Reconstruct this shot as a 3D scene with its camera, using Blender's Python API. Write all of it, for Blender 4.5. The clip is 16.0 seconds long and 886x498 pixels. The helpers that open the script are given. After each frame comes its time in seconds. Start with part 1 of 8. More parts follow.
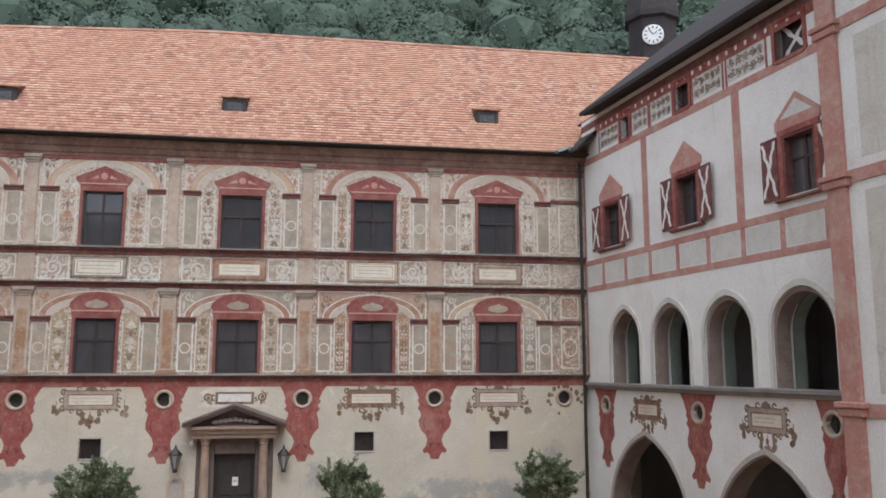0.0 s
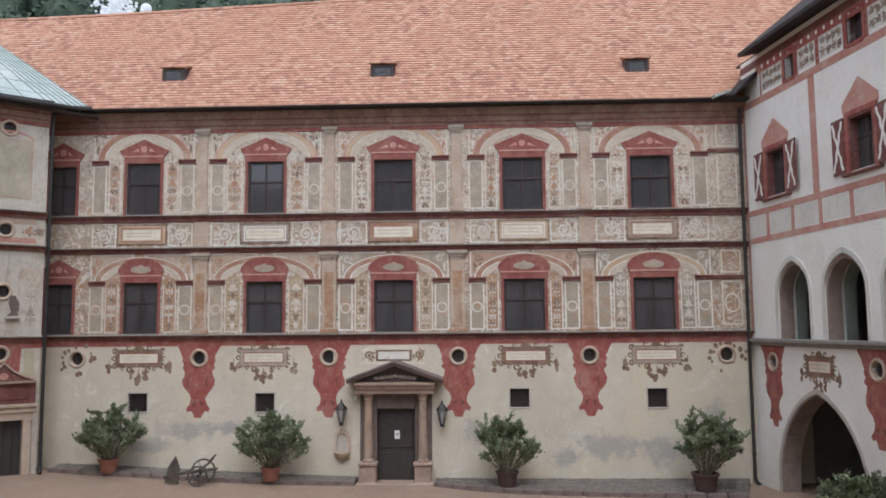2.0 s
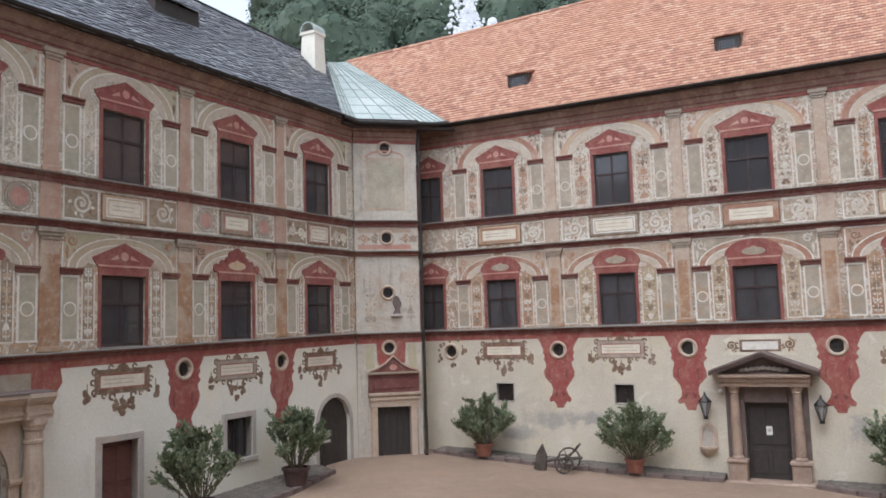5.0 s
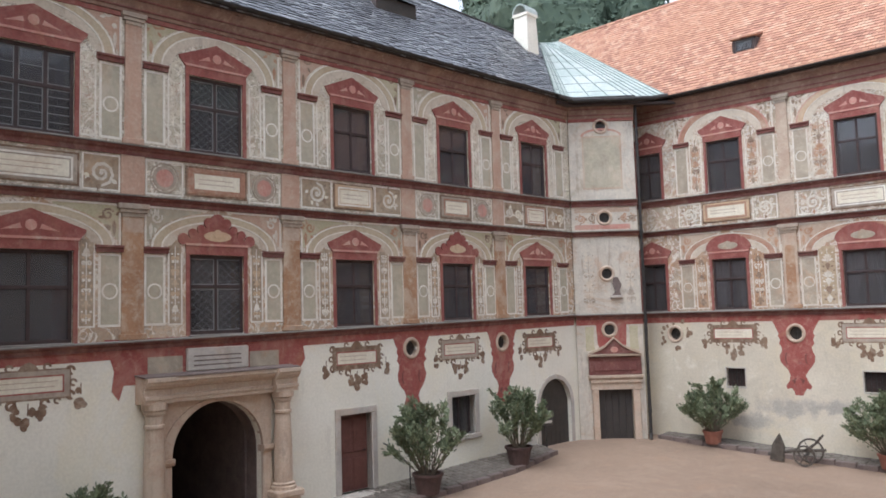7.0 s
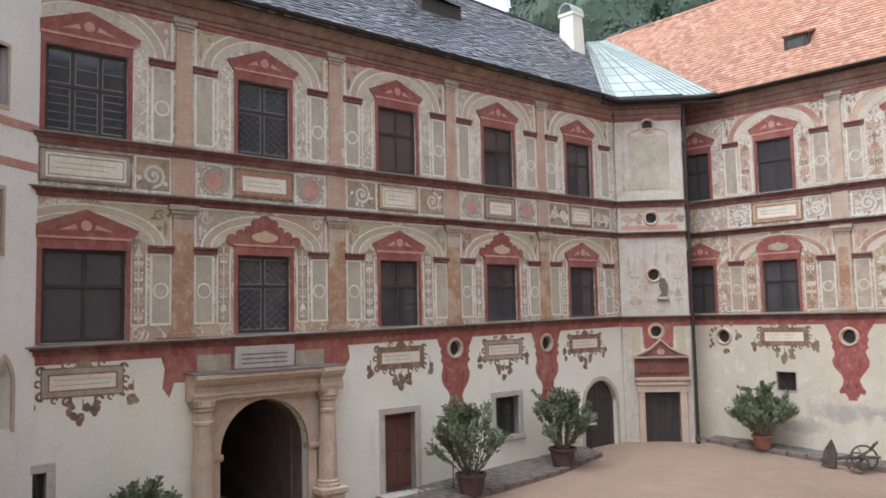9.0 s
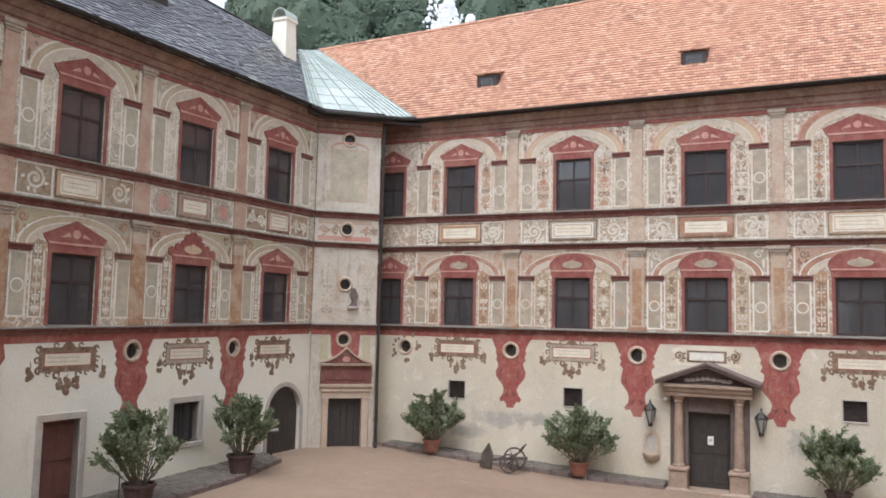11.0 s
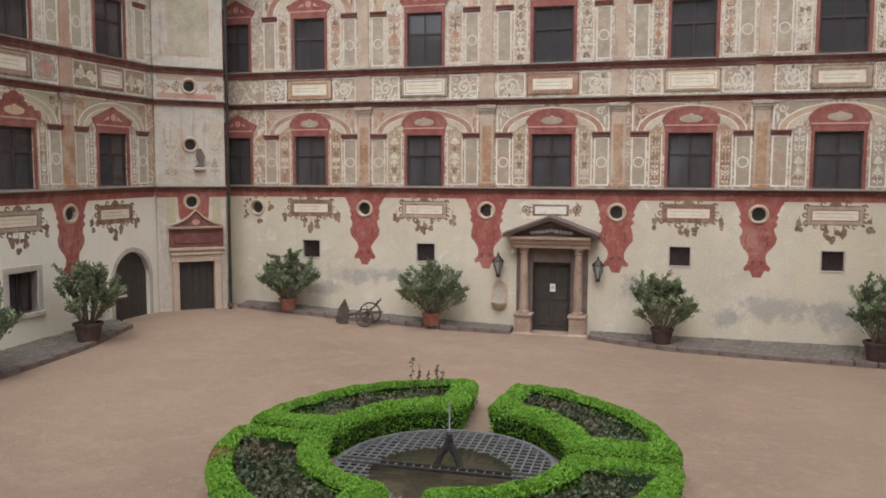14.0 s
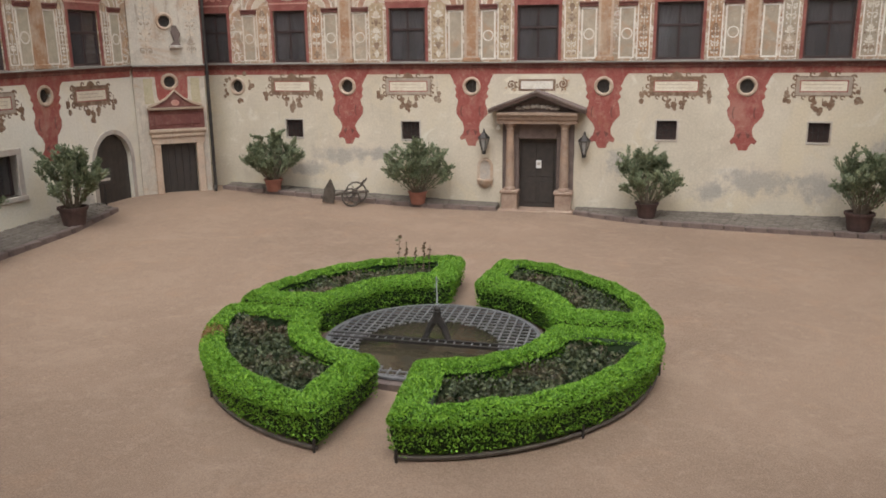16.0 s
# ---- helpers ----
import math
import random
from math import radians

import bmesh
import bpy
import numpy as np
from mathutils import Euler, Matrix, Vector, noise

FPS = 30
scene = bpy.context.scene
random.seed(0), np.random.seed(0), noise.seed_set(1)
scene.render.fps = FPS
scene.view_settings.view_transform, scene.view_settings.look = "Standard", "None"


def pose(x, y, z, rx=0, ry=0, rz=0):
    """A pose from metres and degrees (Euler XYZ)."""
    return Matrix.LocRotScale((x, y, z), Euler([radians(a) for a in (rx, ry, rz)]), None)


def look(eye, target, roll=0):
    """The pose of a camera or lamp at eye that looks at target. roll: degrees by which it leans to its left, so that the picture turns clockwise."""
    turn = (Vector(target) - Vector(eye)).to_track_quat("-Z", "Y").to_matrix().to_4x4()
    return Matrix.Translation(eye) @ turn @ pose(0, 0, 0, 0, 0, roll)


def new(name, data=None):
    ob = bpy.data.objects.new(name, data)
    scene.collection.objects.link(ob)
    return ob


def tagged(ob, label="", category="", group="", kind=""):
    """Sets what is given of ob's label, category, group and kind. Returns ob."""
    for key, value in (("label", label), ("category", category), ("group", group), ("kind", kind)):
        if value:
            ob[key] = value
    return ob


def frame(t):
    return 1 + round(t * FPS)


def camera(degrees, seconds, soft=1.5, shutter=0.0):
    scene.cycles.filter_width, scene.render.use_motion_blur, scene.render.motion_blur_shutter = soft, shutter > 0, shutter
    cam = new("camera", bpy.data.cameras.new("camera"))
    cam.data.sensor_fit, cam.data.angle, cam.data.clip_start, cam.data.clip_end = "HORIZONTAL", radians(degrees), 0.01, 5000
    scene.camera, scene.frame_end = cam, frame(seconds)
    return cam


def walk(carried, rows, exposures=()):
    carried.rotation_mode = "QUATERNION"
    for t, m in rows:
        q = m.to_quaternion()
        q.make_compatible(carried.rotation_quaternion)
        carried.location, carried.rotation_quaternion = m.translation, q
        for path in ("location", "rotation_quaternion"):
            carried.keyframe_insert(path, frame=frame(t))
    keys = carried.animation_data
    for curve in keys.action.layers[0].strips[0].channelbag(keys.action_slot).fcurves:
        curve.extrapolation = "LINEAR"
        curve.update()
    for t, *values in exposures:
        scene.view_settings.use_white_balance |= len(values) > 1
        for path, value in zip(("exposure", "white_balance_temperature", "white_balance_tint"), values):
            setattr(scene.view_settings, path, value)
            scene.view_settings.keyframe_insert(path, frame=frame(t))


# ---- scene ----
cam = camera(57.9, 16.0, soft=1.75)
PATH = [
    (0, (2.996, 1.246, 4.929), (3.302, 3.2, 5.223), 0.0),
    (0.5, (3.016, 1.242, 4.917), (3.225, 3.221, 5.117), 0.1),
    (1, (3.034, 1.244, 4.912), (3.134, 3.234, 5.087), -0.4),
    (1.5, (3.041, 1.256, 4.904), (3.069, 3.248, 5.082), -0.6),
    (2, (3.06, 1.27, 4.905), (2.989, 3.259, 5.099), -0.5),
    (2.5, (3.087, 1.288, 4.902), (2.931, 3.272, 5.103), -0.5),
    (3, (3.132, 1.314, 4.896), (2.77, 3.272, 5.08), -1.1),
    (3.5, (3.172, 1.35, 4.893), (2.642, 3.271, 5.065), -1.3),
    (4, (3.19, 1.367, 4.889), (2.547, 3.252, 5.07), -1.3),
    (4.5, (3.215, 1.378, 4.895), (2.432, 3.208, 5.09), -1.6),
    (5, (3.224, 1.373, 4.895), (2.313, 3.144, 5.086), -1.8),
    (5.2, (3.222, 1.375, 4.893), (2.258, 3.117, 5.081), -2.1),
    (7.3, (3.125, 1.405, 4.848), (1.743, 2.842, 5.006), -1.6),
    (7.5, (3.122, 1.407, 4.846), (1.725, 2.829, 5.001), -1.6),
    (8, (3.148, 1.412, 4.846), (1.709, 2.791, 5.015), -1.4),
    (8.2, (3.165, 1.412, 4.852), (1.714, 2.778, 5.022), -1.4),
    (10.3, (3.440, 1.404, 4.966), (2.229, 2.986, 5.143), -0.2),
    (10.5, (3.467, 1.404, 4.977), (2.336, 3.044, 5.161), 0.1),
    (11, (3.556, 1.403, 4.998), (2.715, 3.209, 5.171), 1.3),
    (11.5, (3.632, 1.391, 5.027), (2.969, 3.271, 5.187), 1.7),
    (12, (3.681, 1.383, 5.055), (3.183, 3.316, 5.177), 2.0),
    (12.5, (3.718, 1.393, 5.09), (3.236, 3.333, 5.164), 2.1),
    (13, (3.742, 1.422, 5.124), (3.248, 3.36, 5.126), 1.6),
    (13.5, (3.75, 1.429, 5.129), (3.238, 3.36, 5.042), 1.3),
    (14, (3.755, 1.421, 5.101), (3.246, 3.346, 4.919), 0.2),
    (14.5, (3.75, 1.434, 5.08), (3.27, 3.363, 4.855), 0.4),
    (15, (3.752, 1.431, 5.064), (3.288, 3.353, 4.759), 0.5),
    (15.5, (3.742, 1.431, 5.06), (3.283, 3.338, 4.671), 0.0),
    (16, (3.773, 1.429, 5.057), (3.307, 3.314, 4.579), -0.6),
]
EXPOSURES = [(0, 0.8, 5800, 10), (0.5, 0.74, 5800, 10), (2.5, 0.78, 5800, 10), (3.5, 0.79, 5800, 10), (5, 0.97, 5800, 10), (8, 1.28, 5800, 10), (10.5, 1.25, 5950, 10), (11.5, 1.13, 6050, 10), (13, 1.03, 6200, 10), (14.5, 0.9, 6350, 10), (15.5, 0.88, 6450, 10), (16, 1.0, 6500, 10)]
walk(cam, [(t, look(eye, target, roll)) for t, eye, target, roll in PATH], EXPOSURES)
SKY, SUN = 0.16, 0.6

# ---- world, light ----
world = bpy.data.worlds.new("overcast_sky")
scene.world = world
world.use_nodes = True
wn = world.node_tree
for n in list(wn.nodes):
    wn.nodes.remove(n)
w_out = wn.nodes.new("ShaderNodeOutputWorld")
w_bg = wn.nodes.new("ShaderNodeBackground")
w_sky = wn.nodes.new("ShaderNodeTexSky")
w_sky.sky_type, w_sky.sun_disc = "NISHITA", False
w_sky.sun_elevation, w_sky.sun_rotation = radians(62), radians(176)
w_sky.air_density, w_sky.dust_density, w_sky.ozone_density = 1.0, 2.0, 1.0
w_hsv = wn.nodes.new("ShaderNodeHueSaturation")
w_hsv.inputs["Saturation"].default_value = 0.2
w_hsv.inputs["Value"].default_value = 1.0
wn.links.new(w_sky.outputs[0], w_hsv.inputs["Color"])
wn.links.new(w_hsv.outputs[0], w_bg.inputs["Color"])
w_bg.inputs["Strength"].default_value = SKY
wn.links.new(w_bg.outputs[0], w_out.inputs["Surface"])

sun = new("sun", bpy.data.lights.new("sun", "SUN"))
sun.data.energy, sun.data.angle, sun.data.color = SUN, radians(35), (1.0, 0.98, 0.96)
sun.matrix_basis = look((1.65, -23.4, 44.1), (0, 0, 0))


# ---- materials ----
class Graph:
    """Short hand for building a node material."""

    def __init__(self, name, rough=0.85, metal=0.0):
        self.mat = bpy.data.materials.new(name)
        self.mat.use_nodes = True
        self.nt = self.mat.node_tree
        self.bsdf = self.nt.nodes["Principled BSDF"]
        self.bsdf.inputs["Roughness"].default_value = rough
        self.bsdf.inputs["Metallic"].default_value = metal
        self.coord = self.add("ShaderNodeTexCoord").outputs["Object"]

    def add(self, kind, ins=None, operation="", data_type="", blend_type="", interpolation_type=""):
        n = self.nt.nodes.new(kind)
        if operation:
            n.operation = operation
        if data_type:
            n.data_type = data_type
        if blend_type:
            n.blend_type = blend_type
        if interpolation_type:
            n.interpolation_type = interpolation_type
        for k, v in (ins or {}).items():
            if isinstance(v, bpy.types.NodeSocket):
                self.nt.links.new(v, n.inputs[k])
            else:
                n.inputs[k].default_value = v
        return n

    def noise(self, scale, detail=4.0, rough=0.55, vec=None, distort=0.0):
        return self.add("ShaderNodeTexNoise", {"Vector": vec or self.coord, "Scale": scale, "Detail": detail,
                                               "Roughness": rough, "Distortion": distort}).outputs["Fac"]

    def math(self, op, a, b=0.0, c=0.0):
        return self.add("ShaderNodeMath", {0: a, 1: b, 2: c}, operation=op).outputs[0]

    def ramp(self, fac, lo, hi):
        return self.add("ShaderNodeMapRange", {"Value": fac, "From Min": lo, "From Max": hi}, interpolation_type="SMOOTHSTEP").outputs["Result"]

    def mix(self, fac, a, b, mode="MIX"):
        n = self.add("ShaderNodeMix", data_type="RGBA", blend_type=mode)
        for i, v in ((0, fac), (6, a), (7, b)):
            if isinstance(v, bpy.types.NodeSocket):
                self.nt.links.new(v, n.inputs[i])
            else:
                n.inputs[i].default_value = (*v, 1.0) if isinstance(v, tuple) else v
        return n.outputs[2]

    def aged(self, c, much, fade):
        """Centuries of weather: lost paint, rusty washes, run-down streaks and grime."""
        place = self.add("ShaderNodeNewGeometry").outputs["Position"]
        c = self.mix(self.math("MULTIPLY", self.ramp(self.noise(1.05, 8, 0.72, place, 0.7), 0.47, 0.66), 0.75 * much), c, fade)
        c = self.mix(self.math("MULTIPLY", self.ramp(self.noise(5.5, 7, 0.78, place, 0.4), 0.5, 0.66), 0.9 * much), c, fade)
        c = self.mix(self.math("MULTIPLY", self.ramp(self.noise(0.75, 7, 0.7, place, 1.1), 0.52, 0.68), 0.45 * much), c, (0.44, 0.25, 0.14))
        sep = self.add("ShaderNodeSeparateXYZ", {0: place})
        run = self.add("ShaderNodeCombineXYZ", {0: sep.outputs[0], 1: sep.outputs[1], 2: self.math("MULTIPLY", sep.outputs[2], 0.16)}).outputs[0]
        c = self.mix(self.math("MULTIPLY", self.ramp(self.noise(4.0, 6, 0.7, run), 0.54, 0.72), 0.6 * much), c, (0.27, 0.20, 0.155))
        c = self.mix(self.math("MULTIPLY", self.ramp(self.noise(2.1, 8, 0.75, place, 0.8), 0.56, 0.72), 0.55 * much), c, (0.24, 0.195, 0.16))
        return c

    def bump(self, height, strength=0.3, dist=0.01):
        b = self.add("ShaderNodeBump", {"Height": height, "Strength": strength, "Distance": dist})
        self.nt.links.new(b.outputs[0], self.bsdf.inputs["Normal"])

    def colour(self, c):
        self.nt.links.new(c, self.bsdf.inputs["Base Color"])
        return self.mat


def mottled(name, c1, c2, scale=1.5, rough=0.85, bump=0.3, stain=None, amount=0.5, metal=0.0, fine=18.0, random_tint=0.0, dist=0.01, grain=0.28, age=0.0, fade=(0.56, 0.47, 0.36)):
    """A surface that varies between two colours at a broad and a fine scale, with stains."""
    g = Graph(name, rough, metal)
    broad = g.ramp(g.noise(scale, 5), 0.3, 0.7)
    c = g.mix(broad, c1, c2)
    f = g.noise(fine, 6, 0.65)
    c = g.mix(grain, c, g.mix(g.ramp(f, 0.25, 0.75), tuple(0.62 * v for v in c1), tuple(min(1, 1.25 * v) for v in c2)))
    if stain:
        c = g.mix(g.math("MULTIPLY", g.ramp(g.noise(scale * 0.6, 6, 0.7, distort=0.6), 0.52, 0.72), amount), c, stain)
    if random_tint:
        r = g.add("ShaderNodeObjectInfo").outputs["Random"]
        c = g.mix(g.math("MULTIPLY", r, random_tint), c, tuple(0.5 * v for v in c2))
    if age:
        c = g.aged(c, age, fade)
    g.bump(f, bump, dist)
    return g.colour(c)


def fresco(name, start, pitch, pale, tan, washes, inks, scale=2.9):
    """Faded murals: pale grotesques above, warm washes below, all mirrored about every bay's middle."""
    g = Graph(name, 0.9)
    sep = g.add("ShaderNodeSeparateXYZ", {0: g.coord})
    z = sep.outputs[2]
    run = g.math("ADD", sep.outputs[0], 400 * pitch - start)
    u = g.math("PINGPONG", run, pitch / 2)
    bay = g.math("FLOOR", g.math("DIVIDE", g.math("ADD", run, pitch / 2), pitch))
    upper = g.math("GREATER_THAN", z, 8.5)
    band = g.math("MULTIPLY", g.math("GREATER_THAN", z, 7.45), g.math("SUBTRACT", 1.0, upper))
    shift = g.math("ADD", g.math("MULTIPLY", bay, 7.3), g.math("MULTIPLY", upper, 3.1))
    vec = g.add("ShaderNodeCombineXYZ", {0: u, 1: shift, 2: z}).outputs[0]
    # grounds
    top = g.mix(g.ramp(g.noise(0.6, 6, 0.65), 0.35, 0.65), pale, tan)
    low = g.mix(g.ramp(g.noise(1.5, 5, 0.6, vec), 0.4, 0.62), washes[0], washes[1])
    low = g.mix(g.math("MULTIPLY", g.ramp(g.noise(1.1, 5, 0.6, vec, 0.5), 0.5, 0.66), 0.85), low, washes[2])
    c = g.mix(upper, low, top)
    c = g.mix(band, c, tan)
    worn = g.ramp(g.noise(1.2, 7, 0.75), 0.25, 0.5)
    # scrolls in two sizes
    n1 = g.noise(scale, 1.5, 0.5, vec, 1.3)
    line1 = g.math("SUBTRACT", 1.0, g.ramp(g.math("ABSOLUTE", g.math("SUBTRACT", n1, 0.5)), 0.022, 0.06))
    n2 = g.noise(scale * 2.4, 1.0, 0.5, vec, 1.8)
    line2 = g.math("SUBTRACT", 1.0, g.ramp(g.math("ABSOLUTE", g.math("SUBTRACT", n2, 0.5)), 0.012, 0.05))
    v = g.add("ShaderNodeTexVoronoi", {"Vector": vec, "Scale": scale * 1.5}).outputs["Distance"]
    blob = g.math("SUBTRACT", 1.0, g.ramp(v, 0.16, 0.3))
    ink = g.mix(g.ramp(g.noise(2.4, 3, 0.5, vec), 0.42, 0.58), inks[0], inks[1])
    dark = g.math("ADD", 0.85, g.math("MULTIPLY", upper, 0.05))
    light = g.math("ADD", 0.9, g.math("MULTIPLY", band, 0.08))
    c = g.mix(g.math("MULTIPLY", g.math("MULTIPLY", blob, 0.75), worn), c, inks[2])
    c = g.mix(g.math("MULTIPLY", g.math("MULTIPLY", line1, light), worn), c, inks[3])
    c = g.mix(g.math("MULTIPLY", g.math("MULTIPLY", line2, dark), worn), c, ink)
    # lost patches, grime and grain
    c = g.mix(g.math("MULTIPLY", g.ramp(g.noise(2.6, 8, 0.75), 0.58, 0.74), 0.4), c, pale)
    c = g.mix(g.math("MULTIPLY", g.ramp(g.noise(0.9, 8, 0.7, distort=0.8), 0.5, 0.72), 0.55), c, (0.27, 0.235, 0.20))
    c = g.aged(c, 0.5, (0.66, 0.57, 0.45))
    fine = g.noise(30, 5, 0.65)
    c = g.mix(0.13, c, g.mix(g.ramp(fine, 0.3, 0.7), (0.18, 0.15, 0.12), (0.85, 0.8, 0.72)))
    g.bump(fine, 0.25, 0.006)
    return g.colour(c)


def pieces_material(name, colours, rough=0.8, grain=25.0, moss=None):
    """For many joined pieces: each island takes its own colour."""
    g = Graph(name, rough)
    r = g.add("ShaderNodeNewGeometry").outputs["Random Per Island"]
    ramp = g.add("ShaderNodeValToRGB", {"Fac": r})
    ramp.color_ramp.interpolation = "LINEAR"
    el = ramp.color_ramp.elements
    el[0].color, el[1].color = (*colours[0], 1), (*colours[-1], 1)
    for i, col in enumerate(colours[1:-1]):
        el.new((i + 1) / (len(colours) - 1)).color = (*col, 1)
    c = ramp.outputs["Color"]
    c = g.mix(g.math("MULTIPLY", g.ramp(g.noise(0.35, 5, 0.6), 0.42, 0.65), 0.5), c, moss or colours[len(colours) // 2])
    f = g.noise(grain, 4)
    c = g.mix(0.3, c, g.mix(f, tuple(0.5 * v for v in colours[0]), tuple(min(1, 1.3 * v) for v in colours[-1])))
    g.bump(f, 0.3, 0.006)
    return g.colour(c)


def leafy(name, colours, rough=0.55):
    g = Graph(name, rough)
    r = g.add("ShaderNodeNewGeometry").outputs["Random Per Island"]
    c = g.mix(r, colours[0], colours[1])
    c = g.mix(g.math("MULTIPLY", g.ramp(g.noise(1.6, 4), 0.45, 0.65), 0.5), c, colours[2])
    return g.colour(c)


INKS = ((0.17, 0.12, 0.085), (0.34, 0.12, 0.085), (0.44, 0.27, 0.15), (0.70, 0.65, 0.56))
M_FRESCO_N = fresco("mural_north", 0.52, 4.16, (0.60, 0.50, 0.375), (0.42, 0.325, 0.22), ((0.32, 0.24, 0.16), (0.42, 0.23, 0.11), (0.25, 0.21, 0.145)), INKS)
INKS_W = ((0.22, 0.175, 0.125), (0.38, 0.22, 0.15), (0.42, 0.345, 0.24), (0.78, 0.72, 0.61))
M_FRESCO_W = fresco("mural_west", 11.24, 3.86, (0.70, 0.63, 0.48), (0.44, 0.385, 0.285), ((0.42, 0.29, 0.19), (0.49, 0.29, 0.14), (0.30, 0.26, 0.19)), INKS_W)
M_FRESCO_S = mottled("small_mural", (0.43, 0.36, 0.27), (0.31, 0.26, 0.20), 2.8, 0.9, 0.2, (0.42, 0.25, 0.15), 0.7, fine=11.0, grain=0.45, age=0.6)
M_FIELD_W = mottled("grey_olive_mural_field", (0.48, 0.43, 0.32), (0.37, 0.33, 0.25), 2.2, 0.9, 0.2, (0.50, 0.44, 0.35), 0.7, fine=9.0, grain=0.45, age=0.6)
M_PLASTER = mottled("lime_plaster", (0.72, 0.67, 0.56), (0.80, 0.755, 0.65), 0.45, 0.92, 0.25, (0.50, 0.47, 0.42), 0.6)


def stained_plaster(name, c1, c2, patches):
    """Lime plaster with damp grey patches that each have their own place: (along, height, half width, half height)."""
    g = Graph(name, 0.92)
    sep = g.add("ShaderNodeSeparateXYZ", {0: g.coord})
    c = g.mix(g.ramp(g.noise(0.5, 6, 0.6), 0.3, 0.7), c1, c2)
    c = g.mix(g.math("MULTIPLY", g.ramp(g.noise(0.8, 8, 0.7, distort=0.7), 0.52, 0.7), 0.5), c, tuple(0.82 * v for v in c1))
    c = g.mix(g.math("MULTIPLY", g.ramp(g.noise(0.42, 7, 0.65, distort=1.2), 0.48, 0.66), 0.6), c, (c2[0] * 0.98, c2[1] * 0.93, c2[2] * 0.8))
    c = g.mix(g.math("MULTIPLY", g.ramp(g.noise(1.3, 8, 0.72, distort=0.9), 0.55, 0.7), 0.6), c, (0.78, 0.745, 0.66))
    streak = g.add("ShaderNodeCombineXYZ", {0: sep.outputs[0], 1: 0.0, 2: g.math("MULTIPLY", sep.outputs[2], 0.14)}).outputs[0]
    c = g.mix(g.math("MULTIPLY", g.ramp(g.noise(3.2, 6, 0.7, streak), 0.56, 0.74), 0.4), c, tuple(0.66 * v for v in c1))
    rag = g.math("MULTIPLY", g.math("SUBTRACT", g.noise(2.2, 8, 0.7), 0.5), 2.6)
    for u, z, a, b in patches:
        du = g.math("DIVIDE", g.math("SUBTRACT", sep.outputs[0], u), a)
        dz = g.math("DIVIDE", g.math("SUBTRACT", sep.outputs[2], z), b)
        d = g.math("SQRT", g.math("ADD", g.math("MULTIPLY", du, du), g.math("MULTIPLY", dz, dz)))
        m = g.ramp(g.math("SUBTRACT", g.math("SUBTRACT", 1.0, d), rag), 0.0, 0.7)
        c = g.mix(g.math("MULTIPLY", m, 0.85), c, (0.33, 0.305, 0.28))
    fine = g.noise(16, 7, 0.65)
    c = g.mix(0.2, c, g.mix(g.ramp(fine, 0.3, 0.7), tuple(0.7 * v for v in c1), tuple(min(1, 1.15 * v) for v in c2)))
    g.bump(fine, 0.3, 0.012)
    return g.colour(c)


M_PLASTER_N = stained_plaster("damp_lime_plaster", (0.54, 0.475, 0.37), (0.66, 0.59, 0.47), ((7.2, 1.15, 1.5, 0.55), (9.0, 1.0, 0.9, 0.6), (5.9, 0.8, 0.6, 0.4), (-5.9, 1.7, 1.3, 0.4), (-4.6, 1.75, 0.8, 0.3), (-7.2, 1.2, 0.9, 0.3), (3.1, 1.6, 0.5, 0.5), (10.6, 1.9, 0.6, 0.8)))
M_PLASTER_W = stained_plaster("old_lime_plaster", (0.74, 0.69, 0.575), (0.82, 0.78, 0.675), ((21.9, 0.8, 0.5, 0.6), (8.3, 0.6, 0.7, 0.3)))
M_PLASTER_E = mottled("pale_lime_plaster", (0.80, 0.755, 0.68), (0.87, 0.835, 0.765), 0.5, 0.92, 0.25, (0.66, 0.59, 0.53), 0.5, age=0.22, fade=(0.70, 0.61, 0.54))
M_RED = mottled("red_paint", (0.27, 0.062, 0.052), (0.33, 0.10, 0.08), 1.8, 0.9, 0.25, (0.44, 0.22, 0.17), 0.7, age=0.55, fade=(0.48, 0.27, 0.21))
M_RED_WIN = mottled("weathered_red_surround_paint", (0.20, 0.052, 0.045), (0.28, 0.09, 0.072), 2.2, 0.9, 0.25, (0.34, 0.15, 0.12), 0.7, age=0.35, fade=(0.42, 0.24, 0.18))
M_RED_PALE = mottled("faded_red_paint", (0.45, 0.19, 0.15), (0.53, 0.27, 0.22), 1.4, 0.9, 0.25, (0.62, 0.43, 0.36), 0.5, age=0.6)
M_STRING = mottled("weathered_red_moulding", (0.13, 0.043, 0.038), (0.195, 0.07, 0.058), 1.1, 0.9, 0.3, (0.28, 0.20, 0.165), 0.55, age=0.38, fade=(0.36, 0.23, 0.18))
M_CORNICE = mottled("brown_cornice_paint", (0.17, 0.095, 0.07), (0.26, 0.155, 0.11), 1.1, 0.9, 0.3, (0.22, 0.10, 0.08), 0.6, age=0.5, fade=(0.42, 0.31, 0.23))
M_LEDGE = mottled("grey_ledge", (0.20, 0.18, 0.165), (0.28, 0.25, 0.22), 2.0, 0.9, 0.4)
M_TERRA = mottled("ochre_pilaster", (0.31, 0.16, 0.085), (0.40, 0.235, 0.135), 1.1, 0.9, 0.25, (0.52, 0.43, 0.34), 0.6, age=0.7)
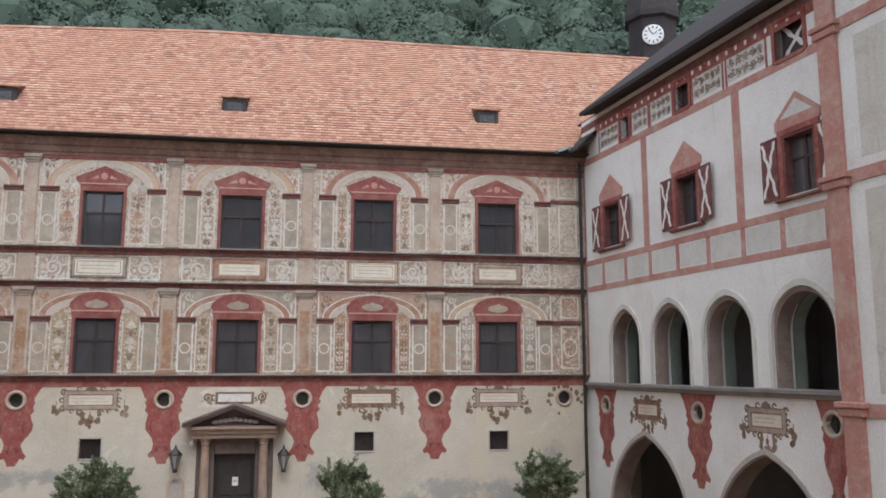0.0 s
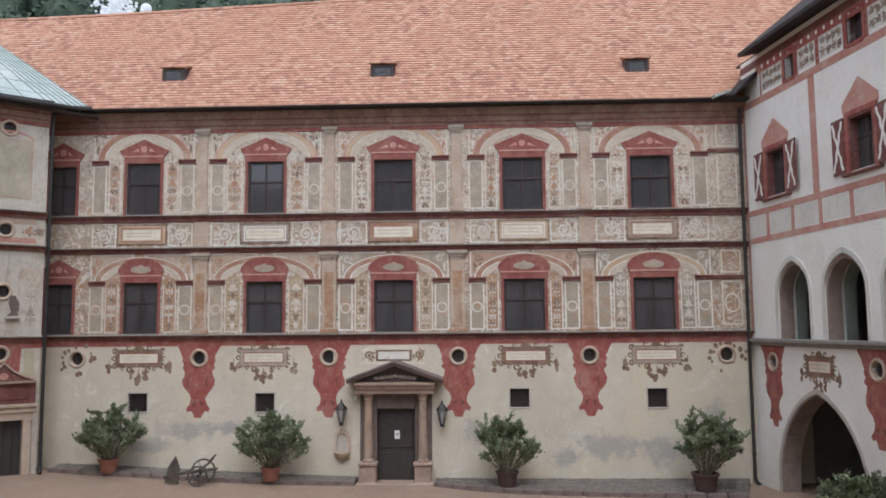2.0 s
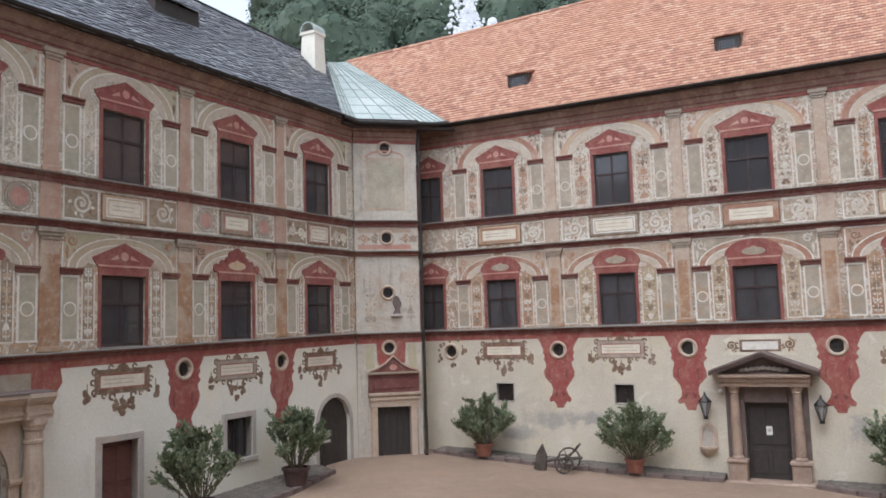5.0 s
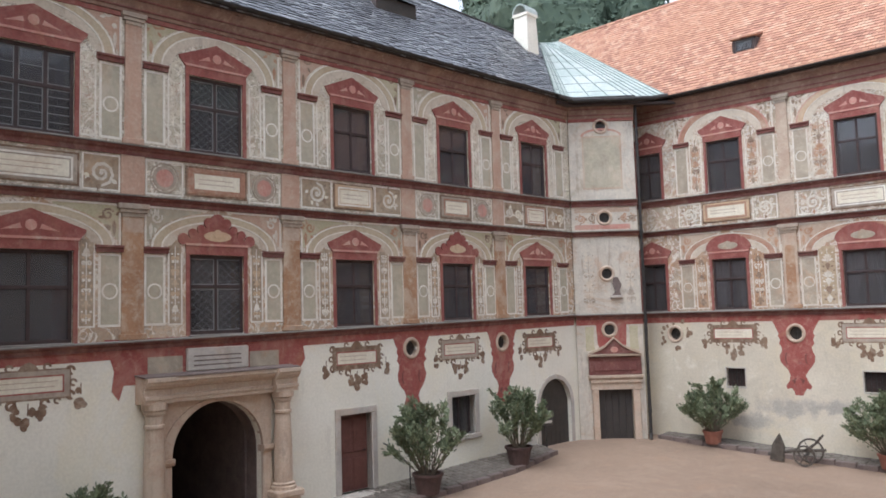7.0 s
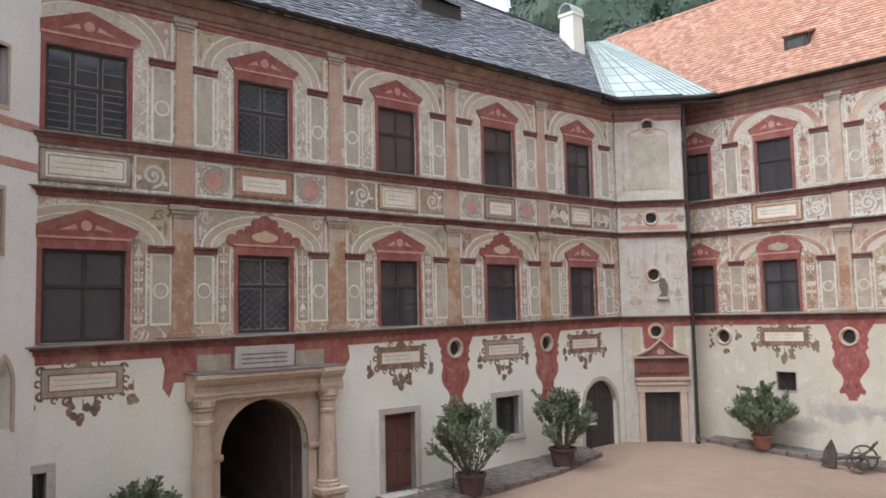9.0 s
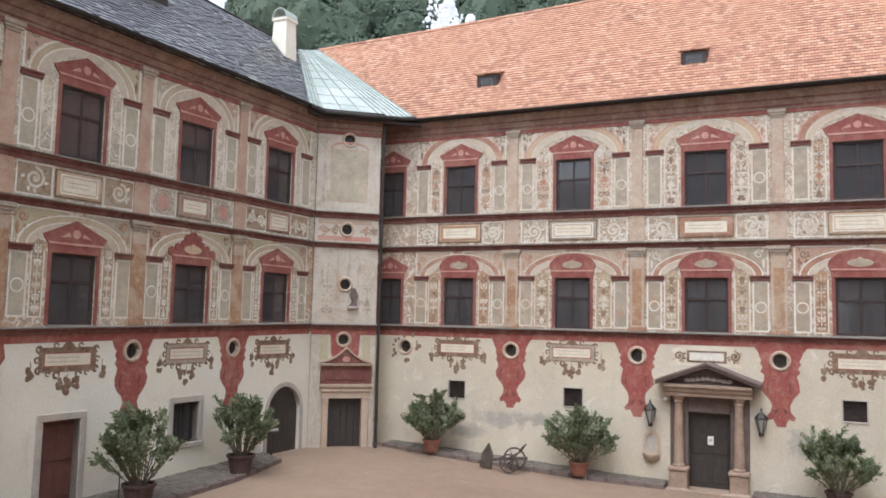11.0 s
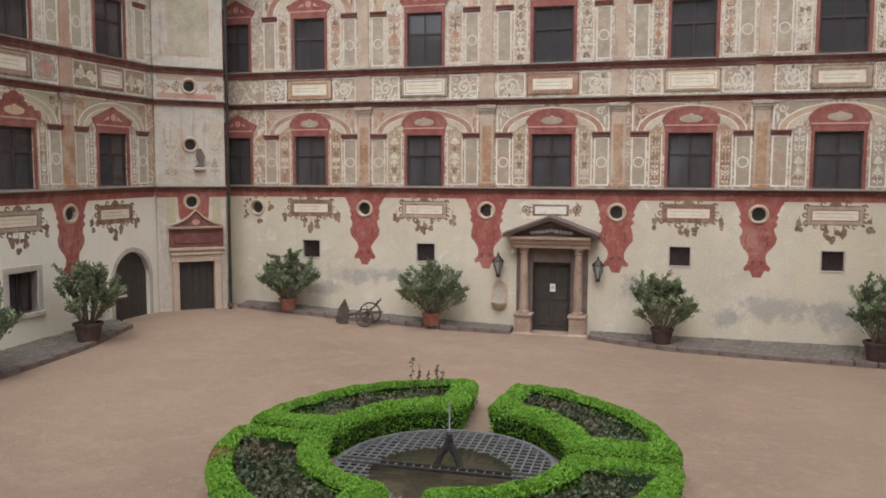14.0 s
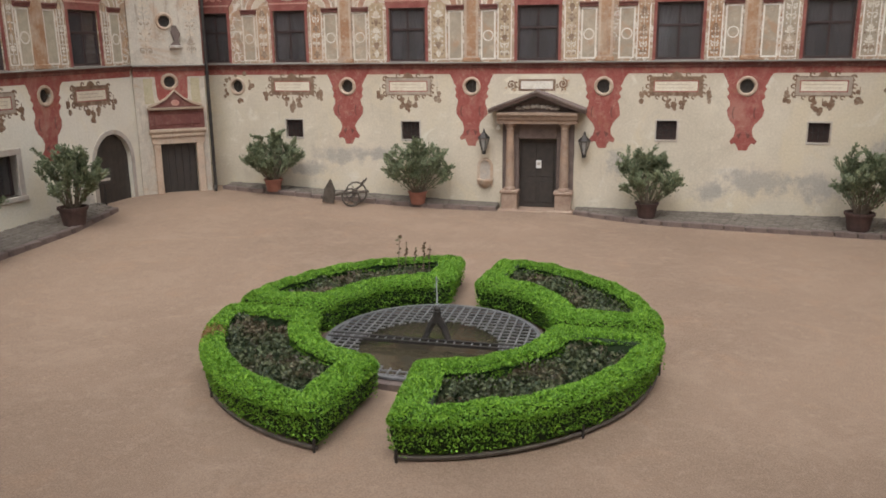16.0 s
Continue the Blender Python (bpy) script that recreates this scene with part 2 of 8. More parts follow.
M_PILA = mottled("pink_ochre_pilaster", (0.42, 0.30, 0.22), (0.50, 0.40, 0.31), 0.9, 0.9, 0.25, (0.36, 0.22, 0.155), 0.7, age=0.7)
M_CAP = mottled("grey_brown_capital", (0.30, 0.24, 0.19), (0.42, 0.35, 0.28), 3, 0.9, 0.3, age=0.5)
M_WHITE = mottled("white_line_paint", (0.70, 0.65, 0.56), (0.80, 0.76, 0.68), 3.0, 0.92, 0.2, (0.52, 0.44, 0.35), 0.6, age=0.45, fade=(0.55, 0.46, 0.36))
M_WHITE_N = mottled("worn_white_line_paint", (0.62, 0.56, 0.47), (0.72, 0.67, 0.58), 3.0, 0.92, 0.2, (0.45, 0.37, 0.28), 0.75, age=0.75, fade=(0.48, 0.39, 0.29))
M_LUNETTE = mottled("worn_cream_paint", (0.54, 0.46, 0.36), (0.64, 0.56, 0.45), 1.4, 0.92, 0.2, (0.42, 0.33, 0.25), 0.7, age=0.7, fade=(0.46, 0.37, 0.28))
M_LEAD = mottled("dull_lead", (0.16, 0.155, 0.15), (0.24, 0.235, 0.225), 6, 0.6, 0.2)
M_OLIVE = mottled("faded_olive_paint", (0.41, 0.36, 0.22), (0.50, 0.45, 0.31), 1.5, 0.92, 0.2, (0.56, 0.50, 0.38), 0.7, age=0.5)
# near-black colour keeps the east roof underside dark; also the clock tower
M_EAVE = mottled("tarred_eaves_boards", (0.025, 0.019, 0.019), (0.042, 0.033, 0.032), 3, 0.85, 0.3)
# lighter than M_METAL: the sky's reflection is put into the grey
M_GRILLE = mottled("wet_iron_bars", (0.12, 0.12, 0.125), (0.19, 0.19, 0.192), 6, 0.5, 0.2)
M_FIELD_E = mottled("stained_ochre_plaster", (0.60, 0.55, 0.46), (0.70, 0.66, 0.57), 0.8, 0.92, 0.25, (0.48, 0.40, 0.28), 0.7, age=0.5, fade=(0.62, 0.57, 0.48))
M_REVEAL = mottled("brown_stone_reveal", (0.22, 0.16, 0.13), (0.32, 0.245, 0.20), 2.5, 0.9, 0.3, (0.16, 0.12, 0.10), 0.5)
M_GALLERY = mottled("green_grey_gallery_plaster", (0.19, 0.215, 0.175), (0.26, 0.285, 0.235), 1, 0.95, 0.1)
# back rooms of the east wing, a darker plaster tone than M_INSIDE
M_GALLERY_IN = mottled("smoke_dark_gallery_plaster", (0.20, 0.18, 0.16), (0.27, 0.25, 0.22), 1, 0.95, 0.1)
M_PANEL_E = mottled("pale_worn_panel", (0.60, 0.575, 0.51), (0.70, 0.67, 0.60), 1.4, 0.92, 0.2, (0.47, 0.48, 0.42), 0.7, age=0.4, fade=(0.72, 0.66, 0.58))
M_BAND = mottled("ochre_arch_paint", (0.50, 0.33, 0.20), (0.56, 0.42, 0.28), 1.2, 0.9, 0.2, (0.36, 0.16, 0.11), 0.7, age=0.55)
M_INK = mottled("dark_mural_ink", (0.16, 0.10, 0.07), (0.27, 0.18, 0.12), 5, 0.9, 0.1, (0.52, 0.46, 0.37), 0.65, age=0.4)
M_INK_RED = mottled("rust_mural_ink", (0.36, 0.17, 0.10), (0.46, 0.27, 0.16), 5, 0.9, 0.1, (0.52, 0.46, 0.37), 0.65, age=0.4)
M_INK_PALE = mottled("pale_mural_ink", (0.60, 0.55, 0.46), (0.70, 0.65, 0.56), 5, 0.9, 0.1, (0.45, 0.39, 0.31), 0.8, age=0.7, fade=(0.48, 0.4, 0.31))
M_ARCH = mottled("red_brown_arch_paint", (0.32, 0.15, 0.10), (0.42, 0.235, 0.155), 1.6, 0.9, 0.2, (0.55, 0.44, 0.33), 0.6, age=0.5)
M_ORN = mottled("brown_ornament_paint", (0.13, 0.075, 0.045), (0.25, 0.155, 0.10), 6, 0.9, 0.2, (0.55, 0.47, 0.36), 0.5, age=0.35)
M_GROUND_W = mottled("brown_mural_ground", (0.26, 0.19, 0.13), (0.38, 0.29, 0.20), 2.4, 0.9, 0.2, (0.46, 0.27, 0.14), 0.6, fine=10.0, grain=0.45, age=0.45)
M_GROUND_N = mottled("tan_mural_ground", (0.36, 0.265, 0.165), (0.46, 0.35, 0.23), 2.0, 0.9, 0.2, (0.30, 0.24, 0.16), 0.7, fine=10.0, grain=0.45, age=0.5)
M_BAND_W = mottled("tan_olive_arch_paint", (0.44, 0.35, 0.23), (0.53, 0.44, 0.31), 1.2, 0.9, 0.2, (0.40, 0.24, 0.16), 0.5, age=0.5)
M_PILA_W = mottled("rose_pilaster", (0.42, 0.25, 0.18), (0.50, 0.34, 0.25), 0.9, 0.9, 0.25, (0.50, 0.41, 0.32), 0.6, age=0.5)
M_STONE = mottled("pink_marble", (0.45, 0.325, 0.235), (0.57, 0.45, 0.345), 2.2, 0.6, 0.25, (0.40, 0.26, 0.19), 0.6, age=0.8, fade=(0.5, 0.42, 0.33))
M_STONE_P = mottled("brown_pink_marble", (0.27, 0.18, 0.135), (0.39, 0.285, 0.215), 2.6, 0.65, 0.3, (0.20, 0.13, 0.10), 0.6, age=0.6, fade=(0.44, 0.35, 0.27))
# weathered dark stone; also stands in for shade in the west passage
M_STONE_D = mottled("dark_weathered_stone", (0.12, 0.09, 0.08), (0.20, 0.15, 0.13), 2.5, 0.8, 0.3)
M_STONE_G = mottled("grey_stone", (0.42, 0.38, 0.33), (0.52, 0.47, 0.42), 2.5, 0.85, 0.3, (0.30, 0.26, 0.23), 0.5, age=0.5)
M_FRAME = mottled("dark_window_wood", (0.034, 0.02, 0.019), (0.06, 0.034, 0.03), 4, 0.6, 0.2)
M_DOOR = mottled("dark_door_wood", (0.035, 0.03, 0.027), (0.055, 0.045, 0.038), 5, 0.55, 0.3)
M_DOOR_RED = mottled("red_brown_door_wood", (0.12, 0.045, 0.035), (0.16, 0.065, 0.05), 5, 0.6, 0.3)
M_INSIDE = mottled("dim_room_plaster", (0.36, 0.33, 0.30), (0.44, 0.41, 0.37), 1, 0.95, 0.1)
M_METAL = mottled("black_iron", (0.03, 0.028, 0.027), (0.06, 0.052, 0.047), 6, 0.55, 0.3, metal=0.4)
M_COPPER = mottled("verdigris_copper", (0.31, 0.37, 0.335), (0.52, 0.545, 0.52), 0.8, 0.5, 0.3, (0.27, 0.36, 0.315), 0.85)
M_COPPER_D = mottled("dark_copper_seam", (0.17, 0.215, 0.19), (0.28, 0.33, 0.30), 2, 0.5, 0.2)
M_TILE = pieces_material("clay_roof_tiles", ((0.26, 0.105, 0.07), (0.43, 0.20, 0.13), (0.50, 0.255, 0.155), (0.55, 0.35, 0.24)), 0.85, 25, (0.45, 0.215, 0.12))
M_SLATE = pieces_material("grey_slates", ((0.04, 0.044, 0.054), (0.075, 0.082, 0.096), (0.14, 0.147, 0.162), (0.40, 0.40, 0.41)), 0.3, 25, (0.09, 0.098, 0.112))
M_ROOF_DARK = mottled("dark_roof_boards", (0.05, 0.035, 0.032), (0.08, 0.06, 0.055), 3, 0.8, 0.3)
M_GRAVEL = mottled("sandy_gravel", (0.205, 0.143, 0.099), (0.33, 0.231, 0.164), 0.16, 0.95, 0.7, (0.175, 0.128, 0.09), 0.75, fine=45.0, dist=0.02, grain=0.5, age=0.3, fade=(0.42, 0.31, 0.23))
M_COBBLE = pieces_material("grey_cobbles", ((0.105, 0.088, 0.072), (0.15, 0.13, 0.108), (0.205, 0.18, 0.15)), 0.9, 30)
M_MORTAR = mottled("cobble_bed", (0.10, 0.085, 0.07), (0.15, 0.13, 0.105), 3, 0.95, 0.4)
M_POT = mottled("terracotta_pot", (0.25, 0.10, 0.07), (0.33, 0.14, 0.095), 5, 0.85, 0.25, (0.30, 0.18, 0.14), 0.5)
M_POT_D = mottled("dark_pot", (0.06, 0.036, 0.031), (0.10, 0.056, 0.047), 5, 0.85, 0.25)
M_BARK = mottled("grey_stem_bark", (0.13, 0.10, 0.07), (0.20, 0.16, 0.12), 12, 0.9, 0.4)
M_OLEANDER = leafy("oleander_leaves", ((0.075, 0.10, 0.05), (0.25, 0.28, 0.16), (0.15, 0.185, 0.10)))
M_BOX = leafy("box_leaves", ((0.05, 0.155, 0.006), (0.22, 0.43, 0.028), (0.12, 0.285, 0.014)), 0.65)
# twig colour taken near black to stand in for shade inside the hedge
M_BOX_SHADE = mottled("box_inner_twigs", (0.012, 0.026, 0.007), (0.022, 0.045, 0.012), 10, 0.95, 0.4)
M_ROSE = leafy("rose_leaves", ((0.025, 0.045, 0.02), (0.12, 0.14, 0.065), (0.13, 0.06, 0.045)))
# wood and hill colours lightened to stand in for distant haze
M_WOODS = leafy("far_tree_leaves", ((0.06, 0.088, 0.062), (0.09, 0.12, 0.08), (0.05, 0.075, 0.058)), 0.95)
M_HILL = mottled("hill_undergrowth", (0.08, 0.105, 0.08), (0.11, 0.135, 0.10), 0.02, 0.95, 0.1)
M_SOIL = mottled("dark_soil", (0.06, 0.045, 0.03), (0.10, 0.075, 0.05), 4, 0.95, 0.5)
M_PAPER = mottled("white_paper", (0.75, 0.74, 0.70), (0.82, 0.81, 0.78), 4, 0.8, 0.1)
M_TABLET = mottled("cream_tablet", (0.68, 0.61, 0.47), (0.77, 0.71, 0.58), 2, 0.9, 0.2, age=0.4)
M_CURTAIN = mottled("grey_voile", (0.50, 0.49, 0.47), (0.60, 0.59, 0.56), 5, 0.9, 0.1)
M_WOOD = mottled("weathered_wood", (0.06, 0.048, 0.04), (0.12, 0.10, 0.08), 6, 0.85, 0.4)
# emission gives the cloud a flat white glow in place of daylight
g = Graph("low_cloud", 1.0)
g.bsdf.inputs["Emission Strength"].default_value = 1.0
g.bsdf.inputs["Emission Color"].default_value = (0.27, 0.275, 0.285, 1)
M_CLOUD_GLOW = g.colour(g.mix(g.noise(0.4, 5), (0.30, 0.30, 0.31), (0.40, 0.40, 0.41)))
M_CLOCK = mottled("clock_enamel", (0.70, 0.69, 0.66), (0.78, 0.77, 0.74), 3, 0.5, 0.1)
M_LAMPGLASS = mottled("milky_lamp_glass", (0.30, 0.30, 0.29), (0.38, 0.38, 0.36), 4, 0.25, 0.1)

g = Graph("window_glass", 0.06)
g.bsdf.inputs["Transmission Weight"].default_value = 0.85
g.bsdf.inputs["IOR"].default_value = 1.45
wob = g.noise(3.0, 2)
g.bump(wob, 0.12, 0.02)
M_GLASS = g.colour(g.mix(wob, (0.28, 0.27, 0.285), (0.38, 0.365, 0.375)))

g = Graph("pond_water", 0.08)
g.bsdf.inputs["IOR"].default_value = 1.33
wob = g.noise(5.0, 3)
g.bump(wob, 0.2, 0.02)
M_WATER = g.colour(g.mix(wob, (0.04, 0.034, 0.02), (0.065, 0.055, 0.034)))

g = Graph("water_jet", 0.1)
g.bsdf.inputs["Transmission Weight"].default_value = 0.6
M_JET = g.colour(g.mix(g.noise(20), (0.75, 0.78, 0.8), (0.9, 0.92, 0.94)))


# ---- building helpers ----
def link_mesh(name, bm, mats, parent=None, label="", at=None):
    me = bpy.data.meshes.new(name)
    bm.normal_update()
    bm.to_mesh(me)
    bm.free()
    for m in mats if isinstance(mats, (list, tuple)) else [mats]:
        me.materials.append(m)
    ob = new(name, me)
    if parent:
        ob.parent = parent
    if at is not None:
        ob.matrix_basis = at
    return tagged(ob, label)


def part(name, bm, mat, parent, label="", at=None):
    return link_mesh(name, bm, mat, parent, label, at)


def share(ob, parent, at):
    """Another piece on the same mesh."""
    o = new(ob.name.split(".")[0], ob.data)
    o.parent = parent
    o.matrix_basis = at
    if "label" in ob:
        o["label"] = ob["label"]
    return o


def setpose(ob, m):
    ob.matrix_basis = m
    return ob


def box(bm, x0, x1, y0, y1, z0, z1, bevel=0.0, slot=0):
    r = bmesh.ops.create_cube(bm, size=1.0, matrix=Matrix.LocRotScale(((x0 + x1) / 2, (y0 + y1) / 2, (z0 + z1) / 2), None, (abs(x1 - x0), abs(y1 - y0), abs(z1 - z0))))
    fs = {f for v in r["verts"] for f in v.link_faces}
    for f in fs:
        f.material_index = slot
    if bevel:
        es = {e for v in r["verts"] for e in v.link_edges}
        bmesh.ops.bevel(bm, geom=list(es), offset=bevel, segments=1, affect="EDGES")
    return r["verts"]


def prism(bm, pts, y0, y1, slot=0):
    """An outline of (x, z) points run from depth y0 to y1."""
    a = [bm.verts.new((x, y0, z)) for x, z in pts]
    b = [bm.verts.new((x, y1, z)) for x, z in pts]
    n = len(pts)
    fs = [bm.faces.new(a), bm.faces.new(b[::-1])]
    fs += [bm.faces.new((a[i], b[i], b[(i + 1) % n], a[(i + 1) % n])) for i in range(n)]
    for f in fs:
        f.material_index = slot
    bmesh.ops.recalc_face_normals(bm, faces=fs)


def strip(bm, inner, outer, y0, y1, slot=0):
    """A band between two open runs of (x, z) points."""
    for i in range(len(inner) - 1):
        prism(bm, [inner[i], inner[i + 1], outer[i + 1], outer[i]], y0, y1, slot)


def loft(bm, rings, cap=True, closed=True, slot=0):
    vs = [[bm.verts.new(p) for p in r] for r in rings]
    n = len(vs[0])
    fs = []
    for a, b in zip(vs, vs[1:]):
        for i in range(n if closed else n - 1):
            fs.append(bm.faces.new((a[i], a[(i + 1) % n], b[(i + 1) % n], b[i])))
    if cap and closed:
        fs += [bm.faces.new(vs[0][::-1]), bm.faces.new(vs[-1])]
    for f in fs:
        f.material_index = slot
    bmesh.ops.recalc_face_normals(bm, faces=fs)


def turned(bm, profile, seg=16, x=0.0, y=0.0, z=0.0, slot=0):
    """A turned body from (radius, height) points."""
    loft(bm, [[(x + r * math.cos(2 * math.pi * i / seg), y + r * math.sin(2 * math.pi * i / seg), z + h) for i in range(seg)] for r, h in profile], slot=slot)


def tube(bm, pts, r0, r1=None, seg=6, slot=0):
    r1 = r0 if r1 is None else r1
    pts = [Vector(p) for p in pts]
    rings = []
    for i, p in enumerate(pts):
        d = (pts[min(i + 1, len(pts) - 1)] - pts[max(i - 1, 0)]).normalized()
        s = d.cross(Vector((0.3, 0.5, 0.81) if abs(d.z) < 0.9 else (1, 0.2, 0))).normalized()
        t = d.cross(s)
        r = r0 + (r1 - r0) * i / max(1, len(pts) - 1)
        rings.append([p + r * (math.cos(2 * math.pi * k / seg) * s + math.sin(2 * math.pi * k / seg) * t) for k in range(seg)])
    loft(bm, rings, slot=slot)


def mould(bm, profile, x0, x1, slot=0):
    """A moulding: a (depth, z) outline run along x."""
    loft(bm, [[(x, d, z) for d, z in profile] for x in (x0, x1)], slot=slot)


def arc(cx, cz, rx, rz, a0, a1, n=14):
    return [(cx + rx * math.cos(radians(a0 + (a1 - a0) * i / n)), cz + rz * math.sin(radians(a0 + (a1 - a0) * i / n))) for i in range(n + 1)]


def pointed(x0, x1, z0, zs, zt, n=8):
    """The outline of a pointed arch of two arcs, from its left foot over the tip to its right foot."""
    c, h, r = (x0 + x1) / 2, (x1 - x0) / 2, zt - zs
    rad = (h * h + r * r) / (2 * h)
    end = math.asin(min(1.0, r / rad))
    left = [(x0, z0)] + [(x0 + rad * (1 - math.cos(end * i / n)), zs + rad * math.sin(end * i / n)) for i in range(n + 1)]
    return left + [(2 * c - x, z) for x, z in left[::-1][1:]]


def rounded(x0, x1, z0, zs, n=12):
    c, h = (x0 + x1) / 2, (x1 - x0) / 2
    return [(x0, z0)] + arc(c, zs, h, h, 180, 0, n) + [(x1, z0)]


def wall_mesh(bm, x0, x1, z0, z1, holes, thick, zones=()):
    """A wall with openings. holes: (x0, x1, z0, z1) or an outline of points from its left foot to its right foot.
    zones: (z, slot) rows, the slot that counts from that height upwards."""
    rects = [h if isinstance(h[0], (int, float)) else (min(p[0] for p in h), max(p[0] for p in h), min(p[1] for p in h), max(p[1] for p in h)) for h in holes]
    xs = sorted({x0, x1, *(round(v, 4) for r in rects for v in r[:2] if x0 < v < x1)})
    zs = sorted({z0, z1, *(round(v, 4) for r in rects for v in r[2:] if z0 < v < z1), *(z for z, _ in zones if z0 < z < z1)})

    def slot(z):
        s = 0
        for zz, k in zones:
            if z >= zz:
                s = k
        return s

    def inside(i, j):
        if not (0 <= i < len(xs) - 1 and 0 <= j < len(zs) - 1):
            return None
        cx, cz = (xs[i] + xs[i + 1]) / 2, (zs[j] + zs[j + 1]) / 2
        return any(r[0] < cx < r[1] and r[2] < cz < r[3] for r in rects)

    made = {}

    def vert(x, y, z):
        k = (round(x, 4), round(y, 4), round(z, 4))
        if k not in made:
            made[k] = bm.verts.new((x, y, z))
        return made[k]

    def quad(s, *ps):
        f = bm.faces.new([vert(*p) for p in ps])
        f.material_index = s

    t = thick
    for i in range(len(xs) - 1):
        for j in range(len(zs) - 1):
            if inside(i, j):
                continue
            a, b, c, d = xs[i], xs[i + 1], zs[j], zs[j + 1]
            s = slot((c + d) / 2)
            quad(s, (a, 0, c), (b, 0, c), (b, 0, d), (a, 0, d))
            quad(s, (a, t, c), (a, t, d), (b, t, d), (b, t, c))
            if inside(i - 1, j) is not False:
                quad(s, (a, 0, c), (a, 0, d), (a, t, d), (a, t, c))
            if inside(i + 1, j) is not False:
                quad(s, (b, 0, c), (b, t, c), (b, t, d), (b, 0, d))
            if inside(i, j - 1) is not False:
                quad(s, (a, 0, c), (a, t, c), (b, t, c), (b, 0, c))
            if inside(i, j + 1) is not False:
                quad(s, (a, 0, d), (b, 0, d), (b, t, d), (a, t, d))
    for h in holes:
        if isinstance(h[0], (int, float)):
            continue
        top = max(p[1] for p in h)
        run = h[1:-1]
        for p, q in zip(run, run[1:]):
            if abs(p[0] - q[0]) < 1e-5:
                continue
            prism(bm, [p, q, (q[0], top), (p[0], top)], 0.001, t - 0.001, slot(top - 0.01))


# ---- plan of the courtyard ----
NORTH = pose(0, 27.0, 0)
WEST = pose(-13.448, 0, 0, 0, 0, 87.0)
EAST = pose(11.88, 27.0, 0, 0, 0, -81.0)
TURRET = pose(-12.1, 24.5, 0, 0, 0, math.degrees(math.atan2(1.45, 1.7)))
CHAMFER = pose(-9.9, 1.45, 0, 0, 0, math.degrees(math.atan2(4.95, -3.2)))
SOUTH = pose(16.0, 0.9, 0, 0, 0, 180.0)
Z_LOW, Z_MID, Z_UP, Z_EAVE = 4.74, 7.57, 8.64, 11.9


def ground_z(x, y):
    return 0.55 * math.exp(-((x + 12) ** 2 / 70 + (y - 25) ** 2 / 150))


def structure(name, at, label, category="wall"):
    return tagged(setpose(new(name), at), label, category, kind="structure")


# ---- ground ----
bm = bmesh.new()
xs = [-900, -200, -60, -24] + [-20 + 0.8 * i for i in range(51)] + [26, 60, 200, 900]
ys = [-900, -200, -40, -8] + [-4 + 0.8 * i for i in range(45)] + [40, 80, 200, 900]
grid = [[bm.verts.new((x, y, ground_z(x, y) + 0.012 * noise.noise((x * 0.5, y * 0.5, 0)))) for y in ys] for x in xs]
for i in range(len(xs) - 1):
    for j in range(len(ys) - 1):
        bm.faces.new((grid[i][j], grid[i + 1][j], grid[i + 1][j + 1], grid[i][j + 1])).smooth = True
ground = link_mesh("ground", bm, M_GRAVEL)
tagged(ground, "sandy beige gravel courtyard, raked and slightly rising", "ground", kind="structure")


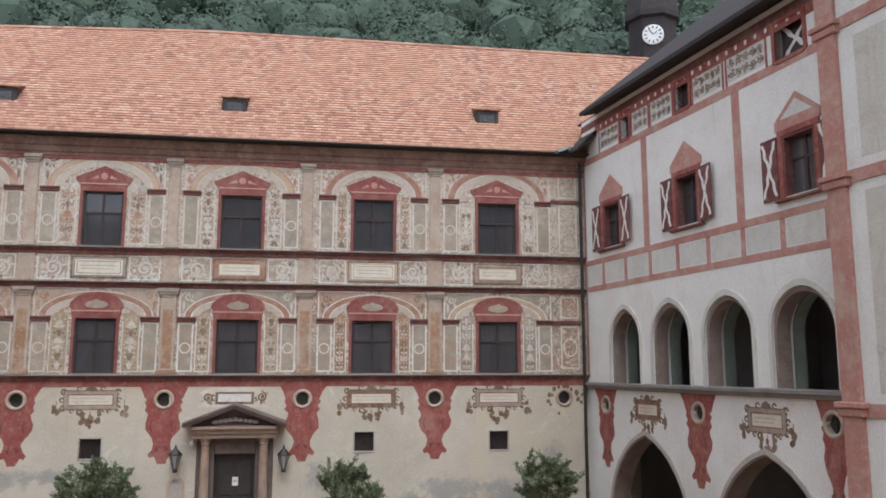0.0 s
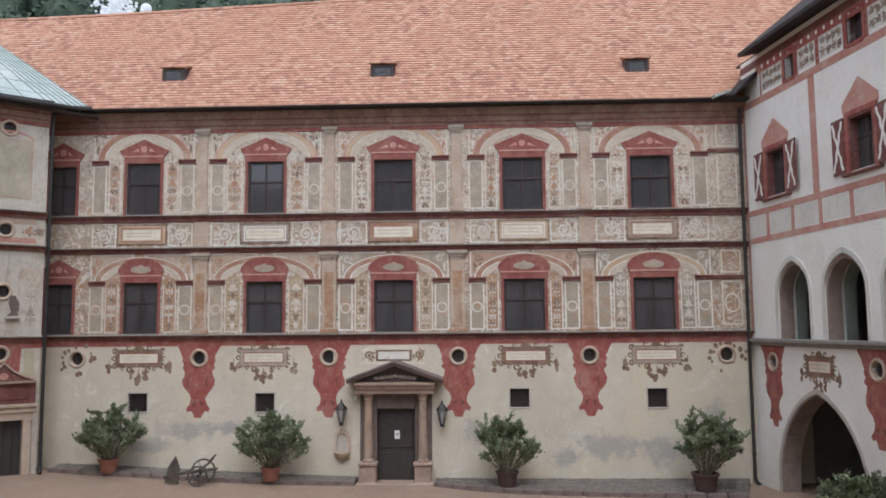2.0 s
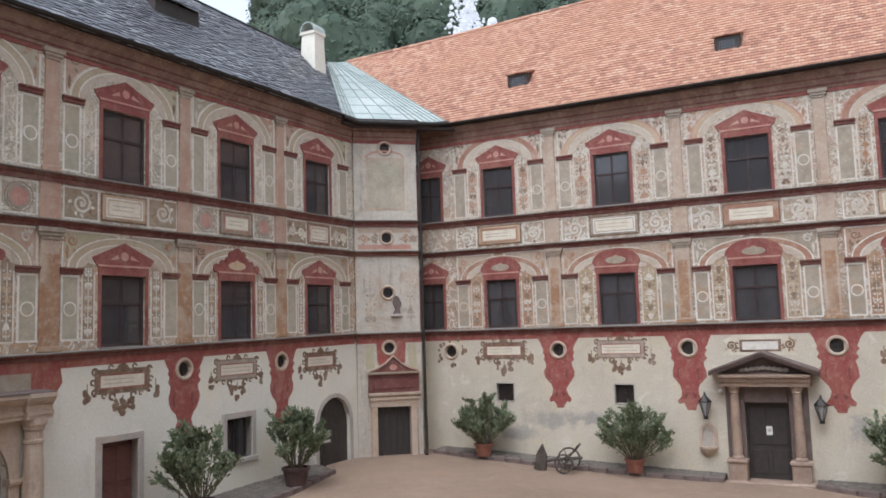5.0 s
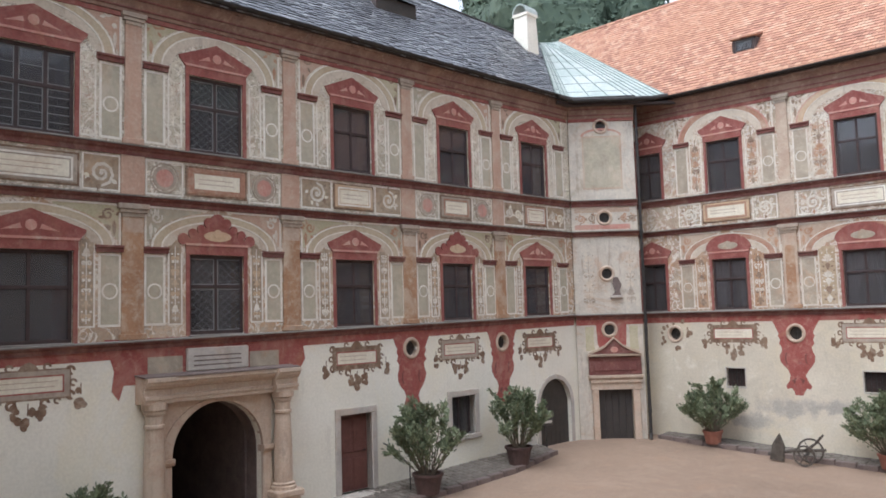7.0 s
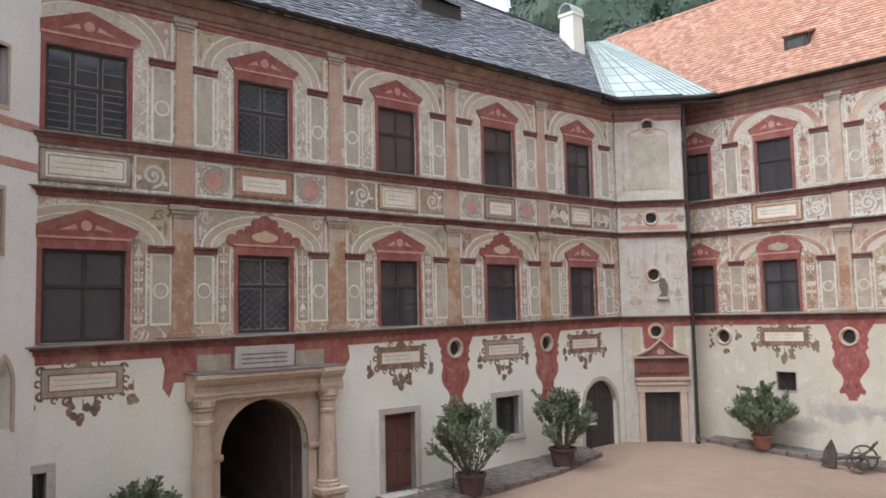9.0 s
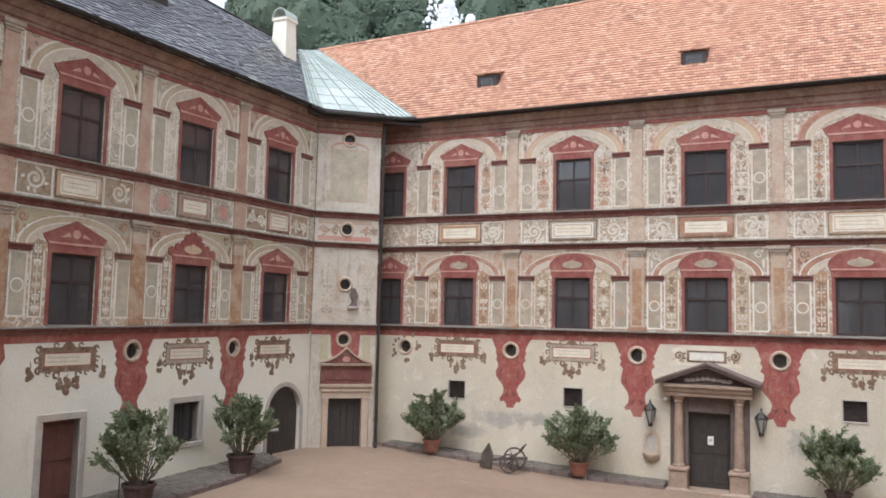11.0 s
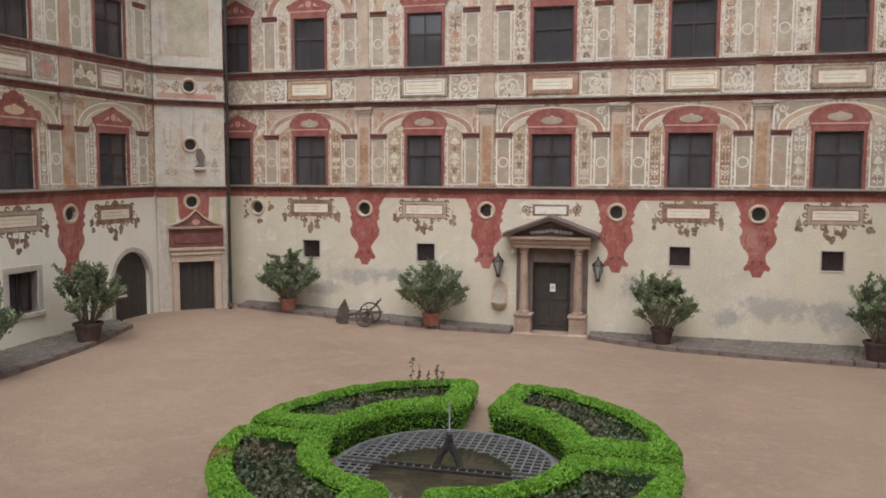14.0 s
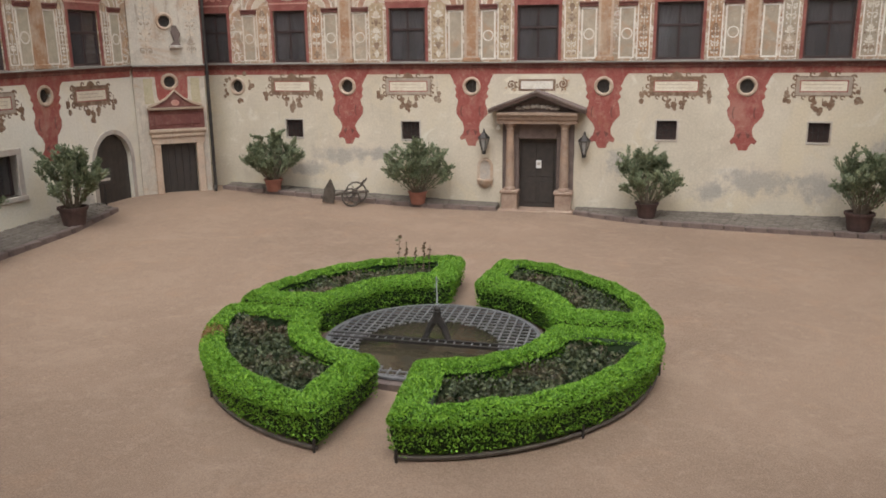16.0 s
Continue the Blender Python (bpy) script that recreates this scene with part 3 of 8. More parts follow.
# ---- window units ----
def window_unit(wall, n, uc, z0, w, h, style, label, cols=2, lead=False):
    """A window in its shallow opening, with frame, transom, mullion and panes."""
    win = tagged(setpose(new("window_" + str(n)), wall.matrix_basis @ pose(uc, 0, z0)), label, "window", "courtyard windows", "structure")
    d = 0.05
    bm = bmesh.new()
    f = 0.07
    for a in ((-w / 2, -w / 2 + f, 0, h), (w / 2 - f, w / 2, 0, h), (-w / 2 + f, w / 2 - f, 0, f), (-w / 2 + f, w / 2 - f, h - f, h)):
        box(bm, a[0], a[1], d, d + 0.09, a[2], a[3], 0.008)
    part("window_frame", bm, M_FRAME, win)
    zt = h * (0.6 if cols == 2 else 0.55)
    bm = bmesh.new()
    box(bm, -w / 2 + f, w / 2 - f, d + 0.01, d + 0.075, zt - 0.035, zt + 0.035, 0.006)
    part("transom", bm, M_FRAME, win)
    for k in range(1, cols):
        bm = bmesh.new()
        x = -w / 2 + w * k / cols
        box(bm, x - 0.035, x + 0.035, d + 0.02, d + 0.07, f, h - f, 0.006)
        part("mullion", bm, M_FRAME, win)
    for k in range(cols):
        for a, b in ((f, zt - 0.035), (zt + 0.035, h - f)):
            x0, x1 = -w / 2 + w * k / cols + 0.03, -w / 2 + w * (k + 1) / cols - 0.03
            bm = bmesh.new()
            box(bm, x0, x1, d + 0.04, d + 0.048, a, b)
            p = part("pane", bm, M_GLASS, win)
            p.rotation_euler = (random.uniform(-0.004, 0.004), 0, random.uniform(-0.005, 0.005))
            if lead:
                bm = bmesh.new()
                for e in ((x0 + 0.01, x0 + 0.03, a + 0.01, b - 0.01), (x1 - 0.03, x1 - 0.01, a + 0.01, b - 0.01), (x0 + 0.03, x1 - 0.03, a + 0.01, a + 0.03), (x0 + 0.03, x1 - 0.03, b - 0.03, b - 0.01)):
                    box(bm, e[0], e[1], d + 0.026, d + 0.04, e[2], e[3])
                part("casement_edge", bm, M_LEAD, win)
                bm = bmesh.new()
                if cols == 3:
                    for i in range(1, 5 if a < 0.3 else 2):
                        zz = a + (b - a) * i / (5 if a < 0.3 else 2)
                        box(bm, x0 + 0.03, x1 - 0.03, d + 0.03, d + 0.037, zz - 0.008, zz + 0.008)
                else:
                    for s in (-1, 1):
                        for i in range(-12, 24):
                            # a slanting lead, cut to the pane
                            c0 = i * 0.17
                            ends = []
                            for xx in (x0 + 0.03, x1 - 0.03):
                                zz = a + c0 + s * (xx - (x0 if s > 0 else x1)) * 0.8
                                zz = max(a + 0.03, min(b - 0.03, zz))
                                ends.append(((x0 if s > 0 else x1) + s * (zz - a - c0) / 0.8, zz))
                            if abs(ends[0][0] - ends[1][0]) > 0.02 and all(x0 < q[0] < x1 for q in ends):
                                tube(bm, [(q[0], d + 0.036, q[1]) for q in ends], 0.004, seg=4)
                if len(bm.verts):
                    part("leading", bm, M_LEAD, win)
    bm = bmesh.new()
    box(bm, -w / 2 - 0.02, w / 2 + 0.02, -0.05, d, -0.045, 0.0, 0.01)
    part("window_sill", bm, M_LEDGE, win)
    # painted surround
    s = 0.09
    bm = bmesh.new()
    for a in ((-w / 2 - s, -w / 2, -0.02, h + 0.02), (w / 2, w / 2 + s, -0.02, h + 0.02)):
        box(bm, a[0], a[1], -0.03, 0.02, a[2], a[3], 0.006)
    part("jamb", bm, M_RED_WIN, win)
    bm = bmesh.new()
    e = w / 2 + s
    if style == "gable":
        prism(bm, [(-e, h), (e, h), (e, h + 0.18), (e + 0.14, h + 0.36), (e + 0.16, h + 0.42), (0, h + 0.8), (-e - 0.16, h + 0.42), (-e - 0.14, h + 0.36), (-e, h + 0.18)], -0.035, 0.0)
    elif style == "round":
        prism(bm, [(-e, h), (e, h), (e + 0.05, h + 0.3)] + arc(0, h + 0.34, e + 0.1, 0.46, 0, 180, 12) + [(-e - 0.05, h + 0.3)], -0.035, 0.0)
    else:
        prism(bm, [(-e, h), (e, h), (e + 0.02, h + 0.3), (0.34, h + 0.58), (0.2, h + 0.76), (-0.2, h + 0.76), (-0.34, h + 0.58), (-e - 0.02, h + 0.3)], -0.035, 0.0)
        for k, (x, z, rr) in enumerate(((e + 0.06, 0.34, 0.13), (e - 0.16, 0.47, 0.11), (e - 0.36, 0.57, 0.1), (0.22, 0.72, 0.12))):
            for q in (-1, 1):
                prism(bm, arc(q * x, h + z, rr, rr, 0, 360, 12)[:-1], -0.037 - 0.002 * k, 0.0)
        prism(bm, arc(0, h + 0.8, 0.17, 0.13, 0, 360, 12)[:-1], -0.046, 0.0)
    part("pediment", bm, M_RED_WIN, win, "red painted window pediment")
    bm = bmesh.new()
    prism(bm, [(-e, h + 0.2), (e, h + 0.2), (e + 0.04, h + 0.25), (-e - 0.04, h + 0.25)], -0.05, -0.03)
    part("cornice", bm, M_RED_PALE, win)
    bm = bmesh.new()
    if style == "gable":
        for q in (-1, 1):
            prism(bm, [(q * 0.16, h + 0.4), (q * e * 0.6, h + 0.36), (q * 0.2, h + 0.5)], -0.041, -0.03)
    else:
        prism(bm, arc(0, h + 0.42, 0.34, 0.12, 0, 360, 14)[:-1], -0.041, -0.03)
    turned_pts = arc(0, h + 0.47, 0.11, 0.11, 0, 360, 10)[:-1]
    prism(bm, turned_pts, -0.05, -0.036)
    part("painted_ornament", bm, M_BAND if style == "crest" else M_RED_PALE if style == "gable" else M_FRESCO_S, win)
    return win


def curtains(win, w, h, seed):
    """Two thin drapes that hang drawn aside behind the panes."""
    rng = random.Random(seed)
    for s in (-1, 1):
        bm = bmesh.new()
        rows = []
        for k in range(9):
            f = k / 8
            z = h - 0.1 - (h - 0.2) * f
            wide = w * (0.46 - 0.26 * math.sin(min(1.0, f * 1.25) * math.pi * 0.5) ** 2 + 0.05 * f)
            edge = [(s * (w / 2 - 0.04 - wide * q / 14), 0.2 + 0.022 * math.sin(q * 1.9 + rng.uniform(-0.2, 0.2)), z) for q in range(15)]
            rows.append(edge + [(x, y + 0.006, zz) for x, y, zz in edge[::-1]])
        loft(bm, rows)
        part("curtain", bm, M_CURTAIN, win, "thin grey curtain drawn aside")


WINDOW_LABEL = "dark mullioned window in a red painted surround"


# ---- painted ornament ----
def spiral(bm, cx, cz, r0, r1, a0, turns, w, d):
    """A flat painted scroll that winds outwards and thins."""
    n = max(6, int(9 * abs(turns)))
    inn, out = [], []
    for i in range(n + 1):
        f = i / n
        a, r = a0 + turns * 2 * math.pi * f, r0 + (r1 - r0) * f
        ww = w * (1.1 - 0.6 * abs(f - 0.4))
        inn.append((cx + (r - ww / 2) * math.cos(a), cz + (r - ww / 2) * math.sin(a)))
        out.append((cx + (r + ww / 2) * math.cos(a), cz + (r + ww / 2) * math.sin(a)))
    strip(bm, inn, out, -d, 0.0)


def leaf_shape(bm, x, z, ang, length, width, d):
    c, s = math.cos(ang), math.sin(ang)
    pts = [(0, 0), (0.3, 0.5), (0.7, 0.35), (1, 0), (0.7, -0.35), (0.3, -0.5)]
    prism(bm, [(x + (p * length) * c - (q * width) * s, z + (p * length) * s + (q * width) * c) for p, q in pts], -d, 0.0)


def candelabra(wall, at, x0, x1, z0, z1, seed, mats):
    """An upright mural ornament: a stem with urns, paired scrolls and leaves."""
    rng = random.Random(seed)
    c, hw = (x0 + x1) / 2, (x1 - x0) / 2 - 0.03
    bms = [bmesh.new() for _ in mats]
    z, k = z0 + 0.06, 0
    prism(bms[0], [(c - 0.012, z), (c + 0.012, z), (c + 0.009, z1 - 0.06), (c - 0.009, z1 - 0.06)], -0.008, 0.0)
    while z < z1 - 0.22:
        h = rng.uniform(0.2, 0.32)
        b = bms[rng.randrange(len(bms))]
        b2 = bms[rng.randrange(len(bms))]
        kind = rng.randrange(4)
        d = 0.0082 + 0.0004 * (k % 4)
        if kind == 0:
            w = hw * rng.uniform(0.35, 0.6)
            prism(b, [(c - w * 0.3, z), (c + w * 0.3, z), (c + w, z + h * 0.55), (c + w * 0.5, z + h * 0.8), (c - w * 0.5, z + h * 0.8), (c - w, z + h * 0.55)], -d, 0.0)
        for s in (-1, 1):
            if kind in (1, 2):
                r = min(hw * 0.5, h * 0.5) * rng.uniform(0.8, 1.0)
                t0 = math.pi if s > 0 else 0.0
                spiral(b, c + s * hw * 0.5, z + h * 0.5, r, r * 0.25, t0, -s * (1.3 if kind == 1 else 0.9), 0.035, d)
                leaf_shape(b2, c + s * hw * 0.25, z + h * 0.2, math.pi / 2 - s * 0.9, hw * 0.7, 0.07, d + 0.002)
            elif kind == 3:
                for q in range(3):
                    leaf_shape(b, c, z + h * 0.2 * q, math.pi / 2 - s * (1.25 - 0.3 * q), hw * (0.95 - 0.2 * q), 0.075, d)
            else:
                leaf_shape(b2, c + s * hw * 0.4, z + h * 0.3, math.pi / 2 - s * 1.1, hw * 0.5, 0.06, d)
            turned_x = c + s * hw * rng.uniform(0.6, 0.9)
            prism(b2, [(turned_x + 0.025 * math.cos(i), z + h * 0.85 + 0.025 * math.sin(i)) for i in (0, 1.05, 2.1, 3.14, 4.19, 5.24)], -d - 0.003, 0.0)
        z += h
        k += 1
    for b, m in zip(bms, mats):
        if len(b.faces):
            part("painted_candelabra", b, m, wall, "", at)
        else:
            b.free()


def rinceau(wall, at, x0, x1, z0, z1, seed, mats):
    """A rolling leaf scroll that fills a lying field."""
    rng = random.Random(seed)
    bms = [bmesh.new() for _ in mats]
    h = z1 - z0
    n = max(1, round((x1 - x0) / (h * 0.85)))
    step = (x1 - x0) / n
    flip = rng.choice((-1, 1))
    for k in range(n):
        b = bms[k % len(bms)]
        cx, cz = x0 + (k + 0.5) * step, (z0 + z1) / 2 + flip * 0.03 * h
        r = min(step, h) * 0.4
        spiral(b, cx, cz, r, r * 0.2, flip * math.pi / 2, -flip * 1.6, h * 0.1, 0.009)
        for q in range(6):
            a = rng.uniform(0, 6.28)
            leaf_shape(bms[(k + q) % len(bms)], cx + r * 0.95 * math.cos(a), cz + r * 0.9 * math.sin(a), a + rng.uniform(-0.9, 0.9), h * 0.2, h * 0.13, 0.0095 + 0.0005 * q)
        prism(b, [(cx + h * 0.07 * math.cos(i), cz + h * 0.07 * math.sin(i)) for i in (0, 0.9, 1.8, 2.7, 3.6, 4.5, 5.4)], -0.013, 0.0)
        flip = -flip
    for b, m in zip(bms, mats):
        if len(b.faces):
            part("painted_leaf_scroll", b, m, wall, "", at)
        else:
            b.free()


# ---- painted bays ----
def bay_upper(wall, uc, half, z0, hz, fres, pil, left=True, right=True, w=1.3, low=False):
    """The painted architecture round one window: arch, imposts, panels. z0: the floor of the storey, hz: its height to the arch's top."""
    zi = z0 + (1.72 if low else 1.82)
    top = z0 + hz
    r_in, r_out = half - 0.68, half - 0.42
    west = fres is M_FRESCO_W
    white = M_WHITE if west or (low and uc > -2) else M_WHITE_N
    main = M_BAND_W if west else M_ARCH
    at = pose(uc, 0, 0)
    # lunette field
    bm = bmesh.new()
    ww = w / 2 + 0.14
    lo_arc = arc(0, zi + 0.02, r_in - 0.2, top - zi - 0.42, 172, 8, 18)
    hi_arc = arc(0, zi + 0.02, r_in, top - zi - 0.24, 178, 2, 18)
    strip(bm, lo_arc, hi_arc, -0.006, 0.0)
    part("lunette", bm, M_LUNETTE, wall, "pale painted crescent under an arch", at)
    # arch of three painted bands
    for a, b, m, d in ((0.0, 0.16, white, 0.016), (0.16, 0.84, main if west or (int(abs(uc)) + low) % 3 else M_BAND, 0.02), (0.84, 1.0, white if low or west else M_RED_PALE, 0.024)):
        bm = bmesh.new()
        k = lambda f: arc(0, zi + 0.02, r_in + (r_out - r_in) * f, (top - zi - 0.24) + 0.2 * f, 180, 0, 20)
        strip(bm, k(a), k(b), -d, 0.0)
        part("arch_band", bm, m, wall, "", at)
    for s in (-1, 1):
        if (s < 0 and not left) or (s > 0 and not right):
            continue
        # impost block
        bm = bmesh.new()
        x0, x1 = sorted((s * (r_in - 0.12), s * (half - 0.24)))
        mould(bm, [(0, zi - 0.12), (-0.05, zi - 0.12), (-0.055, zi - 0.04), (-0.09, zi - 0.02), (-0.09, zi + 0.02), (0, zi + 0.03)], x0, x1)
        part("impost", bm, M_STRING, wall, "", at)
        # narrow framed panel
        xa, xb = sorted((s * (r_in - 0.06), s * (half - 0.27)))
        za, zb = z0 + 0.07, zi - 0.14
        bm = bmesh.new()
        for q in ((xa, xb, za, za + 0.05), (xa, xb, zb - 0.05, zb), (xa, xa + 0.05, za + 0.05, zb - 0.05), (xb - 0.05, xb, za + 0.05, zb - 0.05)):
            box(bm, q[0], q[1], -0.012, 0.0, q[2], q[3])
        part("panel_border", bm, white, wall, "", at)
        bm = bmesh.new()
        box(bm, xa + 0.05, xb - 0.05, -0.006, 0.0, za + 0.05, zb - 0.05)
        part("panel", bm, M_FIELD_W if west else M_FRESCO_S, wall, "", at)
        if (int(abs(uc) * 7) + (1 if s > 0 else 0) + (1 if low else 0)) % 3:
            bm = bmesh.new()
            xc = (xa + xb) / 2
            r = min(0.17, (xb - xa) / 2 - 0.02)
            strip(bm, arc(xc, z0 + 0.8, r - 0.035, r - 0.035, 0, 360, 16), arc(xc, z0 + 0.8, r, r, 0, 360, 16), -0.01, -0.006)
            part("medallion", bm, white, wall, "", at)
        # candelabra field beside the window
        xa, xb = sorted((s * (w / 2 + 0.17), s * (r_in - 0.12)))
        bm = bmesh.new()
        t = 0.035
        for q in ((xa, xa + t, za, zi - 0.1), (xb - t, xb, za, zi - 0.1), (xa + t, xb - t, za, za + t)):
            box(bm, q[0], q[1], -0.009, 0.0, q[2], q[3])
        part("field_border", bm, white, wall, "", at)
        if low:
            bm = bmesh.new()
            box(bm, xa + t, xb - t, -0.003, 0.0, za + t, zi + 0.14)
            part("painted_ground", bm, M_GROUND_W if west else (M_GROUND_N, M_TERRA, M_FRESCO_S)[int(abs(uc)) % 3], wall, "", at)
        seed = int(abs(uc) * 31) + (7 if low else 0) + (0 if (int(abs(uc)) % 2) else 50)
        inks = (M_INK_PALE, M_INK, M_INK_PALE) if low else (M_INK, M_INK_RED)
        if not west or low:
            candelabra(wall, at, xa + t, xb - t, za + 0.02, zi + 0.12, seed, (M_WHITE, M_INK_PALE, M_BAND) if west else inks if seed % 3 else (M_INK_PALE, M_INK))
        bs = bmesh.new()
        rs = random.Random(seed + 3)
        px, pz = s * (half - 0.55), top - 0.12
        spiral(bs, px, pz - 0.05, 0.13, 0.03, 0.5, 1.3 * s, 0.045, 0.008)
        for q in range(5):
            aa = rs.uniform(0, 6.28)
            leaf_shape(bs, px + 0.12 * math.cos(aa) + s * 0.05, pz - 0.12 + 0.14 * math.sin(aa), aa, 0.13, 0.07, 0.0085 + 0.0004 * q)
        leaf_shape(bs, s * (half - 0.42), zi + 0.55, -math.pi / 2, 0.35, 0.09, 0.009)
        part("spandrel_scroll", bs, (M_INK_RED, M_INK_PALE, M_INK)[seed % 3], wall, "", at)
        if west or low:
            bm = bmesh.new()
            bow = [(s * x, z) for x, z in arc(0, zi + 0.02, r_out + 0.04, top - zi - 0.02, 14, 76, 10)]
            prism(bm, [(s * (half - 0.33), zi + 0.12)] + bow + [(bow[-1][0], top + 0.02), (s * (half - 0.33), top + 0.02)], -0.004, 0.0)
            fields = (M_OLIVE, M_FIELD_W, M_PILA_W) if west else (M_PILA, M_FRESCO_S, M_PILA_W)
            part("spandrel_field", bm, fields[(seed + (1 if s > 0 and west else 0)) % 3], wall, "", at)
        # spandrel border
        bm = bmesh.new()
        xo = s * (half - 0.28)
        xa, xb = sorted((xo, xo - s * 0.045))
        box(bm, xa, xb, -0.01, 0.0, zi + 0.04, top + 0.02)
        xa, xb = sorted((xo - s * 0.05, s * 0.25))
        box(bm, xa, xb, -0.01, 0.0, top + 0.03, top + 0.07)
        part("spandrel_border", bm, white, wall, "", at)


def pilaster(wall, u, z0, z1, w, mat, cap_h=0.26):
    bm = bmesh.new()
    box(bm, u - w / 2, u + w / 2, -0.05, 0.0, z0, z1 - cap_h, 0.01)
    p = part("pilaster", bm, M_PILA if w > 0.45 and wall is wall_north else mat, wall, "flat pilaster painted in faded ochre")
    if w > 0.45 and wall is wall_north:
        bm = bmesh.new()
        box(bm, u - w * 0.32, u + w * 0.32, -0.056, -0.05, z0 + 0.18, z1 - cap_h - 0.38, 0.002)
        part("inset", bm, mat, p, "orange painted inset")
    bm = bmesh.new()
    box(bm, u - w / 2 - 0.05, u + w / 2 + 0.05, -0.08, 0.0, z0, z0 + 0.13, 0.015)
    part("base", bm, mat, p)
    bm = bmesh.new()
    a = w / 2
    for e, y, q0, q1 in ((0.0, 0.07, 0.0, 0.3), (0.05, 0.1, 0.3, 0.6), (0.09, 0.13, 0.6, 1.0)):
        box(bm, u - a - e, u + a + e, -y, 0.0, z1 - cap_h + q0 * cap_h, z1 - cap_h + q1 * cap_h, 0.008)
    part("capital", bm, M_CAP, p)
    if w > 0.45:
        bm = bmesh.new()
        box(bm, u - a + 0.02, u + a - 0.02, -0.058, -0.05, z1 - cap_h - 0.32, z1 - cap_h - 0.02)
        part("necking", bm, M_PILA, p)


def frieze(wall, uc, half, n, roundels=False, tw=0.62):
    """One bay of the band between the storeys: a tablet and end blocks."""
    z0, z1 = Z_MID + 0.02, Z_UP - 0.25
    zc = (z0 + z1) / 2
    at = pose(uc, 0, zc)
    warm = n % 3 == 1
    bm = bmesh.new()
    box(bm, -tw - 0.16, tw + 0.16, -0.03, 0.0, -0.3, 0.3, 0.02)
    f = part("tablet_frame", bm, (M_BAND, M_CAP, M_ARCH)[n % 3], wall, "painted scroll frame round a tablet", at)
    bm = bmesh.new()
    box(bm, -tw, tw, -0.038, -0.03, -0.17, 0.17)
    part("tablet", bm, M_TABLET, f, "cream inscription tablet")
    bm = bmesh.new()
    for q in ((-tw - 0.07, tw + 0.07, 0.2, 0.24), (-tw - 0.07, tw + 0.07, -0.24, -0.2), (-tw - 0.07, -tw - 0.03, -0.2, 0.2), (tw + 0.03, tw + 0.07, -0.2, 0.2)):
        box(bm, q[0], q[1], -0.042, -0.03, q[2], q[3])
    part("inner_frame", bm, M_WHITE if n % 2 else M_ARCH, f)
    bm = bmesh.new()
    for q in ((-tw - 0.2, tw + 0.2, 0.3, 0.34), (-tw - 0.2, tw + 0.2, -0.34, -0.3), (-tw - 0.2, -tw - 0.16, -0.3, 0.3), (tw + 0.16, tw + 0.2, -0.3, 0.3)):
        box(bm, q[0], q[1], -0.018, 0.0, q[2], q[3])
    part("outer_line", bm, M_ORN, f)
    bm = bmesh.new()
    for z in (-0.05, 0.05):
        box(bm, -tw + 0.1, tw - 0.1 - random.uniform(0, 0.2), -0.041, -0.038, z - 0.009, z + 0.009)
    part("faded_line", bm, M_PILA, f)
    for s in (-1, 1):
        bm = bmesh.new()
        xa, xb = sorted((s * (tw + 0.25), s * (half - 0.3)))
        for q in ((xa, xb, -0.38, -0.345), (xa, xb, 0.345, 0.38), (xa, xa + 0.035, -0.345, 0.345), (xb - 0.035, xb, -0.345, 0.345)):
            box(bm, q[0], q[1], -0.008, 0.0, q[2], q[3])
        part("field_border", bm, M_WHITE, wall, "", at)
        if roundels:
            bm = bmesh.new()
            xc = (xa + xb) / 2
            prism(bm, arc(xc, 0, 0.2, 0.2, 0, 360, 18)[:-1], -0.009, 0.0)
            boss = part("roundel", bm, M_RED_PALE, wall, "faded painted roundel", at)
            bm = bmesh.new()
            strip(bm, arc(xc, 0, 0.2, 0.2, 0, 360, 20), arc(xc, 0, 0.27, 0.27, 0, 360, 20), -0.012, 0.0)
            strip(bm, arc(xc, 0, 0.31, 0.31, 0, 360, 20), arc(xc, 0, 0.335, 0.335, 0, 360, 20), -0.012, 0.0)
            part("ring", bm, M_CAP, boss)
            continue
        if wall.name == "wall_west":
            bm = bmesh.new()
            box(bm, xa + 0.035, xb - 0.035, -0.004, 0.0, -0.345, 0.345)
            part("painted_ground", bm, M_GROUND_W if n % 2 else M_FIELD_W, wall, "", at)
            rinceau(wall, at, xa + 0.05, xb - 0.05, -0.33, 0.33, n * 2 + s, (M_INK_PALE, M_TABLET, M_INK))
            continue
        rinceau(wall, at, xa + 0.05, xb - 0.05, -0.33, 0.33, n * 2 + s, (M_INK_PALE, M_INK_PALE if warm else M_INK, M_INK_RED) if n % 2 else (M_INK_PALE, M_INK_PALE, M_INK))


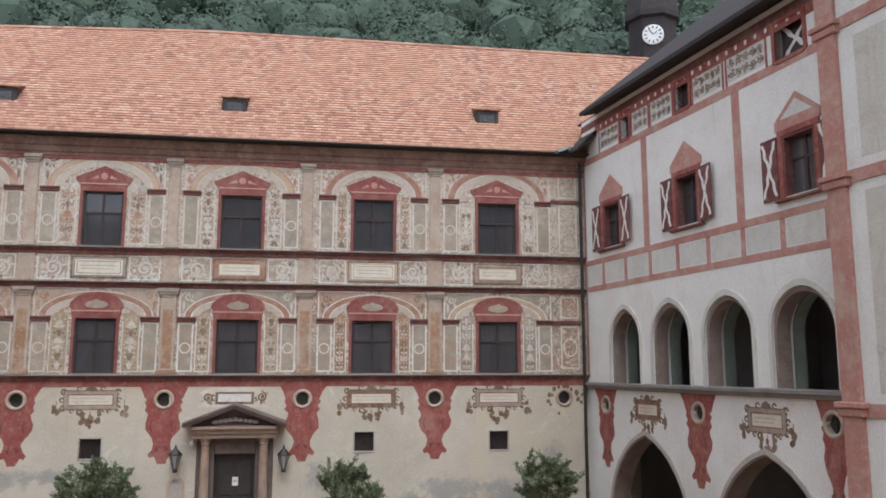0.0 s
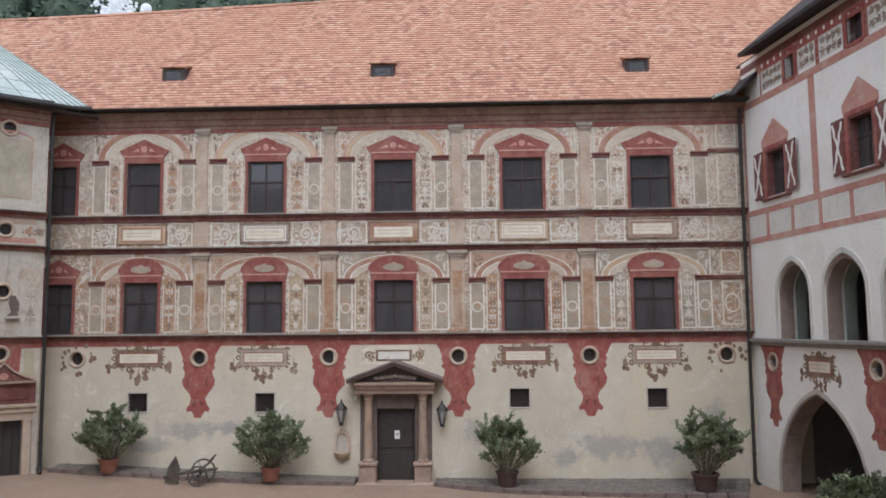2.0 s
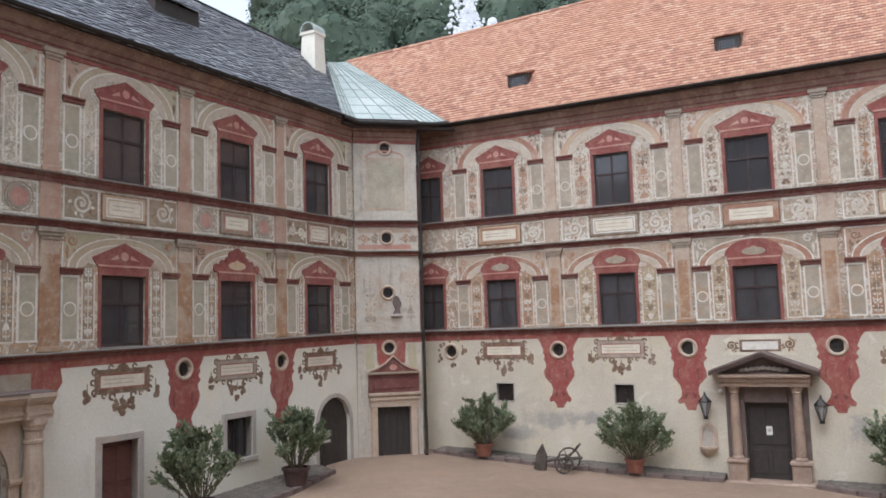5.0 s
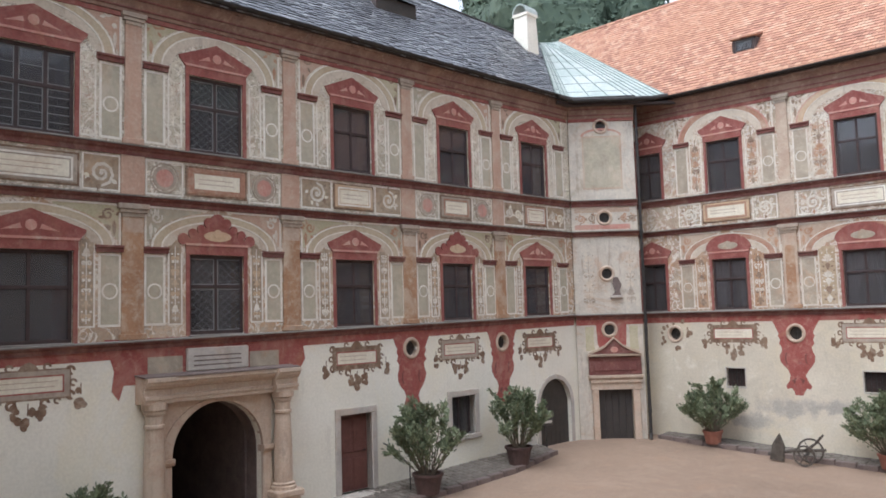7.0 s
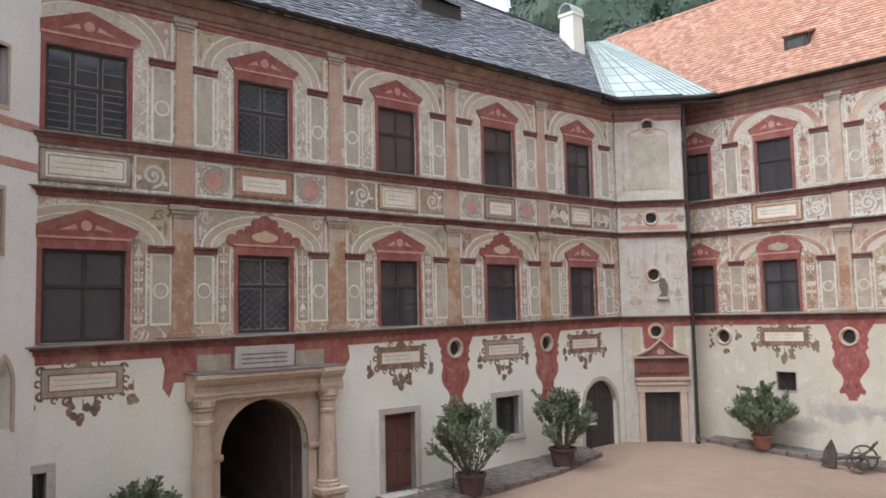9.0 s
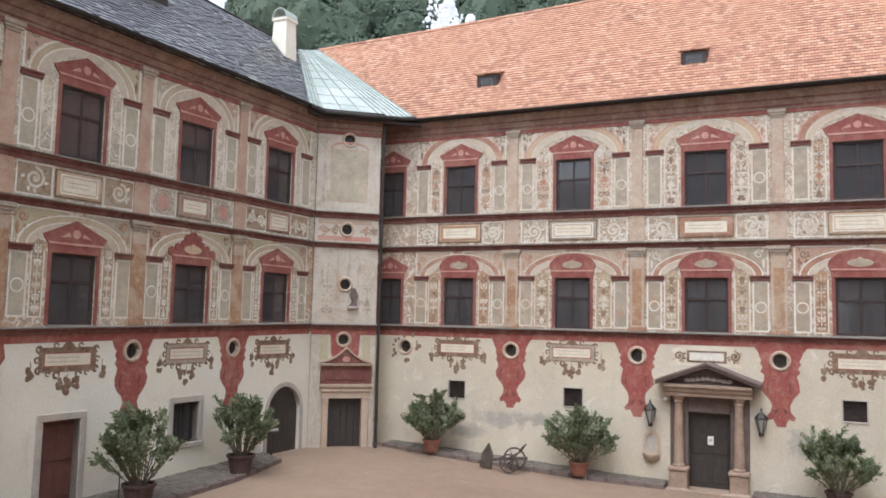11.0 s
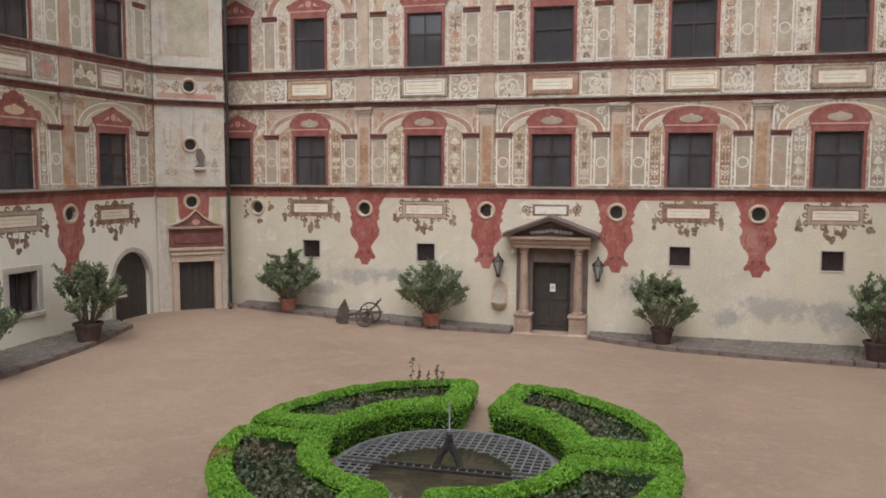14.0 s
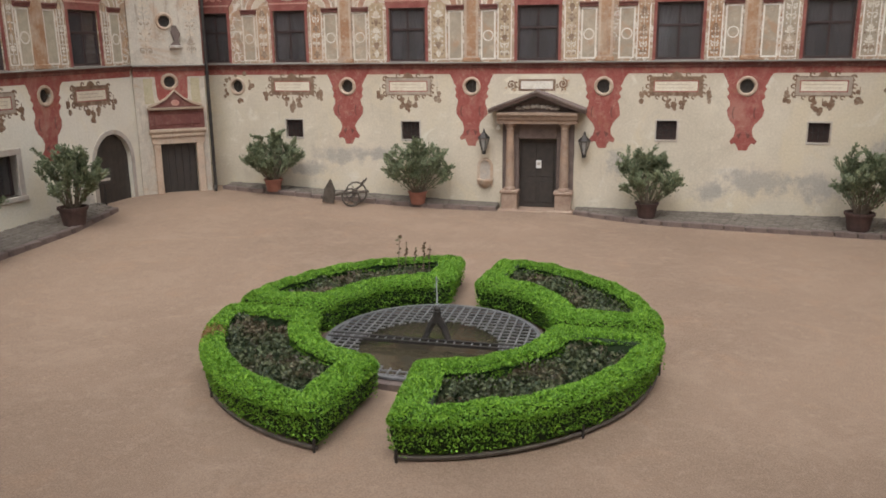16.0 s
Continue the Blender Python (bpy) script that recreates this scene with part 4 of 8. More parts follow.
def red_drop(wall, u, wide=1.0, short=0.0, dz=0.0):
    """A painted red hanging with a scalloped edge, and a round stone window near its top."""
    right = [(0.80, 4.56), (0.72, 4.38), (0.62, 4.22), (0.55, 4.05), (0.50, 3.98), (0.56, 3.90), (0.48, 3.78), (0.54, 3.66), (0.45, 3.55), (0.46, 3.42), (0.52, 3.28), (0.50, 3.10), (0.40, 2.95), (0.30, 2.84), (0.24, 2.68), (0.28, 2.5), (0.40, 2.36), (0.34, 2.26), (0.22, 2.3), (0.16, 2.2), (0.12, 2.08)]
    rng = random.Random(int(u * 100))
    pts = [(wide * x + rng.uniform(-0.02, 0.02), 4.56 - (4.56 - z) * (1 - short)) for x, z in right]
    left = [(-wide * x + rng.uniform(-0.02, 0.02), 4.56 - (4.56 - z) * (1 - short)) for x, z in right[::-1]]
    pts[0], left[-1] = (wide * 0.8, 4.55), (-wide * 0.8, 4.55)
    bm = bmesh.new()
    foot = pts[-1][1]
    prism(bm, [(0, 4.55)] + pts + [(0, foot), (0, 3.68)] + arc(0, 3.98, 0.29, 0.29, -90, 90, 10)[1:], -0.006, 0.0)
    prism(bm, [(0, foot)] + left + [(0, 4.55), (0, 4.28)] + arc(0, 3.98, 0.29, 0.29, 90, 270, 10)[1:], -0.006, 0.0)
    hang = part("painted_hanging", bm, M_RED, wall, "worn red painted hanging with a scalloped edge", pose(u, 0, dz))
    round_window(wall, u, 3.98 + dz)
    # curls in darker red put the hanging's shading into colour
    bm = bmesh.new()
    for s in (-1, 1):
        strip(bm, arc(s * 0.3 * wide, 3.2, 0.03, 0.14, 90, 270, 6), arc(s * 0.3 * wide, 3.2, 0.07, 0.18, 90, 270, 6), -0.009, -0.006)
        prism(bm, [(s * 0.05, 2.62), (s * 0.2, 2.54), (s * 0.12, 2.42)][::s], -0.009, -0.006)
    part("faded_curl", bm, M_STRING, hang)


def round_window(wall, u, z, r=0.205):
    win = tagged(setpose(new("round_window"), wall.matrix_basis @ pose(u, 0, z)), "small round window in a pale stone ring", "window", "round windows", "structure")
    bm = bmesh.new()
    prof = [(r, 0.22), (r, -0.02), (r + 0.03, -0.045), (r + 0.07, -0.04), (r + 0.1, 0.0)]
    n = 24
    loft(bm, [[(p * math.cos(2 * math.pi * i / n), d, p * math.sin(2 * math.pi * i / n)) for i in range(n)] for p, d in prof], cap=False)
    part("stone_ring", bm, M_STONE, win)
    bm = bmesh.new()
    loft(bm, [[(r * k * math.cos(2 * math.pi * i / n), 0.1 + 0.02 * k, r * k * math.sin(2 * math.pi * i / n)) for i in range(n)] for k in (0.02, 1.0)])
    part("dark_pane", bm, M_DOOR, win)
    bm = bmesh.new()
    box(bm, -0.012, 0.012, 0.07, 0.09, -r, r)
    box(bm, -r, r, 0.075, 0.085, -0.012, 0.012)
    part("glazing_bar", bm, M_METAL, win)
    return win


def cartouche(wall, u, z, n, w=0.75, pendants=True):
    """A painted scroll tablet with curls and hanging fruit."""
    rng = random.Random(n)
    at = pose(u, 0, z)
    bm = bmesh.new()
    for q in ((-w, w, 0.17, 0.26), (-w, w, -0.26, -0.17), (-w, -w + 0.1, -0.17, 0.17), (w - 0.1, w, -0.17, 0.17)):
        box(bm, q[0], q[1], -0.012, 0.0, q[2], q[3])
    c = part("cartouche", bm, (M_ORN, M_CAP, M_ORN)[n % 3], wall, "painted scrollwork cartouche with hanging fruit", at)
    bm = bmesh.new()
    box(bm, -w + 0.1, w - 0.1, -0.007, 0.0, -0.17, 0.17)
    part("tablet", bm, M_TABLET, c)
    bm = bmesh.new()
    for q in ((-w + 0.1, w - 0.1, 0.14, 0.17), (-w + 0.1, w - 0.1, -0.17, -0.14), (-w + 0.1, -w + 0.13, -0.14, 0.14), (w - 0.13, w - 0.1, -0.14, 0.14)):
        box(bm, q[0], q[1], -0.01, 0.0, q[2], q[3])
    part("inner_line", bm, M_RED, c)
    bm = bmesh.new()
    for q in ((-w - 0.03, w + 0.03, 0.26, 0.29), (-w - 0.03, w + 0.03, -0.29, -0.26), (-w - 0.03, -w, -0.26, 0.26), (w, w + 0.03, -0.26, 0.26)):
        box(bm, q[0], q[1], -0.008, 0.0, q[2], q[3])
    part("outer_line", bm, M_INK, c)
    bm = bmesh.new()
    for zz in (-0.05, 0.05):
        box(bm, -w + 0.2, w - 0.2 - rng.uniform(0, 0.3), -0.009, -0.007, zz - 0.008, zz + 0.008)
    part("faded_line", bm, M_PILA, c)
    bm = bmesh.new()
    for s in (-1, 1):
        for cx, cz, r in ((w + 0.02, 0.24, 0.1), (w + 0.02, -0.24, 0.1), (w + 0.07, 0.0, 0.08), (w * 0.45, 0.33, 0.08), (w * 0.4, -0.36, 0.1), (w * 0.7, -0.33, 0.07)):
            strip(bm, arc(s * cx, cz, r * 0.45, r * 0.45, 0, 300, 10), arc(s * cx, cz, r, r, 0, 300, 10), -0.009, 0.0)
    prism(bm, [(-0.2, 0.26), (0.2, 0.26), (0.12, 0.38), (0, 0.44), (-0.12, 0.38)], -0.009, 0.0)
    part("scrollwork", bm, M_ORN, c)
    if pendants:
        for s, dx, dz, k in ((-1, w + 0.22, -0.3, 1.0), (1, w + 0.22, -0.3, 1.0), (-1, 0.22, -0.52, 0.9), (1, 0.22, -0.52, 0.9), (0, 0, -0.62, 1.1)):
            bm = bmesh.new()
            x = s * dx
            for j in range(7):
                px, pz = x + rng.uniform(-0.07, 0.07) * k, dz + rng.uniform(-0.16, 0.14) * k
                r = rng.uniform(0.045, 0.08) * k
                prism(bm, [(px + r * math.cos(a) * rng.uniform(0.7, 1.2), pz + r * math.sin(a) * 1.2) for a in [i * math.pi / 4 for i in range(8)]], -0.004 - 0.0012 * j, 0.0)
            box(bm, x - 0.012, x + 0.012, -0.003, 0.0, dz + 0.05, dz + 0.28)
            part("fruit_pendant", bm, M_ORN, c)


def west_fall(u):
    """How far the lowest moulding of the west wing has settled at this place along it."""
    return -0.02 - 0.0152 * (22.0 - u)


def string_courses(wall, u0, u1, fall=None):
    """The three mouldings and the cornice that run along a facade."""
    f0, f1 = (fall(u0), fall(u1)) if fall else (0.0, 0.0)

    def run(bm, profile, low):
        loft(bm, [[(x, d, z + (f if low else 0.0)) for d, z in profile] for x, f in ((u0, f0), (u1, f1))])

    for z, h, name in ((Z_LOW, 0.2, "string_course"), (Z_MID, 0.2, "string_course"), (Z_UP, 0.24, "string_course")):
        bm = bmesh.new()
        run(bm, [(0, z - h), (-0.04, z - h), (-0.05, z - h * 0.6), (-0.1, z - h * 0.45), (-0.12, z - h * 0.2), (-0.12, z - 0.05), (0, z - 0.05)], z == Z_LOW)
        part(name, bm, M_STRING, wall, "dark red weathered moulding")
        bm = bmesh.new()
        run(bm, [(0, z - 0.046), (-0.16, z - 0.046), (-0.165, z - 0.02), (0, z)], z == Z_LOW)
        part("drip_ledge", bm, M_LEDGE, wall)
    bm = bmesh.new()
    run(bm, [(0, Z_LOW - 0.38), (-0.004, Z_LOW - 0.38), (-0.004, Z_LOW - 0.2), (0, Z_LOW - 0.2)], True)
    part("red_band", bm, M_RED, wall)
    bm = bmesh.new()
    mould(bm, [(0, 11.48), (-0.05, 11.48), (-0.06, 11.56), (-0.09, 11.66), (-0.14, 11.78), (-0.2, 11.88), (-0.25, 11.94), (-0.28, 11.96), (-0.28, 12.015), (0, 12.018)], u0, u1)
    part("cornice", bm, M_CORNICE, wall, "brown weathered eaves cornice")
    for z, d in ((11.56, 0.085), (11.75, 0.155)):
        bm = bmesh.new()
        box(bm, u0, u1, -d, -0.03, z, z + 0.045, 0.01)
        part("cornice_bead", bm, M_STRING, wall)
    bm = bmesh.new()
    box(bm, u0, u1, -0.03, 0.0, 11.36, 11.476, 0.01)
    part("red_eaves_band", bm, M_RED_WIN, wall)
    bm = bmesh.new()
    n = int((u1 - u0) / 0.42)
    for i in range(n):
        u = u0 + (i + 0.5) * (u1 - u0) / n
        box(bm, u - 0.05, u + 0.05, -0.31, -0.24, 11.94, 12.0)
    part("eaves_bracket", bm, M_CORNICE, wall)
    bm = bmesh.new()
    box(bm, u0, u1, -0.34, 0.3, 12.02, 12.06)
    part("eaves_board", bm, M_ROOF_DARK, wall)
    bm = bmesh.new()
    pts = arc(0, 0, 0.085, 0.085, 180, 360, 8)
    loft(bm, [[(x, -0.42 + a, 12.12 + b) for a, b in pts + [(p * 0.85, q * 0.85) for p, q in pts[::-1]]] for x in (u0, u1)])
    part("gutter", bm, M_METAL, wall)


# ---- north facade ----
N_PITCH = 4.16
N_WIN = [(-7.73, 1.14), (-3.66, 1.2), (0.54, 1.28), (4.74, 1.31), (8.86, 1.32)]
N_PIL = [-5.76, -1.55, 2.6, 6.76]
N_HALF = [(-9.75, -5.76), (-5.76, -1.55), (-1.55, 2.6), (2.6, 6.76), (6.76, 10.95)]
VENTS = [(-7.72, 2.57), (-3.6, 2.55), (4.53, 2.65), (8.85, 2.63)]
holes = [(-10.94, -9.98, 4.75, 6.4), (-10.86, -9.97, 8.66, 10.3)]
for u, w in N_WIN:
    holes += [(u - w / 2, u + w / 2, 4.77, 6.43), (u - w / 2, u + w / 2, 8.66, 10.38)]
holes += [(u - 0.3, u + 0.3, z - 0.29, z + 0.29) for u, z in VENTS]
holes += [(-0.02, 1.24, 0.05, 2.34)]
for u in (-9.76, -5.78, -1.6, 2.57, 6.77, 11.06):
    holes.append((u - 0.2, u + 0.2, 3.78, 4.18))
bm = bmesh.new()
wall_mesh(bm, -13.2, 13.6, -0.6, 12.1, holes, 0.6, ((Z_LOW - 0.1, 1),))
wall_north = link_mesh("wall_north", bm, [M_PLASTER_N, M_FRESCO_N], at=NORTH)
tagged(wall_north, "cream plastered facade with two storeys of faded murals", "facade", kind="structure")
string_courses(wall_north, -12.0, 12.0)
wn_count = 0
for i, (u, w) in enumerate(N_WIN):
    a, b = N_HALF[i]
    half = min(u - a, b - u, 2.12)
    bay_upper(wall_north, u, half, Z_UP, 2.92, M_FRESCO_N, M_PILA, w=w)
    bay_upper(wall_north, u, half, Z_LOW, 2.55, M_FRESCO_N, M_TERRA, w=w, low=True)
    wn_count += 1
    window_unit(wall_north, wn_count, u, 8.66, w, 1.72, "gable", WINDOW_LABEL)
    wn_count += 1
    curtains(window_unit(wall_north, wn_count, u, 4.77, w, 1.66, "round", WINDOW_LABEL), w, 1.66, i)
    frieze(wall_north, u, half, i)
    if i != 2:
        cartouche(wall_north, u, 3.98, i)
for z, h, st in ((8.66, 1.64, "gable"), (4.77, 1.63, "gable")):
    wn_count += 1
    window_unit(wall_north, wn_count, -10.45, z, 0.94, h, st, "narrow dark window half hidden beside the corner turret")
for u in N_PIL:
    pilaster(wall_north, u, Z_UP, 11.48, 0.34, M_PILA)
    pilaster(wall_north, u, Z_LOW, Z_MID - 0.2, 0.46, M_TERRA, 0.28)
    bm = bmesh.new()
    box(bm, u - 0.24, u + 0.24, -0.04, 0.0, Z_MID, Z_UP - 0.24, 0.01)
    part("pedestal", bm, M_PILA, wall_north)
    red_drop(wall_north, u)
round_window(wall_north, -9.76, 3.98)
round_window(wall_north, 11.06, 3.98)
for u in (-9.76, 11.06):
    bm = bmesh.new()
    rng = random.Random(int(u))
    for k in range(16):
        a = rng.uniform(0, 6.28)
        q = rng.uniform(0.42, 0.62)
        r = rng.uniform(0.05, 0.09)
        cx, cz = u + q * math.cos(a), 3.92 + q * math.sin(a) * 0.9
        prism(bm, [(cx + r * math.cos(t) * rng.uniform(0.6, 1.1), cz + r * math.sin(t)) for t in [j * math.pi / 3.5 for j in range(7)]], -0.004 - 0.0006 * k, 0.0)
    part("scrollwork", bm, M_ORN, wall_north, "painted scrolls round a round window")
# end panels east of the last window
for z0, z1 in ((Z_UP + 0.1, 10.4), (10.62, 11.4), (4.9, 6.3), (6.55, 7.28)):
    bm = bmesh.new()
    for q in ((10.98, 11.62, z0, z0 + 0.05), (10.98, 11.62, z1 - 0.05, z1), (10.98, 11.03, z0, z1), (11.57, 11.62, z0, z1)):
        box(bm, q[0], q[1], -0.01, 0.0, q[2], q[3])
    part("panel_border", bm, M_TABLET, wall_north)
for z in (10.5, 6.42):
    bm = bmesh.new()
    box(bm, 10.7, 11.7, -0.05, 0.0, z - 0.06, z + 0.06, 0.01)
    part("impost", bm, M_STRING, wall_north)
bm = bmesh.new()
strip(bm, arc(11.3, 5.6, 0.2, 0.26, 0, 360, 18), arc(11.3, 5.6, 0.25, 0.31, 0, 360, 18), -0.012, 0.0)
part("medallion", bm, M_TABLET, wall_north)


def vent(wall, u, z):
    v = tagged(setpose(new("cellar_window"), wall.matrix_basis @ pose(u, 0, z)), "small square dark barred window in pale plaster", "window", "small square windows", "structure")
    bm = bmesh.new()
    for q in ((-0.34, 0.34, 0.29, 0.34), (-0.34, 0.34, -0.34, -0.29), (-0.34, -0.3, -0.29, 0.29), (0.3, 0.34, -0.29, 0.29)):
        box(bm, q[0], q[1], -0.02, 0.1, q[2], q[3], 0.006)
    part("window_frame", bm, M_STONE_G, v)
    bm = bmesh.new()
    box(bm, -0.3, 0.3, 0.12, 0.16, -0.29, 0.29)
    part("shutter_board", bm, M_FRAME, v)
    for k in range(1, 4):
        for vertical in (True, False):
            bm = bmesh.new()
            t = -0.3 + 0.15 * k
            if vertical:
                box(bm, t - 0.01, t + 0.01, 0.05, 0.07, -0.29, 0.29)
            else:
                box(bm, -0.3, 0.3, 0.045, 0.06, t - 0.01, t + 0.01)
            part("bar", bm, M_METAL, v)


for u, z in VENTS:
    vent(wall_north, u, z)

# ---- west facade ----
W_WIN = [(7.3, 1.6), (11.24, 1.34), (15.17, 1.26), (18.96, 1.24), (22.65, 1.24)]
W_PIL = [9.29, 13.2, 17.06, 20.81]
W_DOOR, W_LOWWIN, W_SWWIN, W_ARCH, PW = (14.6, 15.6, 0.45, 2.4), (18.55, 19.5, 1.4, 2.5), (6.1, 6.65, 1.0, 2.1), (22.5, 24.15, 1.85), 11.22
portal_hole = rounded(PW - 1.1, PW + 1.1, 0.0, 2.0)
arch_door = rounded(W_ARCH[0], W_ARCH[1], 0.2, W_ARCH[2])
holes = []
for u, w in W_WIN:
    holes += [(u - w / 2, u + w / 2, 4.77 + west_fall(u), 6.35), (u - w / 2, u + w / 2, 8.66, 10.4)]
holes += [portal_hole, arch_door, W_DOOR, W_LOWWIN, W_SWWIN]
for u in W_PIL[2:]:
    holes.append((u - 0.2, u + 0.2, 3.78, 4.18))
bm = bmesh.new()
wall_mesh(bm, 1.0, 27.2, -0.6, 12.1, holes, 0.6, ((Z_LOW - 0.3, 1),))
wall_west = link_mesh("wall_west", bm, [M_PLASTER_W, M_FRESCO_W], at=WEST)
tagged(wall_west, "cream plastered wing with painted arches and ochre pilasters", "facade", kind="structure")
string_courses(wall_west, 6.0, 24.5, west_fall)
W_STYLE = ["gable", "crest", "gable", "crest", "gable"]
for i, (u, w) in enumerate(W_WIN):
    half = (2.03, 1.97, 1.95, 1.9, 1.86)[i]
    bay_upper(wall_west, u, half, Z_UP, 2.92, M_FRESCO_W, M_PILA, w=min(w, 1.42), left=i > 0)
    bay_upper(wall_west, u, half, Z_LOW, 2.55, M_FRESCO_W, M_TERRA, w=min(w, 1.42), low=True, left=i > 0)
    wn_count += 1
    window_unit(wall_west, wn_count, u, 8.66, w, 1.74, "gable", WINDOW_LABEL if i > 1 else "large leaded window with dark wooden glazing bars", cols=3 if i == 0 else 2, lead=i < 2)
    wn_count += 1
    window_unit(wall_west, wn_count, u, 4.77 + west_fall(u), w, 1.58 - west_fall(u), W_STYLE[i], WINDOW_LABEL, lead=i == 1)
    frieze(wall_west, u, half, i + 1, i in (1, 3), (0.7, 0.56, 0.46, 0.44, 0.36)[i])
    if i != 1:
        cartouche(wall_west, u, 3.9 + 0.6 * west_fall(u), i + 4)
for u in W_PIL:
    pilaster(wall_west, u, Z_UP, 11.48, 0.36, M_PILA_W)
    pilaster(wall_west, u, Z_LOW + west_fall(u), Z_MID - 0.2, 0.48, M_TERRA, 0.28)
    bm = bmesh.new()
    box(bm, u - 0.26, u + 0.26, -0.04, 0.0, Z_MID, Z_UP - 0.24, 0.01)
    part("pedestal", bm, M_PILA_W, wall_west)
for u in W_PIL[2:]:
    red_drop(wall_west, u)

# ---- turret in the corner ----
t_len = math.hypot(1.7, 1.45)
bm = bmesh.new()
tholes = [(0.66, 1.8, 0.42, 2.2)]
for z in (4.2, 6.1, 8.02, 11.2):
    tholes.append((t_len / 2 - 0.17, t_len / 2 + 0.17, z - 0.17, z + 0.17))
wall_mesh(bm, 0.0, t_len, -0.5, 12.1, tholes, 0.4)
wall_turret = link_mesh("wall_turret", bm, [mottled("worn_pale_mural", (0.45, 0.40, 0.33), (0.58, 0.53, 0.45), 1.6, 0.92, 0.3, (0.36, 0.29, 0.21), 0.9, age=1.0, fade=(0.62, 0.55, 0.45))], at=TURRET)
tagged(wall_turret, "pale worn stair turret in the courtyard corner", "turret", kind="structure")
bm = bmesh.new()
box(bm, t_len - 0.42, t_len - 0.003, 0.39, 1.7, -0.5, 12.1)
part("turret_side", bm, M_PLASTER, wall_turret)
string_courses(wall_turret, 0.0, t_len + 0.02)
for z in (4.2, 6.1, 8.02, 11.2):
    round_window(wall_turret, t_len / 2, z, 0.18)
bm = bmesh.new()
c_t = t_len / 2
prism(bm, [(c_t, 4.5), (c_t, 4.42)] + arc(c_t, 4.2, 0.22, 0.22, 90, -90, 8)[1:] + [(c_t, 3.4), (1.55, 3.4), (1.66, 3.7), (1.7, 4.5)], -0.005, 0.0)
prism(bm, [(c_t, 4.5), (0.66, 4.5), (0.7, 3.7), (0.85, 3.4), (c_t, 3.4), (c_t, 3.98)] + arc(c_t, 4.2, 0.22, 0.22, 270, 90, 8)[1:], -0.005, 0.0)
part("painted_hanging", bm, M_RED, wall_turret, "red painted field above the turret door")
for x0, x1 in ((0.3, 0.6), (1.78, 2.08)):
    bm = bmesh.new()
    prism(bm, [(x0, 3.5), (x1, 3.5), (x1 - 0.03, 4.0), (x1, 4.32), (x0, 4.32)], -0.005, 0.0)
    part("painted_flank", bm, M_OLIVE, wall_turret, "faded olive-yellow painted flank")
bm = bmesh.new()
for q in ((0.45, 1.8, 9.0, 9.06), (0.45, 1.8, 10.8, 10.86), (0.45, 0.51, 9.06, 10.8), (1.74, 1.8, 9.06, 10.8)):
    box(bm, q[0], q[1], -0.01, 0.0, q[2], q[3])
part("panel_border", bm, M_PILA, wall_turret)
bm = bmesh.new()
box(bm, 0.51, 1.74, -0.006, 0.0, 9.06, 10.8)
part("panel", bm, M_FIELD_W, wall_turret)
bm = bmesh.new()
strip(bm, arc(1.125, 10.86, 0.62, 0.2, 180, 0, 14), arc(1.125, 10.86, 0.7, 0.27, 180, 0, 14), -0.009, 0.0)
part("painted_arch", bm, M_RED_PALE, wall_turret)
for z in (7.7, 8.28):
    bm = bmesh.new()
    box(bm, 0.1, t_len - 0.25, -0.006, 0.0, z - 0.08, z + 0.08)
    part("painted_band", bm, M_RED_PALE if z < 8 else M_PILA, wall_turret)
for x0, x1 in ((0.15, 0.85), (1.6, 2.2)):
    rinceau(wall_turret, pose(0, 0, 0), x0, x1, 7.79, 8.19, int(x0 * 40), (M_INK_RED, M_INK))
    candelabra(wall_turret, pose(0, 0, 0), x0 + 0.1, x1 - 0.1, 5.0, 6.8, int(x0 * 77) + 2, (M_CAP, M_LUNETTE))
# stone doorway of the turret
bm = bmesh.new()
box(bm, 0.44, 0.66, -0.09, 0.1, 0.3, 2.2, 0.02)
part("jamb", bm, M_STONE, wall_turret)
bm = bmesh.new()
box(bm, 1.8, 2.04, -0.09, 0.1, 0.3, 2.2, 0.02)
part("jamb", bm, M_STONE, wall_turret)
bm = bmesh.new()
mould(bm, [(0, 2.2), (-0.1, 2.2), (-0.1, 2.4), (-0.16, 2.44), (-0.16, 2.52), (0, 2.52)], 0.4, 2.08)
part("lintel", bm, M_STONE, wall_turret)
bm = bmesh.new()
box(bm, 0.36, 2.12, -0.1, 0.0, 2.68, 3.3, 0.02)
part("overdoor_panel", bm, M_STRING, wall_turret)
bm = bmesh.new()
mould(bm, [(0, 2.52), (-0.13, 2.52), (-0.2, 2.6), (-0.2, 2.68), (0, 2.69)], 0.34, 2.14)
part("overdoor_ledge", bm, M_PILA, wall_turret)
bm = bmesh.new()
box(bm, 0.52, 1.96, -0.125, -0.1, 2.82, 3.16, 0.02)
part("overdoor_tablet", bm, M_STRING, wall_turret)
bm = bmesh.new()
mould(bm, [(0, 3.3), (-0.2, 3.31), (-0.22, 3.37), (0, 3.39)], 0.34, 2.12)
part("overdoor_cornice", bm, M_PILA, wall_turret)
bm = bmesh.new()
rake = [(0.4, 3.39), (0.7, 3.5), (0.95, 3.64), (1.1, 3.78), (1.225, 3.9), (1.35, 3.78), (1.5, 3.64), (1.75, 3.5), (2.05, 3.39)]
prism(bm, rake, -0.12, 0.0)
part("overdoor_gable", bm, M_STRING, wall_turret)
bm = bmesh.new()
